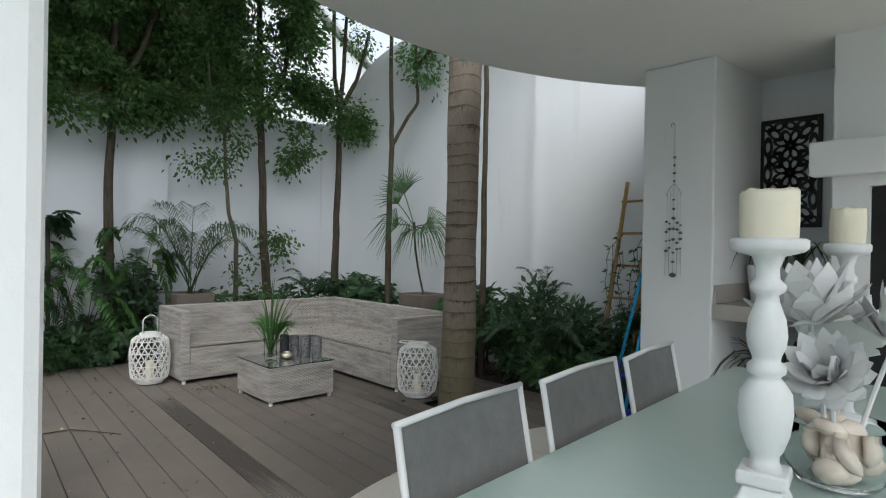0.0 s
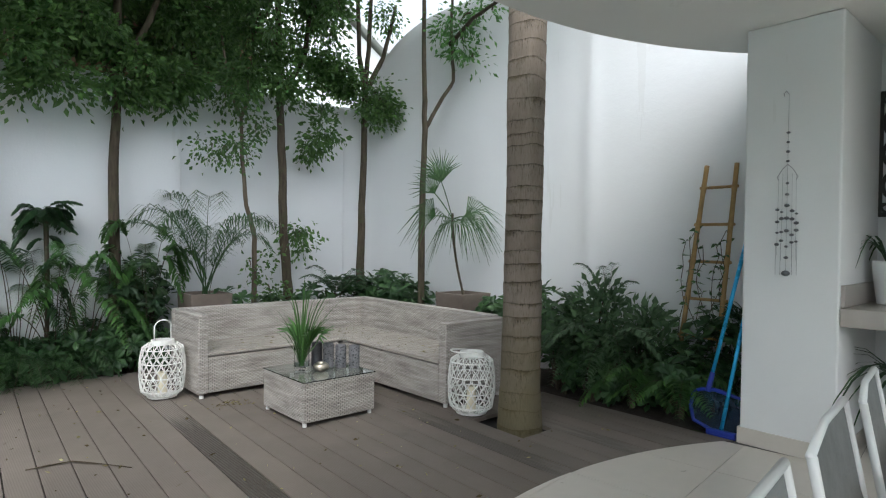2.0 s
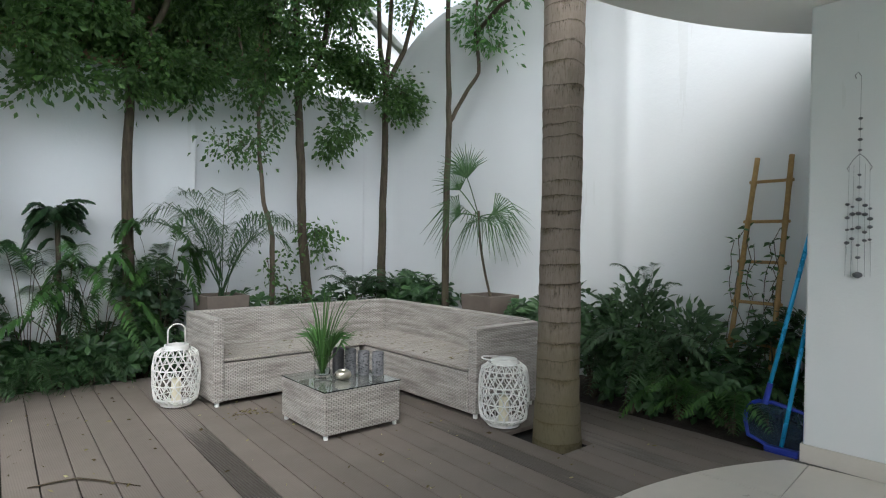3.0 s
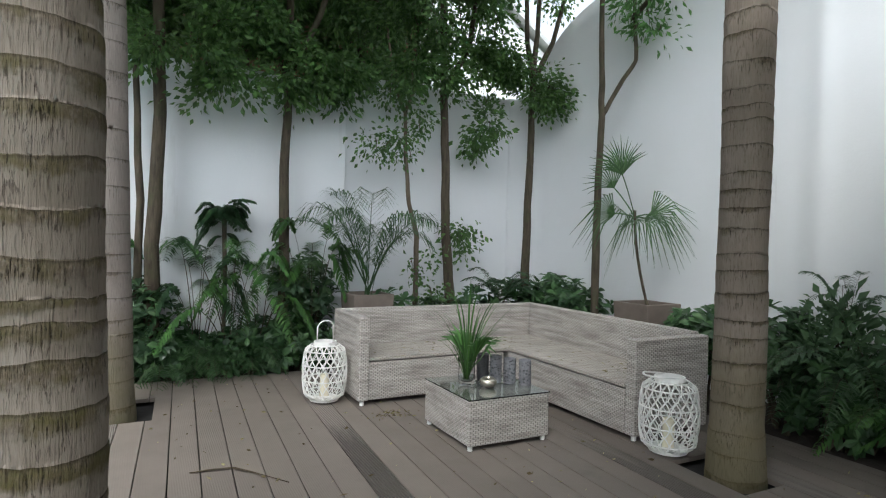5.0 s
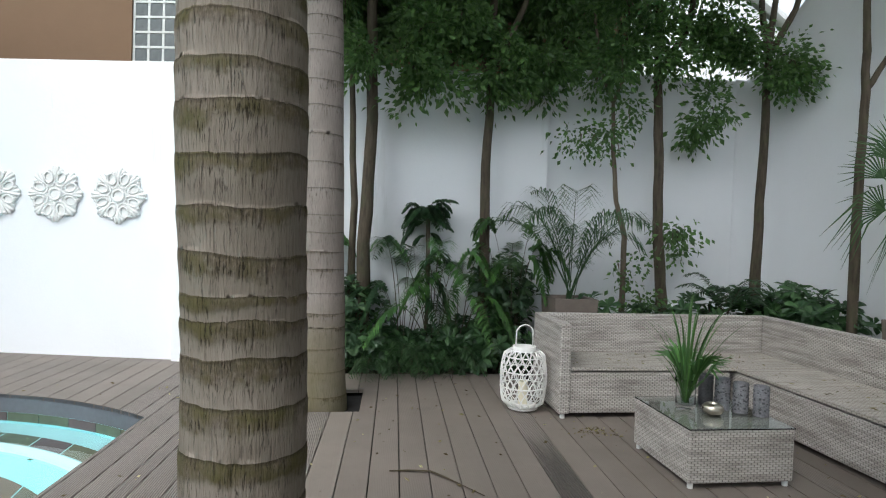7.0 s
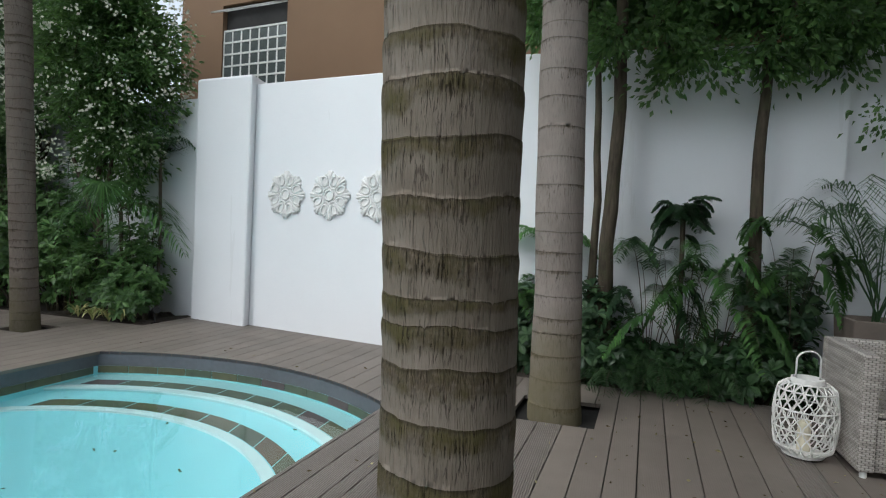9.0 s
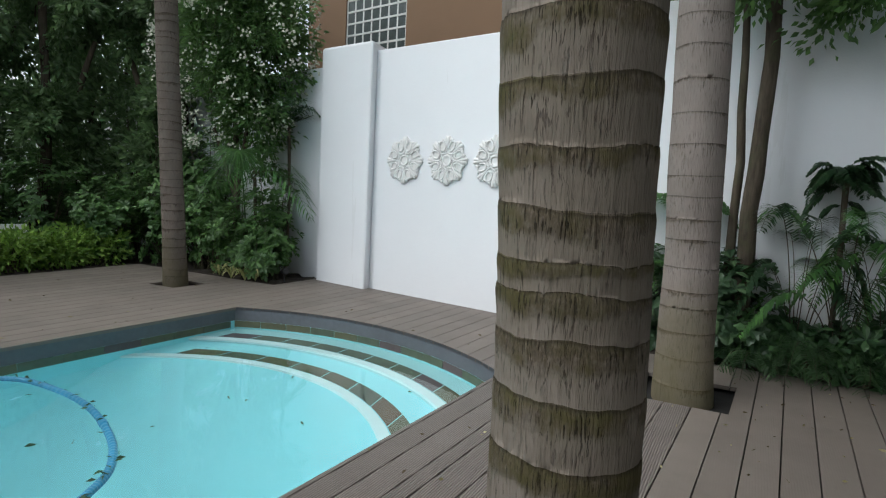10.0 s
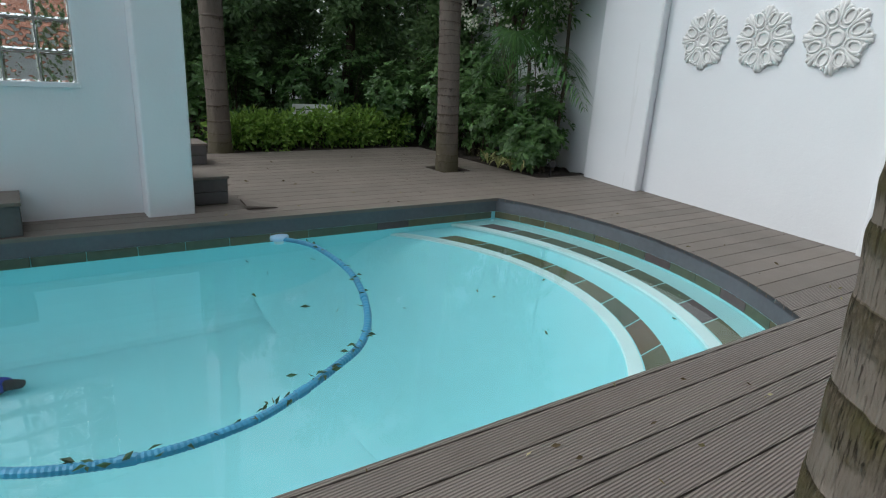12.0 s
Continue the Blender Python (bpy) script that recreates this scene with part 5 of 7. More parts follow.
# far garden planting
HG = "hedge along the far deck"
for k in range(9):
    y = 4.95 + k * 0.30
    shrub("low yellow-green hedge shrub", (-7.50 - 0.1 * (k % 2), y, -0.02), [((0, 0, 0.22), (0.27, 0.24, 0.20), 50), ((rnd(-.1, .1), rnd(-.1, .1), rnd(0.28, 0.42)), (0.16, 0.15, 0.10), 14)], 16, 0.080, LEAF_HEDGE, HG)
for k, (x, y, h, w) in enumerate(((-8.2, 4.6, 1.25, 0.5), (-8.75, 5.4, 1.35, 0.55), (-8.75, 6.4, 1.3, 0.50), (-7.7, 7.5, 1.2, 0.5), (-7.0, 8.0, 1.5, 0.5), (-6.3, 8.05, 1.3, 0.45), (-8.6, 7.1, 1.6, 0.6), (-6.7, 8.5, 2.2, 0.5), (-9.0, 4.0, 1.5, 0.6), (-7.6, 8.4, 2.3, 0.5))):
    shrub("large dark leafy shrub of the far garden", (x, y, -0.02), [((0, 0, h * 0.52), (w, w, h * 0.5), 95)], 16, 0.11, LEAF_FAR, "shrubs of the far garden", 0.5, whorls=True)
for x, y, h, w in ((-5.35, 7.95, 1.15, 0.5), (-4.95, 8.05, 0.95, 0.34), (-5.0, 7.85, 0.7, 0.36), (-5.8, 7.9, 0.9, 0.36), (-5.1, 8.2, 1.45, 0.3)):
    shrub("glossy green shrub beside the wall pier", (x, y, 0), [((0, 0, h * 0.54), (w, 0.32, h * 0.48), 62)], 15, 0.095, LEAF_FAR, "shrubs beside the pier", 0.5, whorls=True)
# tall screen of leaves closing the view behind the far trees
for k in range(6):
    shrub("tall dark leafy shrub closing the far garden", (-11.6 + 0.25 * (k % 2), 4.0 + k * 0.95, -0.02), [((0, 0, 1.5), (0.6, 0.6, 1.55), 150)], 18, 0.13, LEAF_GARDEN, "tall shrubs of the far garden")
for k in range(4):
    shrub("tall dark leafy shrub by the boundary wall", (-10.6 + k * 1.0, 8.75 - 0.12 * k, -0.02), [((0, 0, 1.4), (0.6, 0.45, 1.4), 130)], 18, 0.12, LEAF_GARDEN, "tall shrubs of the far garden")
def grass_tuft(label, at, n, ln, leaf_m, wid=0.02, name="grass_tuft"):
    t = thing(name, label, "plant", at)
    g = Geo()
    for _ in range(n):
        a, l = rnd(0, 6.283), ln * rnd(0.6, 1.1)
        h = Vector((math.cos(a), math.sin(a), 0))
        strip(g, bezier((0, 0, 0), h * l * 0.35 + Vector((0, 0, l * 0.9)), h * l * 0.85 + Vector((0, 0, l * 0.25)), 6), wid)
    part("blades", g, leaf_m, t)
    return t
for x, y in ((-5.22, 7.60), (-5.0, 7.62), (-4.88, 7.68), (-5.55, 7.7)):
    grass_tuft("variegated strap-leaved plant at the deck edge", (x, y, 0), 11, 0.32, LEAF_VAR, 0.026)
# garden spotlight on its spike
t = thing("garden_spotlight", "small black garden spotlight on a spike", "garden light", (-4.60, 7.90, 0))
part("spike", Geo().tube([(0, 0, -0.02), (0, 0, 0.10)], 0.008, 8), SOOT, t)
part("lamp_head", Geo().tube([(-0.05, 0.03, 0.12), (0.06, -0.03, 0.15)], [0.03, 0.045], 12), SOOT, t, bevel=0.004)
# white bench in the far garden
t = thing("garden_bench", "small white slatted garden bench", "bench", (-7.88, 6.30, -0.05), 80)
for k in range(3):
    part("seat_slat", Geo().box(-0.3, 0.3, -0.16 + k * 0.11, -0.07 + k * 0.11, 0.27, 0.295), WHITE, t, bevel=0.004)
for k in range(3):
    part("back_slat", Geo().box(-0.3, 0.3, 0.19, 0.21, 0.34 + k * 0.085, 0.41 + k * 0.085), WHITE, t, bevel=0.004)
for x in (-0.27, 0.27):
    for y, h in ((-0.15, 0.27), (0.20, 0.58)):
        part("leg", Geo().box(x - 0.02, x + 0.02, y - 0.02, y + 0.012, -0.02, h), WHITE, t, bevel=0.004)
g = Geo().box(-16.2, -16.0, -3, 11, -0.3, 2.4)
structure("wall_far", g, WALL, "white wall closing the far garden", "wall")
# low outbuilding with a terracotta roof
t = thing("outbuilding", "low white outbuilding with a terracotta tiled roof", "outbuilding", (-13.0, 1.4, 0))
part("wall", Geo().box(-2.4, 0, 0, 4.9, -0.1, 1.22), WALL, t)
part("roof_deck", Geo().add([(0.2, -0.1, 1.2), (0.2, 5.0, 1.2), (-2.5, 5.0, 2.6), (-2.5, -0.1, 2.6), (0.2, -0.1, 1.14), (0.2, 5.0, 1.14), (-2.5, 5.0, 2.54), (-2.5, -0.1, 2.54)],
     [(0, 1, 2, 3), (7, 6, 5, 4), (0, 4, 5, 1), (1, 5, 6, 2), (2, 6, 7, 3), (3, 7, 4, 0)]), BRICKRED, t)
me_tile = Geo().tube([(0.0, 0, 0), (-0.42, 0, 0.232)], [0.075, 0.066], 8).mesh("roof_tile", 0, True)
me_tile.materials.append(BRICKRED)
for i in range(7):
    for j in range(34):
        part("roof_tile", me_tile, BRICKRED, t).matrix_basis = pose(0.19 - i * 0.385, -0.05 + j * 0.15, 1.21 + i * 0.2 + 0.012 * (j % 2))
# deck benches by the pool house
bx = thing("deck_step", "low dark composite box step on the deck", "step", (-4.60, 3.735, 0))
for k in range(2):
    part("side_board", Geo().box(-0.30, 0.10, 0, 0.30, 0.004 + k * 0.105, 0.105 + k * 0.105), FASCIA, bx, bevel=0.003)
part("top_board", Geo().box(-0.31, 0.115, -0.01, 0.31, 0.212, 0.234), BOARD, bx, bevel=0.003)
bx2 = copy_thing(bx, pose(-6.47, 4.05, 0.0))
for o in (bx, bx2):
    tagged(o, group="box steps")
t = thing("planter_bench", "dark composite bench beside the pool", "bench", (-4.19, 1.2, 0))
part("body", Geo().box(-0.25, 0.12, -1.2, 1.43, 0.004, 0.20), FASCIA, t, bevel=0.004)
part("top_board", Geo().box(-0.255, 0.13, -1.2, 1.44, 0.20, 0.225), BOARD, t, bevel=0.003)
t = thing("loose_board", "lifted end of a deck board", "board", (-4.23, 4.10, 0.002), -3)
part("board", Geo().add([(-0.20, 0, 0.05), (0, 0, 0.035), (0.0, 0.25, 0.004), (-0.2, 0.25, 0.004), (-0.20, 0, 0.03), (0, 0, 0.015), (0, 0.25, 0.0), (-0.2, 0.25, 0.0)], [(0, 1, 2, 3), (7, 6, 5, 4), (0, 4, 5, 1), (1, 5, 6, 2), (2, 6, 7, 3), (3, 7, 4, 0)]), BOARD, t)


# ---- wall ornaments ----
def rosette():
    t = thing("wall_rosette", "cast white plaster rosette with looped petals on the wall", "wall ornament", (0, 0, 0), 0, "wall rosettes")
    def ringpts(cx, cz, a, b, rot, n=20, y=-0.02):
        c, s = math.cos(rot), math.sin(rot)
        return [(cx + a * math.cos(q) * c - b * math.sin(q) * s, y, cz + a * math.cos(q) * s + b * math.sin(q) * c) for q in [2 * math.pi * k / n for k in range(n)]]
    R = 0.275
    g = Geo()
    n = 96
    out = []
    for k in range(n):
        a = 2 * math.pi * k / n
        r = R * (0.84 + 0.14 * abs(math.cos(4 * a)) ** 1.5)
        out.append((r * math.cos(a), r * math.sin(a)))
    v = [(x, 0.0, z) for x, z in out] + [(x * 0.97, -0.014, z * 0.97) for x, z in out]
    f = [(k, (k + 1) % n, n + (k + 1) % n, n + k) for k in range(n)] + [tuple(range(n, 2 * n))]
    part("backing", Geo().add(v, [tuple(reversed(q)) for q in f]), PLASTER_ORN, t)
    hub = Geo().tube(ringpts(0, 0, 0.055, 0.055, 0), 0.013, 8, True)
    part("centre_ring", hub, PLASTER_ORN, t, smooth=True)
    part("centre_boss", Geo().tube([(0, 0.0, 0), (0, -0.018, 0)], [0.055, 0.05], 20), PLASTER_ORN, t)
    for k in range(8):
        a = math.pi / 8 + k * math.pi / 4
        c, q = math.cos(a), math.sin(a)
        g = Geo().tube(ringpts(0.172 * c, 0.172 * q, 0.054, 0.039, a, 20, -0.022), 0.0105, 8, True)
        # the outer strand runs round the loop's inner side and ends in two curls
        arc = []
        for w in np.linspace(0.72, 2 * math.pi - 0.72, 18):
            x, z = 0.165 + 0.083 * math.cos(w), 0.062 * math.sin(w)
            arc.append((x * c - z * q, -0.019, x * q + z * c))
        g.tube(arc, 0.0085, 7)
        part("petal", g, PLASTER_ORN, t, smooth=True)
        for w in (-0.155, 0.155):
            p = (0.232 * math.cos(a + w), 0.232 * math.sin(a + w))
            part("curl", Geo().tube([(p[0], 0, p[1]), (p[0], -0.024, p[1]), (p[0], -0.031, p[1])], [0.019, 0.017, 0.009], 10), PLASTER_ORN, t, smooth=True)
    for k in range(8):
        a = k * math.pi / 4
        g = Geo()
        for w in (-0.055, 0.055):
            g.tube([(r * math.cos(a + w * e), y, r * math.sin(a + w * e)) for r, e, y in ((0.10, 0.0, -0.016), (0.16, 0.3, -0.018), (0.215, 0.9, -0.016), (0.258, 1.3, -0.010), (0.274, 1.2, -0.004))], [0.008, 0.012, 0.019, 0.020, 0.012], 8)
        part("leaf_lobe", g, PLASTER_ORN, t, smooth=True)
    return t
r0 = rosette()
turn_w = -math.degrees(math.atan(WN))
for k, xx in enumerate((-3.045, -2.425, -1.80)):
    p = along(xx, 0.002)
    m = pose(p.x, p.y, 1.585, 0, 0, turn_w)
    if k == 0:
        r0.matrix_basis = m
    else:
        copy_thing(r0, m)

# ---- corner sofa ----
sofa = thing("corner_sofa", "grey woven wicker corner sofa without cushions, leaves on its seat", "sofa", (2.01, 4.44, 0))
def wick(name, x0, x1, y0, y1, z0, z1, mat=WICKER, bev=0.012):
    return part(name, Geo().box(x0, x1, y0, y1, z0, z1), mat, sofa, bevel=bev)
LX, LY = 2.09, 2.15
wick("base", 0.085, LX - 0.75, LY - 0.66, LY - 0.08, 0.035, 0.335)
wick("base", LX - 0.70, LX - 0.08, 0.085, LY - 0.08, 0.035, 0.335)
wick("seat_panel", 0.088, LX - 0.08, LY - 0.665, LY - 0.085, 0.345, 0.372, WICKER_SEAT, 0.006)
wick("seat_panel", LX - 0.705, LX - 0.085, 0.088, LY - 0.672, 0.345, 0.372, WICKER_SEAT, 0.006)
wick("backrest", 0, LX, LY - 0.08, LY, 0.035, 0.69)
wick("backrest", LX - 0.08, LX, 0.085, LY - 0.082, 0.035, 0.69)
wick("armrest", 0, 0.085, LY - 0.68, LY - 0.082, 0.035, 0.69)
wick("armrest", LX - 0.70, LX, 0, 0.085, 0.035, 0.675)
for x, y in ((0.04, LY - 0.65), (0.04, LY - 0.05), (LX - 0.66, 0.04), (LX - 0.05, 0.04), (LX - 0.05, LY - 0.05)):
    part("foot", Geo().tube([(x, y, 0), (x, y, 0.04)], 0.018, 10), ALU, sofa)
# coffee table
ct = thing("coffee_table", "low square grey wicker coffee table with a glass top", "coffee table", (2.308, 4.711, 0))
part("body", Geo().box(0.004, 0.608, 0.004, 0.636, 0.03, 0.312), WICKER, ct, bevel=0.008)
part("glass_top", Geo().box(0, 0.612, 0, 0.64, 0.3135, 0.321), TABLE_GLASS, ct, bevel=0.002)
for x in (0.03, 0.58):
    for y in (0.03, 0.61):
        part("foot", Geo().tube([(x, y, 0), (x, y, 0.035)], 0.016, 10), ALU, ct)
TT = 0.322
vz = thing("glass_vase", "clear glass vase holding green palm leaves and grass", "vase", (2.50, 5.09, TT))
out = [(0.05, 0.0), (0.058, 0.02), (0.056, 0.08), (0.056, 0.15), (0.064, 0.175)]
inn = [(0.060, 0.173), (0.052, 0.15), (0.052, 0.08), (0.053, 0.03), (0.02, 0.018)]
part("glass", Geo().lathe(out + inn, 28), GLASS_THIN, vz, smooth=True)
random.seed(21)
gl = Geo()
for k in range(40):
    a, l = rnd(0, 6.283), rnd(0.36, 0.80)
    h = Vector((math.cos(a), math.sin(a), 0))
    sp = rnd(0.15, 0.65)
    strip(gl, bezier((h.x * 0.01, h.y * 0.01, 0.03), h * l * sp * 0.4 + Vector((0, 0, l * 0.75)), h * l * sp * 1.2 + Vector((0, 0, l * rnd(0.75, 1.0))), 7), 0.011)
tagged(part("grass", gl, LEAF_FERN, vz), kind="stuff")
gl, gs = Geo(), Geo()
for ang, ti in ((-1.2, 1.1), (-0.6, 0.9), (1.6, 1.2)):
    fan(gl, gs, (0, 0, 0.06), ang, ti, 0.15, 18, 0.25, 0.024, 1.7)
part("palm_leaf", gl, LEAF_LIGHT, vz)
for k in range(3):
    a = rnd(0, 6.28)
    gs.tube(bezier((0.02 * math.cos(a), 0.02 * math.sin(a), 0.025), (0, 0, 0.14), (0.05 * math.cos(a + 2), 0.05 * math.sin(a + 2), 0.26), 6), 0.005, 5)
part("stems", gs, LEAF_PALM, vz)
def stone_candle(at, r, h, mat, label):
    t = thing("candle_holder", label, "candle holder", at, rnd(0, 90), "stone candle holders")
    prof = [(r * 0.96, 0), (r, 0.006), (r, h - 0.006), (r * 0.96, h), (r * 0.80, h), (r * 0.78, h - 0.05), (0.004, h - 0.05)]
    part("cylinder", Geo().lathe(prof, 28), mat, t, smooth=False)
    gp = Geo()
    for _ in range(90):
        a, z = rnd(0, 6.283), rnd(0.01, h - 0.01)
        m = pose(0, 0, 0, 0, 0, math.degrees(a))
        s = rnd(0.003, 0.006)
        gp.box(r - 0.002, r + 0.0012, -s, s, z - s * 0.8, z + s * 0.8, m)
    pt = part("pits", gp, STONE_DARK, t)
    return t
stone_candle((2.67, 5.16, TT), 0.042, 0.185, STONE_DARK, "dark stone cylinder candle holder")
stone_candle((2.72, 5.07, TT), 0.042, 0.185, STONE, "speckled grey stone cylinder candle holder")
stone_candle((2.79, 5.00, TT), 0.042, 0.175, STONE, "speckled grey stone cylinder candle holder")
stone_candle((2.87, 4.93, TT), 0.042, 0.172, STONE, "speckled grey stone cylinder candle holder")
bw = thing("tealight_bowl", "small round tarnished silver tealight bowl", "candle holder", (2.595, 4.965, TT))
part("bowl", Geo().lathe([(0.02, 0), (0.045, 0.008), (0.062, 0.03), (0.055, 0.052), (0.034, 0.066), (0.026, 0.064), (0.028, 0.052), (0.004, 0.045)], 28), SILVER, bw, smooth=True)
part("candle", Geo().lathe([(0.02, 0.046), (0.02, 0.056), (0.004, 0.056)], 16), CANDLE, bw)
# rattan lanterns
def lantern(at, turn, up, r, h, label):
    t = thing("lantern", label, "lantern", at, turn, "rattan lanterns")
    def prof(s):
        return r * (0.60 + 0.40 * math.sin(math.pi * min(1, max(0, 0.10 + 0.80 * s))) ** 0.45) if 0 < s < 1 else r * 0.66
    for s in (0.0, 0.10, 0.36, 0.64, 0.90, 1.0):
        q = prof(s)
        g = Geo().tube([(q * math.cos(a), q * math.sin(a), 0.03 + s * h) for a in np.linspace(0, 2 * math.pi, 25)[:-1]], 0.0052, 6, True)
        part("hoop", g, RATTAN, t, smooth=True)
    n = 18
    for k in range(n):
        for sg in (-1, 1):
            pts = []
            for i in range(15):
                s = i / 14
                a = 2 * math.pi * (k / n) + sg * 0.165 * math.sin(s * math.pi * 4)
                q = prof(s) + 0.003 * sg
                pts.append((q * math.cos(a), q * math.sin(a), 0.03 + s * h))
            part("strand", Geo().tube(pts, 0.0043, 5), RATTAN, t, smooth=True)
    gb = Geo().lathe([(0.02, 0.012), (r * 0.66, 0.012), (r * 0.68, 0.03), (r * 0.3, 0.032)], 24)
    part("base", gb, RATTAN, t)
    part("collar", Geo().lathe([(r * 0.52, h + 0.03), (r * 0.52, h + 0.06), (r * 0.47, h + 0.06), (r * 0.46, h + 0.03)], 24), RATTAN, t)
    w = r * 0.45
    hp = []
    for k in range(15):
        a = math.pi * k / 14
        x, z = w * math.cos(a), 0.11 * (1 if 0 < k < 14 else 0) + 0.06 * math.sin(a)
        hp.append(Vector((x, 0, z if 0 < k < 14 else 0)))
    if up:
        pts = [p + Vector((0, 0, h + 0.05)) for p in hp]
    else:
        pts = [Vector((p.x, p.z * 1.0, h + 0.062 + 0.01 * (p.z > 0.02))) for p in hp]
    part("carry_handle", Geo().tube(pts, 0.0055, 8), RATTAN, t, smooth=True)
    part("candle", Geo().lathe([(0.036, 0.034), (0.036, 0.21), (0.03, 0.215), (0.003, 0.21)], 20), CANDLE, t, "cream pillar candle", smooth=False)
    return t
lantern((1.815, 6.17, 0.001), 20, True, 0.172, 0.42, "white rattan lantern with its handle up, a candle inside")
lantern((3.48, 4.23, 0.001), 75, False, 0.178, 0.42, "white rattan lantern with its handle folded down, a candle inside")

# ---- dining table and chairs ----
ang = 5.8
tb = thing("dining_table", "long dining table with a frosted green glass top", "dining table", (3.25, 1.452, 0), ang + 180)
part("tabletop", Geo().box(0, 2.38, 0, 1.10, 0.736, 0.75), FROST, tb, bevel=0.004)
part("apron", Geo().box(0.08, 2.30, 0.08, 1.02, 0.675, 0.733), ALU, tb, bevel=0.004)
for x in (0.10, 2.22):
    for y in (0.10, 0.94):
        part("leg", Geo().box(x, x + 0.06, y, y + 0.06, 0, 0.674), ALU, tb, bevel=0.004)
def chair():
    t = thing("dining_chair", "white aluminium dining chair with grey sling fabric", "dining chair", (0, 0, 0), 0, "chairs along the table")
    w = 0.280
    for sx in (-1, 1):
        x = sx * w
        part("back_post", Geo().tube([(x, -0.02, 0.40), (x, 0.03, 0.61), (x, 0.085, 0.900)], 0.0105, 8), ALU, t, smooth=True)
        part("rear_leg", Geo().tube([(x, 0.05, 0.0), (x, 0.0, 0.42)], 0.014, 8), ALU, t, smooth=True)
        part("front_leg", Geo().tube([(x, -0.44, 0.0), (x, -0.42, 0.43)], 0.014, 8), ALU, t, smooth=True)
        part("side_rail", Geo().tube([(x, -0.43, 0.435), (x, 0.0, 0.415)], 0.013, 8), ALU, t, smooth=True)
    part("top_rail", Geo().tube([(-w - 0.008, 0.086, 0.902), (0, 0.097, 0.905), (w + 0.008, 0.086, 0.902)], 0.010, 8), ALU, t, smooth=True)
    part("front_rail", Geo().tube([(-w, -0.43, 0.435), (w, -0.43, 0.435)], 0.012, 8), ALU, t)
    v, f = [], []
    for i in range(9):
        s = i / 8
        z = 0.45 + s * 0.445
        y = 0.0 + (0.03 - 0.0) * min(1, s * 2) + 0.056 * max(0, s - 0.35) / 0.65
        for j in range(7):
            q = j / 6
            v.append(((q - 0.5) * 2 * (w - 0.008), y + 0.014 * math.sin(math.pi * q), z))
    for i in range(8):
        for j in range(6):
            a = i * 7 + j
            f.append((a, a + 1, a + 8, a + 7))
    n = len(v)
    v2 = [(x, y + 0.004, z) for x, y, z in v]
    f2 = [tuple(n + k for k in reversed(q)) for q in f]
    part("back_sling", Geo().add(v + v2, f + f2), SLING, t, "dark grey woven sling", smooth=True)
    part("seat_sling", Geo().box(-w + 0.01, w - 0.01, -0.43, 0.0, 0.418, 0.424), SLING, t)
    return t
c0 = chair()
for k, (x, y, a) in enumerate(((1.287, 1.315, 9.0), (1.930, 1.377, 8.0), (2.500, 1.420, 9.0))):
    m = pose(x, y, 0, 0, 0, a)
    if k == 0:
        c0.matrix_basis = m
    else:
        copy_thing(c0, m)
# candlesticks
def candlestick():
    t = thing("candlestick", "turned white wooden candlestick with a thick cream candle", "candlestick", (0, 0, 0), 0, "candlesticks on the table")
    g = Geo()
    g.box(-0.088, 0.088, -0.088, 0.088, 0, 0.028)
    a, b = 0.080, 0.046
    g.add([(-a, -a, 0.028), (a, -a, 0.028), (a, a, 0.028), (-a, a, 0.028), (-b, -b, 0.095), (b, -b, 0.095), (b, b, 0.095), (-b, b, 0.095)], [(0, 1, 5, 4), (1, 2, 6, 5), (2, 3, 7, 6), (3, 0, 4, 7), (4, 5, 6, 7)])
    g.box(-0.062, 0.062, -0.062, 0.062, 0.095, 0.125)
    part("plinth", g, WHITE, t, bevel=0.006)
    prof = [(0.045, 0.125), (0.036, 0.14), (0.036, 0.155), (0.045, 0.165), (0.060, 0.20), (0.068, 0.245), (0.064, 0.285), (0.044, 0.31), (0.034, 0.318), (0.048, 0.328), (0.048, 0.343),
            (0.034, 0.352), (0.036, 0.362), (0.046, 0.38), (0.051, 0.405), (0.046, 0.44), (0.030, 0.475), (0.027, 0.49), (0.044, 0.50), (0.046, 0.512), (0.030, 0.524), (0.028, 0.545), (0.040, 0.572), (0.085, 0.582), (0.096, 0.590), (0.096, 0.606), (0.088, 0.61), (0.08, 0.606), (0.004, 0.604)]
    part("stem", Geo().lathe(prof, 40), WHITE, t, smooth=True)
    g = Geo()
    n = 40
    v, f = [], []
    for i, (r, z) in enumerate(((0.071, 0.606), (0.073, 0.64), (0.073, 0.68), (0.0725, 0.705), (0.066, 0.712), (0.058, 0.70), (0.004, 0.695))):
        for j in range(n):
            q = 2 * math.pi * j / n
            dz = 0.008 * noise.noise(Vector((math.cos(q) * 1.6, math.sin(q) * 1.6, 3))) if 3 <= i <= 5 else 0
            v.append((r * math.cos(q), r * math.sin(q), z + dz))
    for i in range(6):
        for j in range(n):
            l = (j + 1) % n
            f.append((i * n + j, i * n + l, (i + 1) * n + l, (i + 1) * n + j))
    part("candle", g.add(v, f), CANDLE, t, "thick cream wax candle", smooth=True)
    part("wick", Geo().tube([(0, 0, 0.694), (0.004, 0, 0.712)], 0.0015, 5), SOOT, t)
    return t
k0 = candlestick()
slim = Matrix.Diagonal((0.78, 0.78, 1, 1))
k0.matrix_basis = pose(1.475, 0.705, 0.7505, 0, 0, 12) @ slim
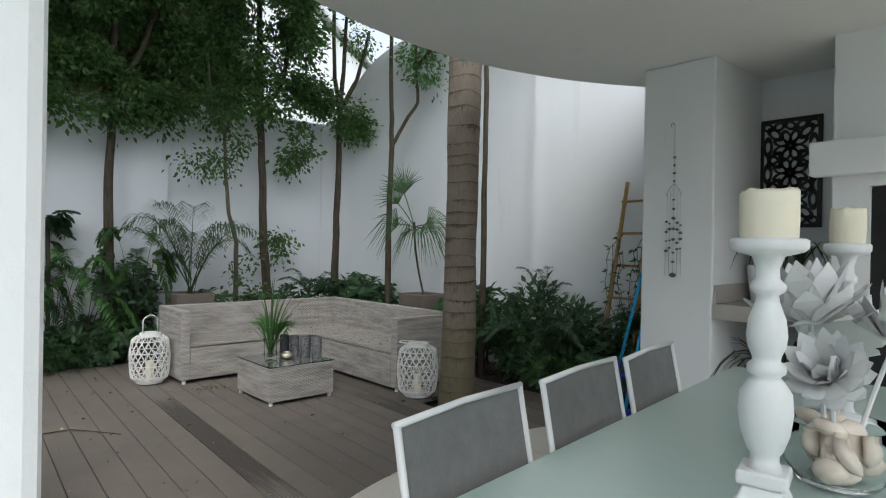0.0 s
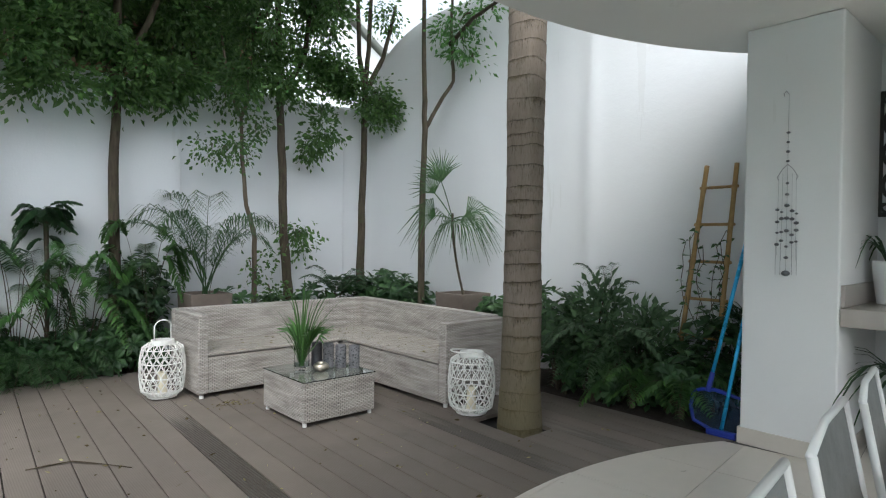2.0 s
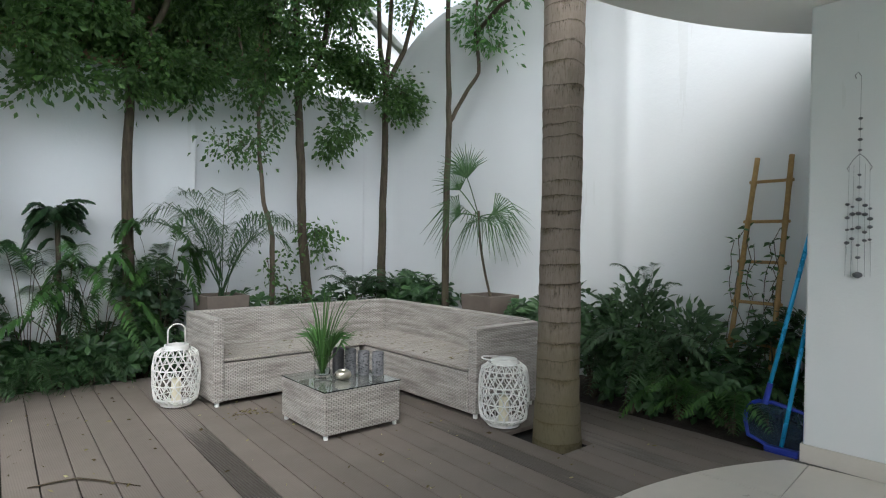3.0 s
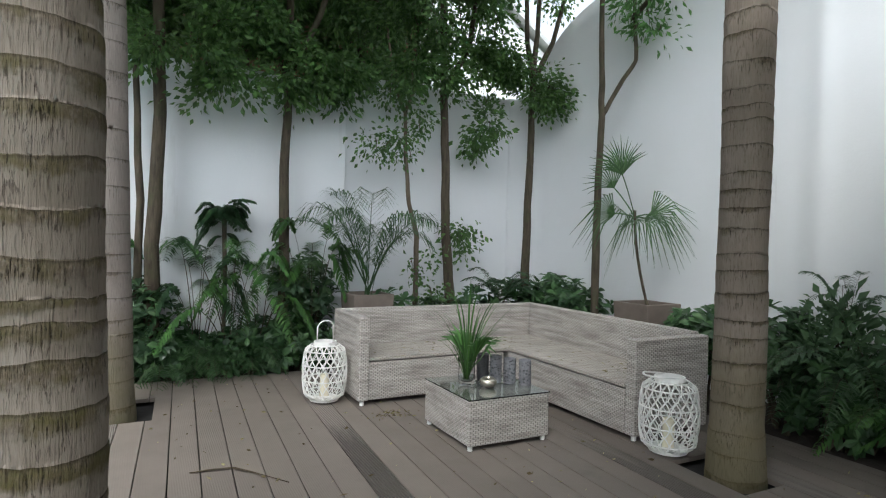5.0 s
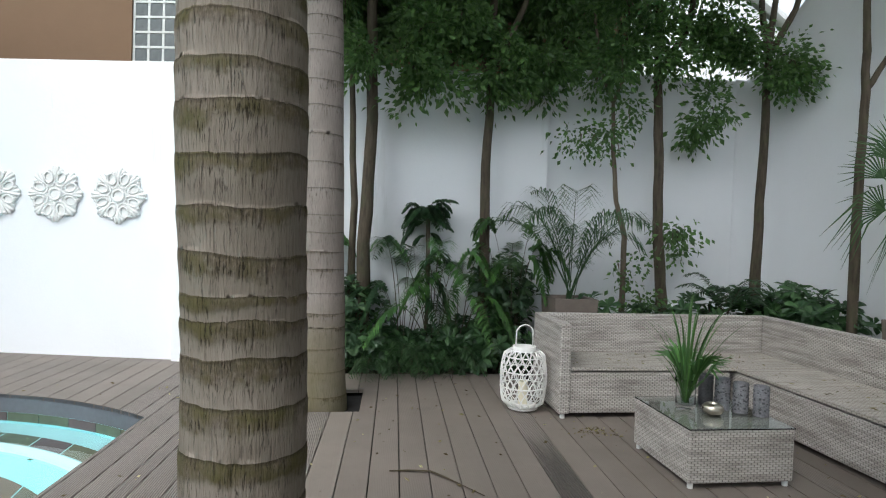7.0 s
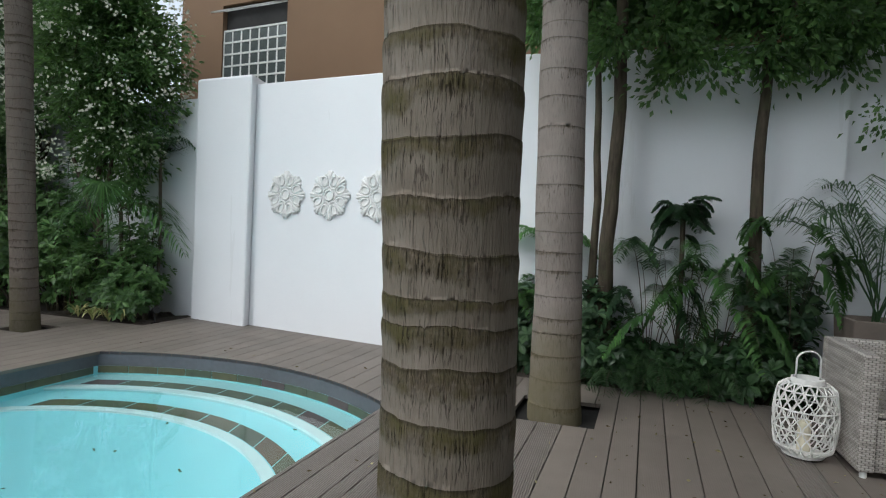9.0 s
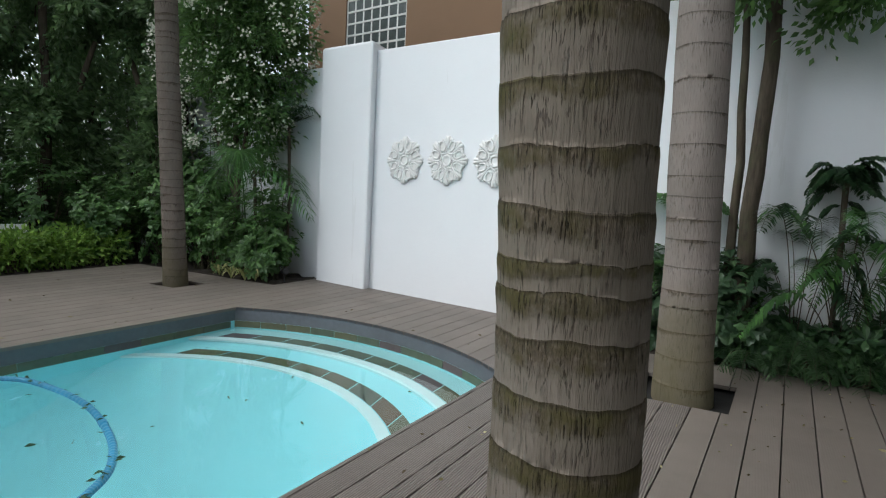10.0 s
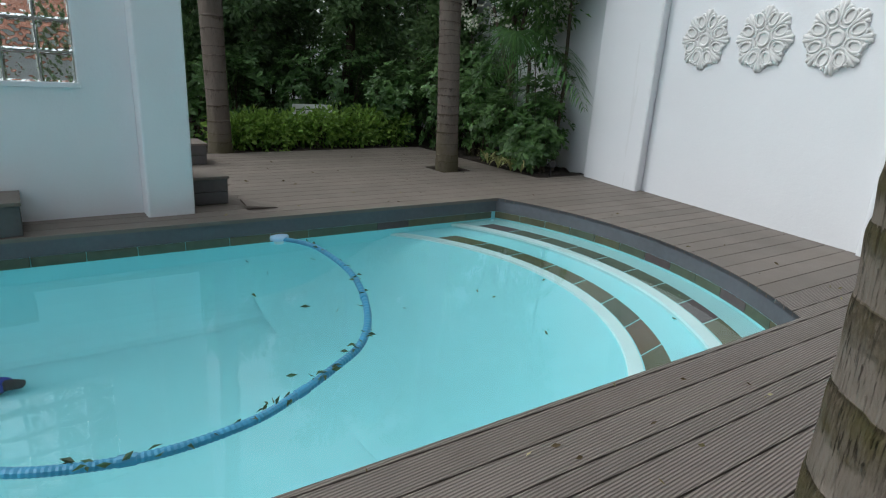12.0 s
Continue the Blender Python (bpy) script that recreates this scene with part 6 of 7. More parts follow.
copy_thing(k0, pose(2.13, 0.715, 0.7505, 0, 0, 40) @ slim)
# shell bowl with white metal flowers
fb = thing("flower_bowl", "clear glass bowl of seashells with white cut-metal protea flowers", "table ornament", (1.86, 0.665, 0.7505))
part("bowl", Geo().lathe([(0.04, 0), (0.09, 0.012), (0.125, 0.06), (0.125, 0.10), (0.118, 0.16), (0.114, 0.16), (0.12, 0.10), (0.12, 0.062), (0.086, 0.018), (0.004, 0.012)], 36), GLASS_THIN, fb, smooth=True)
random.seed(9)
for _ in range(30):
    a, q = rnd(0, 6.283), rnd(0, 0.085)
    p = Vector((q * math.cos(a), q * math.sin(a), rnd(0.045, 0.15)))
    g = Geo().lathe([(0.002, -0.03), (0.018, -0.02), (0.026, 0.0), (0.020, 0.018), (0.004, 0.03)], 12)
    m = Matrix.Translation(p) @ pose(0, 0, 0, rnd(0, 180), rnd(0, 180), 0) @ Matrix.Diagonal((1.25, 0.8, 1.4, 1))
    g.v = [tuple(m @ Vector(q2)) for q2 in g.v]
    part("shell", g, SHELL, fb, smooth=True)
def protea(c, d, s):
    g = Geo()
    d = Vector(d).normalized()
    a1 = d.cross(Vector((0.3, 0.2, 1))).normalized()
    a2 = d.cross(a1)
    for lay, (cnt, tilt, ln) in enumerate(((7, 0.25, 1.0), (9, 0.6, 1.05), (10, 1.05, 0.95), (9, 1.5, 0.8))):
        for k in range(cnt):
            q = 2 * math.pi * (k + 0.5 * lay) / cnt
            o = (a1 * math.cos(q) + a2 * math.sin(q))
            dd = (d * math.cos(tilt) + o * math.sin(tilt)).normalized()
            side = dd.cross(o.cross(d)).normalized()
            w = o.cross(d).normalized() * s * 0.26
            b = Vector(c) + o * s * 0.10
            l = s * ln
            pts = [b - w * 0.35, b + w * 0.35, b + dd * l * 0.45 - w, b + dd * l * 0.45 + w, b + dd * l * 0.8 - w * 0.7, b + dd * l * 0.8 + w * 0.7, b + dd * l + d * s * 0.06]
            n2 = [p + dd.cross(w).normalized() * 0.002 for p in pts]
            g.add(pts + n2, [(0, 1, 3, 2), (2, 3, 5, 4), (4, 5, 6), (9, 10, 8, 7), (11, 12, 10, 9), (13, 12, 11)])
    return g
for c, d, s in (((-0.02, 0.06, 0.40), (0, 0.2, 1), 0.16), ((0.06, -0.10, 0.36), (0.2, -0.5, 1), 0.14), ((0.20, 0.05, 0.34), (0.8, 0.1, 0.9), 0.13), ((-0.08, 0.0, 0.28), (-0.7, 0.1, 0.6), 0.11)):
    part("flower", protea(c, d, s), WHITE, fb, "white cut-metal flower head")
    part("flower_stem", Geo().tube(bezier((c[0] * 0.2, c[1] * 0.2, 0.03), (c[0] * 0.5, c[1] * 0.5, 0.2), c, 8), 0.006, 6), WHITE, fb)

# ---- alcove ----
structure("counter", Geo().box(4.41, 5.325, 1.362, 2.055, 0.845, 0.955), COUNTER, "greige tiled counter in the alcove", "counter", 0.004)
structure("trim_splashback", Geo().box(5.30, 5.328, 1.362, 2.055, 0.957, 1.09), COUNTER, "greige tile upstand behind the counter", "splashback", 0.003)
structure("trim_splashback_2", Geo().box(4.43, 5.298, 2.036, 2.058, 0.957, 1.09), COUNTER, "greige tile upstand beside the counter", "splashback", 0.003)
art = thing("wall_panel", "black carved pierced wooden wall panel with a floral pattern", "wall panel", (5.325, 1.62, 1.535))
AW, AH = 0.45, 0.875
for nm, bxx in (("frame_side", (-0.025, -0.002, 0, 0.03, 0, AH)), ("frame_side", (-0.025, -0.002, AW - 0.03, AW, 0, AH)), ("frame_rail", (-0.0245, -0.0025, 0.03, AW - 0.03, 0, 0.03)), ("frame_rail", (-0.0245, -0.0025, 0.03, AW - 0.03, AH - 0.03, AH))):
    part(nm, Geo().box(*bxx), BLACK, art, bevel=0.003)
g = Geo()
def flat_ring(cy, cz, a, b, rot, w, n=22):
    v, f = [], []
    for k in range(n):
        q = 2 * math.pi * k / n
        for s in (1, 1 - w):
            y, z = a * s * math.cos(q), b * s * math.sin(q)
            for x in (-0.018, -0.004):
                v.append((x, cy + y * math.cos(rot) - z * math.sin(rot), cz + y * math.sin(rot) + z * math.cos(rot)))
    for k in range(n):
        a0, b0 = k * 4, ((k + 1) % n) * 4
        f += [(a0, a0 + 2, b0 + 2, b0), (a0 + 1, b0 + 1, b0 + 3, a0 + 3), (a0, b0, b0 + 1, a0 + 1), (a0 + 2, a0 + 3, b0 + 3, b0 + 2)]
    g.add(v, f)
cy = AW / 2
for cz in (AH * 0.25, AH * 0.5, AH * 0.75):
    for k in range(8):
        a = k * math.pi / 4 + math.pi / 8
        flat_ring(cy + 0.075 * math.cos(a), cz + 0.075 * math.sin(a), 0.062, 0.034, a, 0.45)
    flat_ring(cy, cz, 0.035, 0.035, 0, 0.8)
    for k in range(4):
        a = k * math.pi / 2 + math.pi / 4
        flat_ring(cy + 0.16 * math.cos(a), cz + 0.14 * math.sin(a), 0.075, 0.040, a, 0.5)
    for sy in (-1, 1):
        flat_ring(cy + sy * 0.165, cz, 0.035, 0.085, 0, 0.5)
for cz in (0.06, AH - 0.06):
    for k in range(5):
        flat_ring(0.06 + k * 0.083, cz, 0.05, 0.035, (-1) ** k * 0.5, 0.5)
part("fretwork", g, BLACK, art)
def pot_plant(at, h, r, n, ln, label, wid=0.02):
    t = thing("potted_plant", label, "potted plant", at, 0, "plants in white pots")
    part("pot", Geo().lathe([(r * 0.62, 0), (r * 0.66, 0.01), (r * 0.95, h * 0.7), (r, h * 0.92), (r * 0.97, h), (r * 0.86, h), (r * 0.8, h - 0.05), (0.004, h - 0.05)], 28), WHITE, t, "tall tapered white pot", smooth=True)
    g = Geo()
    for _ in range(n):
        a, l = rnd(0, 6.283), ln * rnd(0.7, 1.15)
        hh = Vector((math.cos(a), math.sin(a), 0))
        strip(g, bezier((0, 0, h - 0.03), hh * l * 0.45 + Vector((0, 0, h + l * 1.15)), hh * l + Vector((0, 0, h - l * rnd(-0.1, 0.35))), 8), wid)
    part("leaves", g, LEAF_DARKFERN, t)
    return t
random.seed(31)
pot_plant((4.95, 1.93, 0.956), 0.28, 0.085, 28, 0.30, "strappy dark-leaved plant in a tall white pot on the counter")
pot_plant((4.98, 1.66, 0.956), 0.28, 0.085, 28, 0.30, "strappy dark-leaved plant in a tall white pot on the counter")
pot_plant((4.78, 1.72, 0.0), 0.30, 0.12, 46, 0.62, "strappy dark-leaved plant in a white pot under the counter", 0.034)
# hanging chime
ch = thing("wind_chime", "hanging wind chime of grey pebbles and wire", "wind chime", (4.395, 2.35, 1.12))
part("hook", Geo().tube([(0, 0, 1.16), (0, 0.015, 1.185), (0, 0.03, 1.17), (0, 0.025, 1.15)], 0.003, 6), WIRE, ch)
part("cord", Geo().tube([(0, 0, 0.02), (0, 0, 1.16)], 0.0012, 5), WIRE, ch)
for sg in (-1, 1):
    part("branch_wire", Geo().tube([(0, 0, 0.72), (0, sg * 0.03, 0.69), (0, sg * 0.06, 0.64), (0, sg * 0.05, 0.62)], 0.0025, 5), WIRE, ch)
random.seed(4)
def pebble(p, r):
    g = Geo().lathe([(r * 0.2, -r * 0.7), (r * 0.8, -r * 0.4), (r, 0), (r * 0.8, r * 0.4), (r * 0.2, r * 0.7)], 10, p)
    part("pebble", g, METAL, ch, smooth=True)
for z in (0.92, 0.86, 0.80, 0.74, 0.60, 0.53, 0.46, 0.38, 0.30, 0.20, 0.13):
    pebble((0, 0, z), rnd(0.010, 0.017))
pebble((0, 0, 0.03), 0.026)
for y in (-0.055, -0.03, 0.03, 0.055):
    part("string", Geo().tube([(0, y, 0.10 + rnd(0, .05)), (0, y * 0.9, 0.66)], 0.001, 4), WIRE, ch)
    for z in (0.42, 0.36, 0.29, 0.22):
        pebble((0, y, z + rnd(-0.02, 0.02)), rnd(0.009, 0.016))
    part("wire_tail", Geo().tube([(0, y * 1.1, 0.02), (0, y * 1.1, 0.22)], 0.0016, 5), WIRE, ch)

# ---- bamboo ladder, pool tools ----
ld = thing("bamboo_ladder", "golden bamboo ladder with a climbing vine leaning on the wall", "ladder", (4.98, 3.05, 0))
def lad_pt(s, k):
    a = (Vector((0.02, 0.33, 0.0)), Vector((0.28, 0.19, 1.99))) if k == 0 else (Vector((0.02, 0.0, 0.0)), Vector((0.26, -0.06, 1.99)))
    return a[0].lerp(a[1], s)
for k in range(2):
    pts = [lad_pt(i / 40, k) for i in range(41)]
    part("rail", Geo().tube(pts, [0.0195 + (0.004 if i % 6 == 0 else 0) for i in range(41)], 10), BAMBOO, ld, smooth=True)
for i in range(6):
    s = 0.13 + i * 0.155
    a, b = lad_pt(s, 0), lad_pt(s, 1)
    part("rung", Geo().tube([a + (a - b) * 0.12, b - (a - b) * 0.12], 0.0125, 8), BAMBOO, ld)
random.seed(17)
gv, gl = Geo(), Geo()
for k in range(7):
    pts = [Vector((-0.02, rnd(0.0, 0.3), 0.05))]
    for i in range(12):
        p = pts[-1] + Vector((0.014, rnd(-0.05, 0.05), rnd(0.08, 0.14)))
        p.x = min(0.27, 0.02 + p.z * 0.12) + rnd(-0.03, 0.02)
        p.y = min(max(p.y, -0.05), 0.32)
        pts.append(p)
        if i > 1:
            for _ in range(2):
                add_leaf(gl, p, Vector((rnd(-1, 0.2), rnd(-1, 1), rnd(-0.6, 0.6))), rnd(0.04, 0.075))
    gv.tube(pts, 0.003, 5)
part("vine", gv, BARK, ld)
part("vine_leaves", gl, LEAF_SHRUB, ld)
nt_ = thing("pool_net", "blue pool leaf net on a shiny pole leaning by the column", "pool net", (4.47, 2.82, 0))
a, b = Vector((0.04, 0.02, 0.42)), Vector((0.18, -0.165, 1.48))
part("pole", Geo().tube([a, b], 0.014, 12), BLUE_ALU, nt_, smooth=True)
part("pole_tip", Geo().tube([b, b + (b - a).normalized() * 0.03], 0.017, 12), WHITE, nt_)
part("pole_tip", Geo().tube([b + (b - a).normalized() * 0.031, b + (b - a).normalized() * 0.20], 0.010, 12), plain("teal_pole_tip", (0.10, 0.45, 0.45), 0.4), nt_)
part("socket", Geo().tube([a + (a - b).normalized() * 0.14, a], [0.02, 0.017], 10), BLUE, nt_)
def npt(y, z):
    return Vector((0.01 + 0.06 * z, y, z))
rim = [npt(y, z) for y, z in ((-0.19, 0.02), (0.0, 0.015), (0.14, 0.06), (0.165, 0.16), (0.15, 0.26), (0.09, 0.29), (0.0, 0.30), (-0.10, 0.285), (-0.19, 0.27), (-0.195, 0.14))]
part("rim", Geo().tube(rim, 0.014, 8, True), BLUE, nt_, smooth=True)
NETM = Mat("dark_net_mesh", (0.02, 0.05, 0.09), 0.7)
_tr = NETM.node("ShaderNodeBsdfTransparent")
_mx = NETM.node("ShaderNodeMixShader", Fac=0.35)
NETM.t.links.new(NETM.b.outputs[0], _mx.inputs[1]); NETM.t.links.new(_tr.outputs[0], _mx.inputs[2]); NETM.t.links.new(_mx.outputs[0], NETM.out.inputs[0])
part("mesh", Geo().add([p + Vector((0.004, 0, 0)) for p in rim], [tuple(range(10))]), NETM.m, nt_, "fine dark mesh")
br = thing("pool_brush", "blue pool brush on a blue pole leaning by the column", "pool brush", (4.43, 2.72, 0))
a, b = Vector((0.0, 0.02, 0.05)), Vector((0.12, -0.085, 0.92))
part("pole", Geo().tube([a, b], 0.0135, 12), BLUE_ALU, br, smooth=True)
part("head", Geo().box(-0.02, 0.02, -0.08, 0.12, 0.012, 0.045), BLUE, br, bevel=0.006)
part("bristles", Geo().box(-0.014, 0.014, -0.075, 0.115, 0.001, 0.012), BLUE, br)

# ---- pool gear ----
WZ = -0.185
hs = thing("pool_hose", "ribbed blue floating pool cleaner hose with caught leaves", "hose", (-4.0, 4.2, WZ))
ctrl = [(-3.93, 4.27), (-3.63, 4.42), (-3.0, 4.40), (-2.42, 4.21), (-2.05, 3.98), (-1.87, 3.73), (-1.73, 3.48), (-1.65, 3.28), (-1.62, 2.99), (-1.67, 2.72), (-1.80, 2.45), (-2.1, 2.1), (-2.7, 1.9)]
pts = []
for i in range(len(ctrl) - 1):
    p0, p1, p2, p3 = (Vector((*ctrl[min(max(k, 0), len(ctrl) - 1)], 0)) for k in (i - 1, i, i + 1, i + 2))
    for j in range(26):
        t_ = j / 26
        pts.append(0.5 * ((2 * p1) + (p2 - p0) * t_ + (2 * p0 - 5 * p1 + 4 * p2 - p3) * t_ ** 2 + (3 * p1 - p0 - 3 * p2 + p3) * t_ ** 3))
org = Vector((-4.0, 4.2, 0))
part("tube", Geo().tube([p - org + Vector((0, 0, 0.004)) for p in pts], [0.020 + 0.0028 * (i % 2) for i in range(len(pts))], 10), HOSE, hs, smooth=False)
for k in (70, 150, 222, 262):
    d = (pts[k + 2] - pts[k]).normalized()
    part("cuff", Geo().tube([pts[k] - org - d * 0.03 + Vector((0, 0, 0.004)), pts[k] - org + d * 0.03 + Vector((0, 0, 0.004))], 0.025, 12), HOSE, hs)
random.seed(8)
gl = Geo()
for _ in range(60):
    k = random.randrange(20, 240)
    add_leaf(gl, pts[k] - org + Vector((rnd(-.03, .03), rnd(-.03, .03), 0.022)), Vector((rnd(-1, 1), rnd(-1, 1), rnd(-0.05, 0.2))), rnd(0.03, 0.06))
part("caught_leaves", gl, LEAF_DEEP, hs, "wet green leaves")
sk = thing("weir_float", "round pale blue pool float valve", "pool float", (-3.97, 4.26, WZ))
part("cap", Geo().lathe([(0.05, -0.03), (0.075, -0.01), (0.078, 0.02), (0.065, 0.035), (0.02, 0.042)], 24), PALEBLUE, sk, smooth=True)
part("neck", Geo().lathe([(0.035, -0.12), (0.045, -0.03)], 16), WHITE, sk)
cl = thing("pool_cleaner", "small dark blue pool cleaner lying on the pool floor", "pool cleaner", (-3.297, 2.412, -1.195), 60)
part("body", Geo().box(-0.17, 0.06, -0.06, 0.06, 0.03, 0.11), BLUE, cl, bevel=0.03, smooth=True)
part("nozzle", Geo().tube([(0.05, 0, 0.07), (0.10, 0, 0.09), (0.13, 0, 0.095)], [0.045, 0.04, 0.034], 14), SOOT, cl, smooth=True)
part("foot_disc", Geo().lathe([(0.10, 0.0), (0.10, 0.012), (0.05, 0.035)], 24, (-0.06, 0, 0)), SOOT, cl)
gfl = Geo()
for _ in range(16):
    x, y = rnd(-3.6, -1.4), rnd(3.0, 6.2)
    if in_pool(x, y):
        add_leaf(gfl, Vector((x, y, WZ + 0.004)), Vector((rnd(-1, 1), rnd(-1, 1), 0)), rnd(0.03, 0.06), 0.4, 0.0)
solid("floating_leaves", gfl, LEAF_DEEP, "small green leaves floating on the pool water", "leaves", kind="stuff")

# ---- litter on the deck ----
random.seed(41)
gl = Geo()
cnt = 0
while cnt < 330:
    x, y = rnd(-6.5, 4.3), rnd(2.8, 7.2)
    if x < -1 and random.random() < 0.5:
        continue
    if on_deck(x, y):
        add_leaf(gl, Vector((x, y, 0.004)), Vector((rnd(-1, 1), rnd(-1, 1), rnd(0, 0.15))), rnd(0.012, 0.045), rnd(0.25, 0.5), -0.1)
        cnt += 1
for _ in range(70):
    add_leaf(gl, Vector((2.16 + random.gauss(0, 0.07), 5.62 + random.gauss(0, 0.06), 0.004)), Vector((rnd(-1, 1), rnd(-1, 1), rnd(0, 0.3))), rnd(0.02, 0.04), 0.3)
for _ in range(150):
    x, y = (rnd(2.15, 3.9), rnd(5.85, 6.45)) if random.random() < 0.5 else (rnd(3.45, 4.0), rnd(4.6, 6.4))
    add_leaf(gl, Vector((x, y, 0.375)), Vector((rnd(-1, 1), rnd(-1, 1), rnd(0, 0.1))), rnd(0.012, 0.05), 0.2)
gp = Geo()
cnt = 0
while cnt < 110:
    x, y = rnd(-1.0, 4.3), rnd(2.9, 7.2)
    if on_deck(x, y):
        add_leaf(gp, Vector((x, y, 0.004)), Vector((rnd(-1, 1), rnd(-1, 1), rnd(0, 0.15))), rnd(0.012, 0.032), rnd(0.35, 0.6), -0.1)
        cnt += 1
solid("fallen_petals", gp, LITTER_PALE, "small pale yellow fallen leaves on the deck", "leaves", kind="stuff")
solid("leaf_litter", gl, LITTER, "small dry fallen leaves and twigs", "leaves", kind="stuff")
g = Geo()
strip(g, [(0.76, 5.03, 0.006), (0.86, 5.03, 0.010), (0.98, 5.01, 0.010), (1.05, 4.93, 0.009), (1.13, 4.82, 0.008), (1.22, 4.70, 0.006)], 0.030)
g.tube([(0.76, 5.03, 0.008), (0.98, 5.01, 0.011), (1.05, 4.93, 0.010), (1.22, 4.70, 0.006)], 0.0028, 5)
solid("dry_palm_leaf", g, DRY, "long dry brown palm leaf on the deck", "leaf")


# ---- pieces of floors ----
def stained(name, y0, y1, depth):
    """The deck board with a dark ribbed streak of mould along part of its length."""
    m = Mat(name, (0.2, 0.174, 0.152), 0.6, 0, 0.3)
    xyz = m.node("ShaderNodeSeparateXYZ", Vector=m.coords())
    y = m.math('ADD', xyz.outputs[1], m.math('MULTIPLY', m.math('SUBTRACT', m.noise(3, 5, m.coords(scale=(8, 0.6, 1))), 0.5), 1.6))
    a = m.node("ShaderNodeMapRange", Value=y, From_Min=y0, From_Max=y0 + 0.5)
    b = m.node("ShaderNodeMapRange", Value=y, From_Min=y1, From_Max=y1 - 0.5)
    f = m.math('MULTIPLY', m.math('MULTIPLY', a.outputs[0], b.outputs[0]), depth)
    base = m.mix(m.math('MULTIPLY', m.noise(8, 6, m.coords(scale=(14, 0.5, 1))), 0.4), (0.2, 0.174, 0.152), (0.13, 0.112, 0.098))
    m.put("Base Color", m.mix(f, base, m.ramp(m.noise(30, 4, m.coords(scale=(6, 0.4, 1))), [(0.35, (0.028, 0.024, 0.021)), (0.7, (0.065, 0.056, 0.05))])))
    wv = m.node("ShaderNodeTexWave", Scale=19.0)
    wv.bands_direction = 'X'
    m.t.links.new(m.coords(), wv.inputs["Vector"])
    m.bump(wv.outputs["Fac"], 0.7, 0.006)
    return m.m


STAINED = {7: stained("stained_board", 3.0, 5.6, 0.75), 16: stained("stained_board_b", 2.9, 4.75, 0.55), 20: stained("stained_board_c", 2.8, 3.7, 0.55)}
deck = tagged(thing("deck", "grey-brown composite timber deck, weathered, littered with small leaves", "deck"), kind="structure")
W = 0.163
U0 = 0.486
joints = [U0 + k * W for k in range(-48, 26)]
# the boards along the pool were laid narrower, with a strip let in
joints = [u for u in joints if not -0.90 < u < -0.60] + [-0.88, -0.735, -0.58]
joints.sort()
for u, u1 in zip(joints, joints[1:]):
    us = [u + 0.0036 + (u1 - u - 0.0072) * i / 4 for i in range(5)]
    for a, b, c, d in PITS:
        for e in (a, b):
            if us[0] < e < us[-1]:
                us = sorted(us + [e])
    q = cells(on_deck, shear, us, -1.5, 8.6)
    if q:
        k = round((u - U0) / W)
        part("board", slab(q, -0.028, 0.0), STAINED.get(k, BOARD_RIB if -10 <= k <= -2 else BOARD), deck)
edge = part("edge_board", band([(x - 0.0, y) for x, y in ring], -0.03, -0.0042), FASCIA, deck)
ptile = tagged(thing("floor", "beige porcelain tiles with dark joints", "floor"), kind="structure")
c6, s6 = math.cos(radians(6)), math.sin(radians(6))
def tile_xy(u, v):
    return 4.374 + u * c6 - v * s6, 2.569 + u * s6 + v * c6
T = 0.60
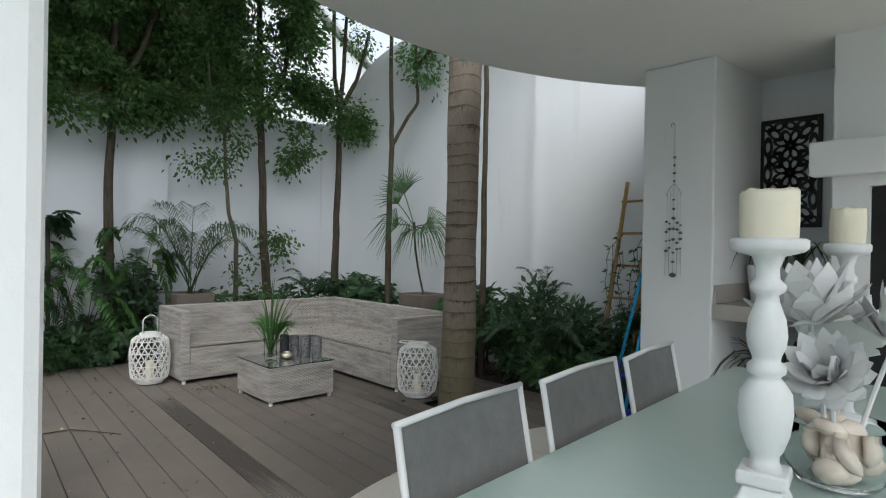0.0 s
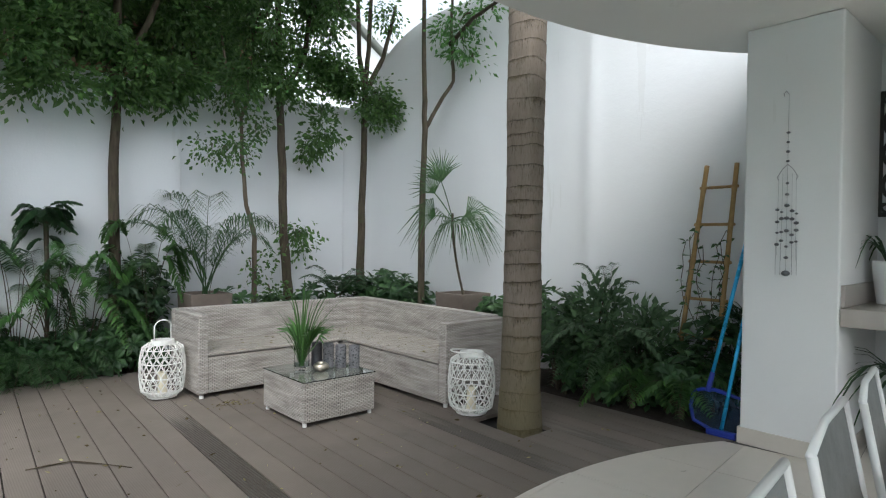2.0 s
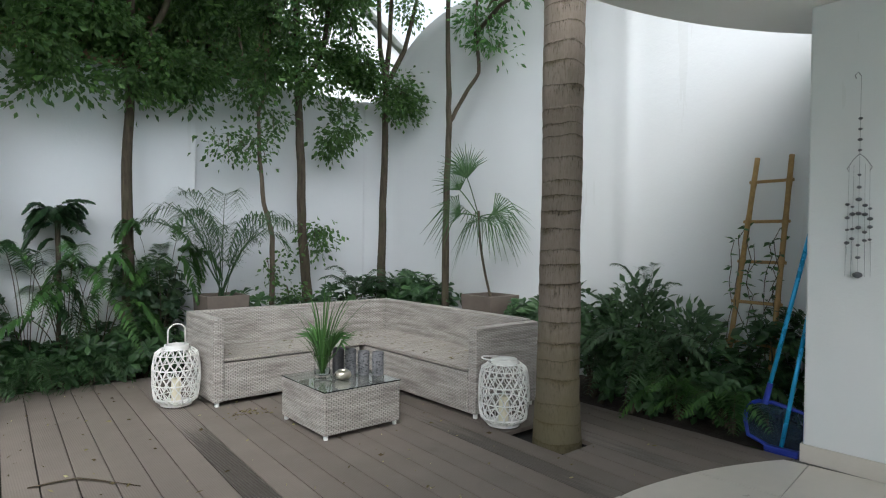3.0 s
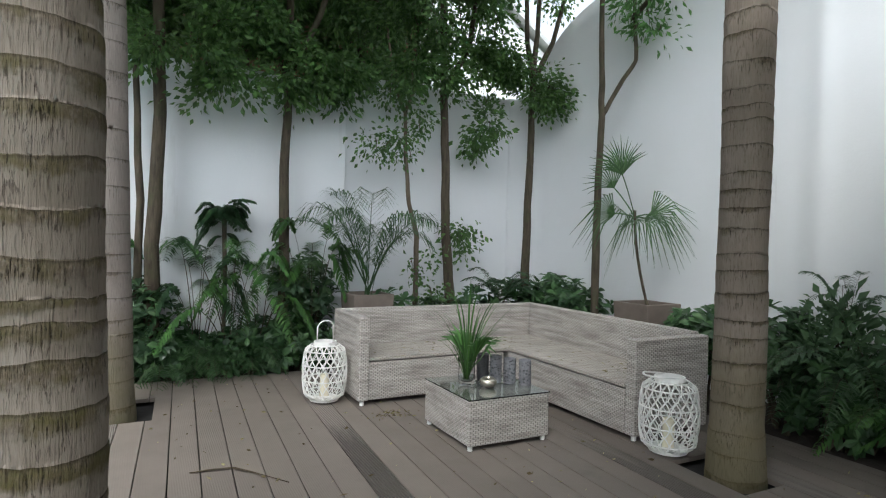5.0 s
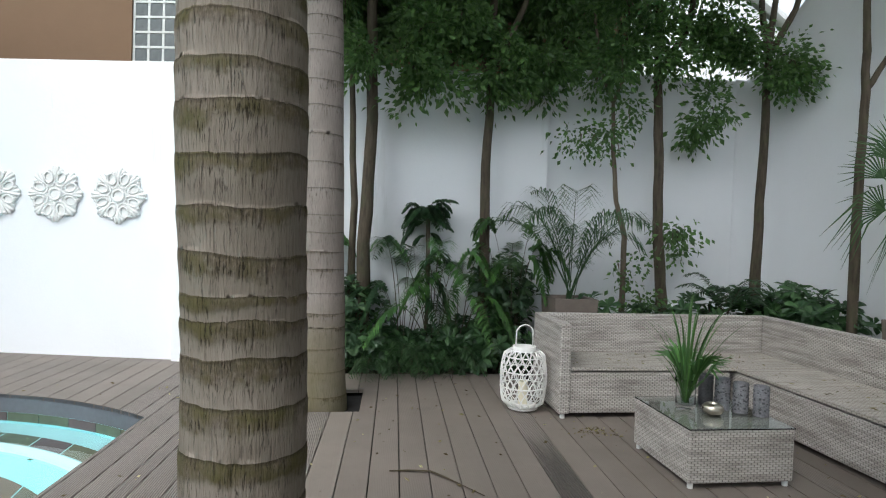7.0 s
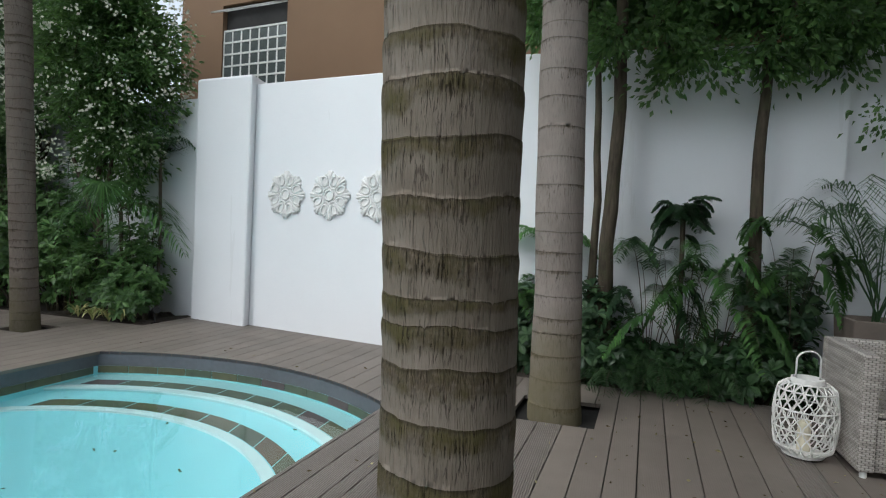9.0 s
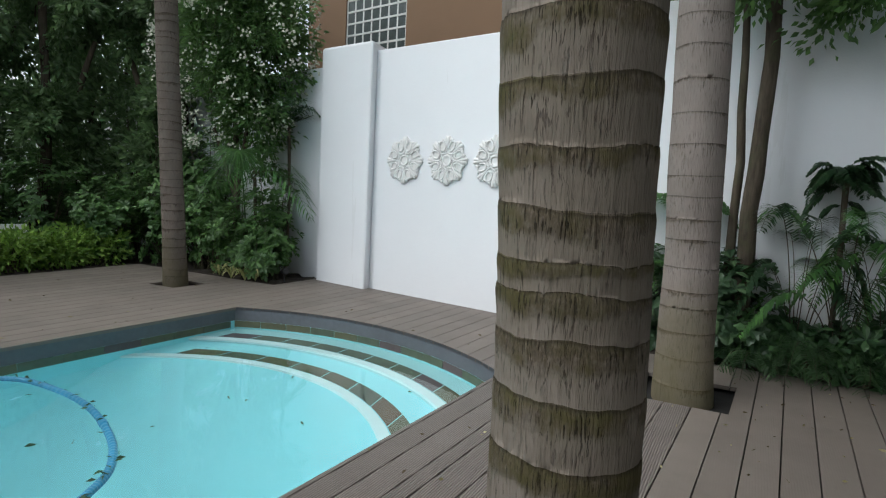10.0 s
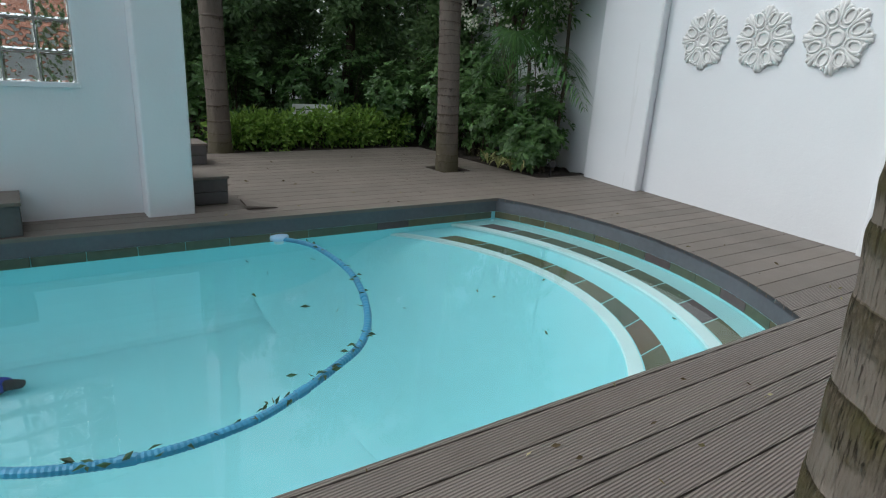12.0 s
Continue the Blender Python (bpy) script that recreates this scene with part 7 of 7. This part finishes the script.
for i in range(-8, 2):
    us = [i * T + 0.002 + (T - 0.004) * k / 6 for k in range(7)]
    for j in range(-10, 2):
        q = cells(on_tile, tile_xy, us, j * T + 0.002, (j + 1) * T - 0.002, 0.0745)
        if q:
            part("tile", slab(q, -0.02, -0.001), TILE, ptile)
gt = Geo().prism([(TC[0] + (TC[2] - 0.01) * math.cos(a), TC[1] + (TC[2] - 0.01) * math.sin(a)) for a in np.linspace(0.0, math.pi, 50)] + [(-0.05, -3), (5.95, -3)], -0.05, -0.006)
structure("floor_bed", gt, GROUT, "grey grout under the patio tiles", "grout")
# slate strips and waterline tiles of the pool
wt = tagged(thing("pool_tiles", "slate tiles in olive, rust and plum along the waterline and steps", "tiles"), kind="structure")
def arc_piece(o0, o1, a, b, z0, z1):
    def pt(o, s):
        c = pool_outline(o, 2)
        a0, a1 = math.atan2(c[0][1] - PC[1], c[0][0] - PC[0]), math.atan2(c[-1][1] - PC[1], c[-1][0] - PC[0])
        an = a0 + (a1 - a0) * s
        return PC[0] + (PC[2] - o) * math.cos(an), PC[1] + (PC[2] - o) * math.sin(an)
    n = 4
    p = [pt(o0, a + (b - a) * k / n) for k in range(n + 1)] + [pt(o1, b - (b - a) * k / n) for k in range(n + 1)]
    return Geo().prism(list(reversed(p)), z0, z1)
rngt = random.Random(5)
for o0, o1, z, s0, cnt in ((0.19, 0.345, -0.296, 0.05, 10), (0.68, 0.835, -0.396, 0.09, 9)):
    w = (1.0 - s0) / cnt
    for k in range(cnt):
        part("slate_tile", arc_piece(o0, o1, s0 + k * w + 0.002, s0 + (k + 1) * w - 0.002, z - 0.006, z), SLATE[rngt.choice((0, 0, 3, 1, 2, 3))], wt)
for k in range(12):
    part("slate_tile", arc_piece(0.002, 0.009, k / 12 + 0.001, (k + 1) / 12 - 0.001, -0.235, -0.135), SLATE[rngt.choice((0, 3, 3, 2, 0))], wt)
for k in range(24):
    y0 = 6.36 - k * 0.31
    (xa, ya), (xb, yb) = shear(POOL_L + 0.002, y0 - 0.306), shear(POOL_L + 0.002, y0)
    part("slate_tile", Geo().prism([(xa, ya), (xa + 0.007, ya), (xb + 0.007, yb), (xb, yb)], -0.235, -0.135), SLATE[rngt.choice((0, 3, 3, 2, 0, 1))], wt)
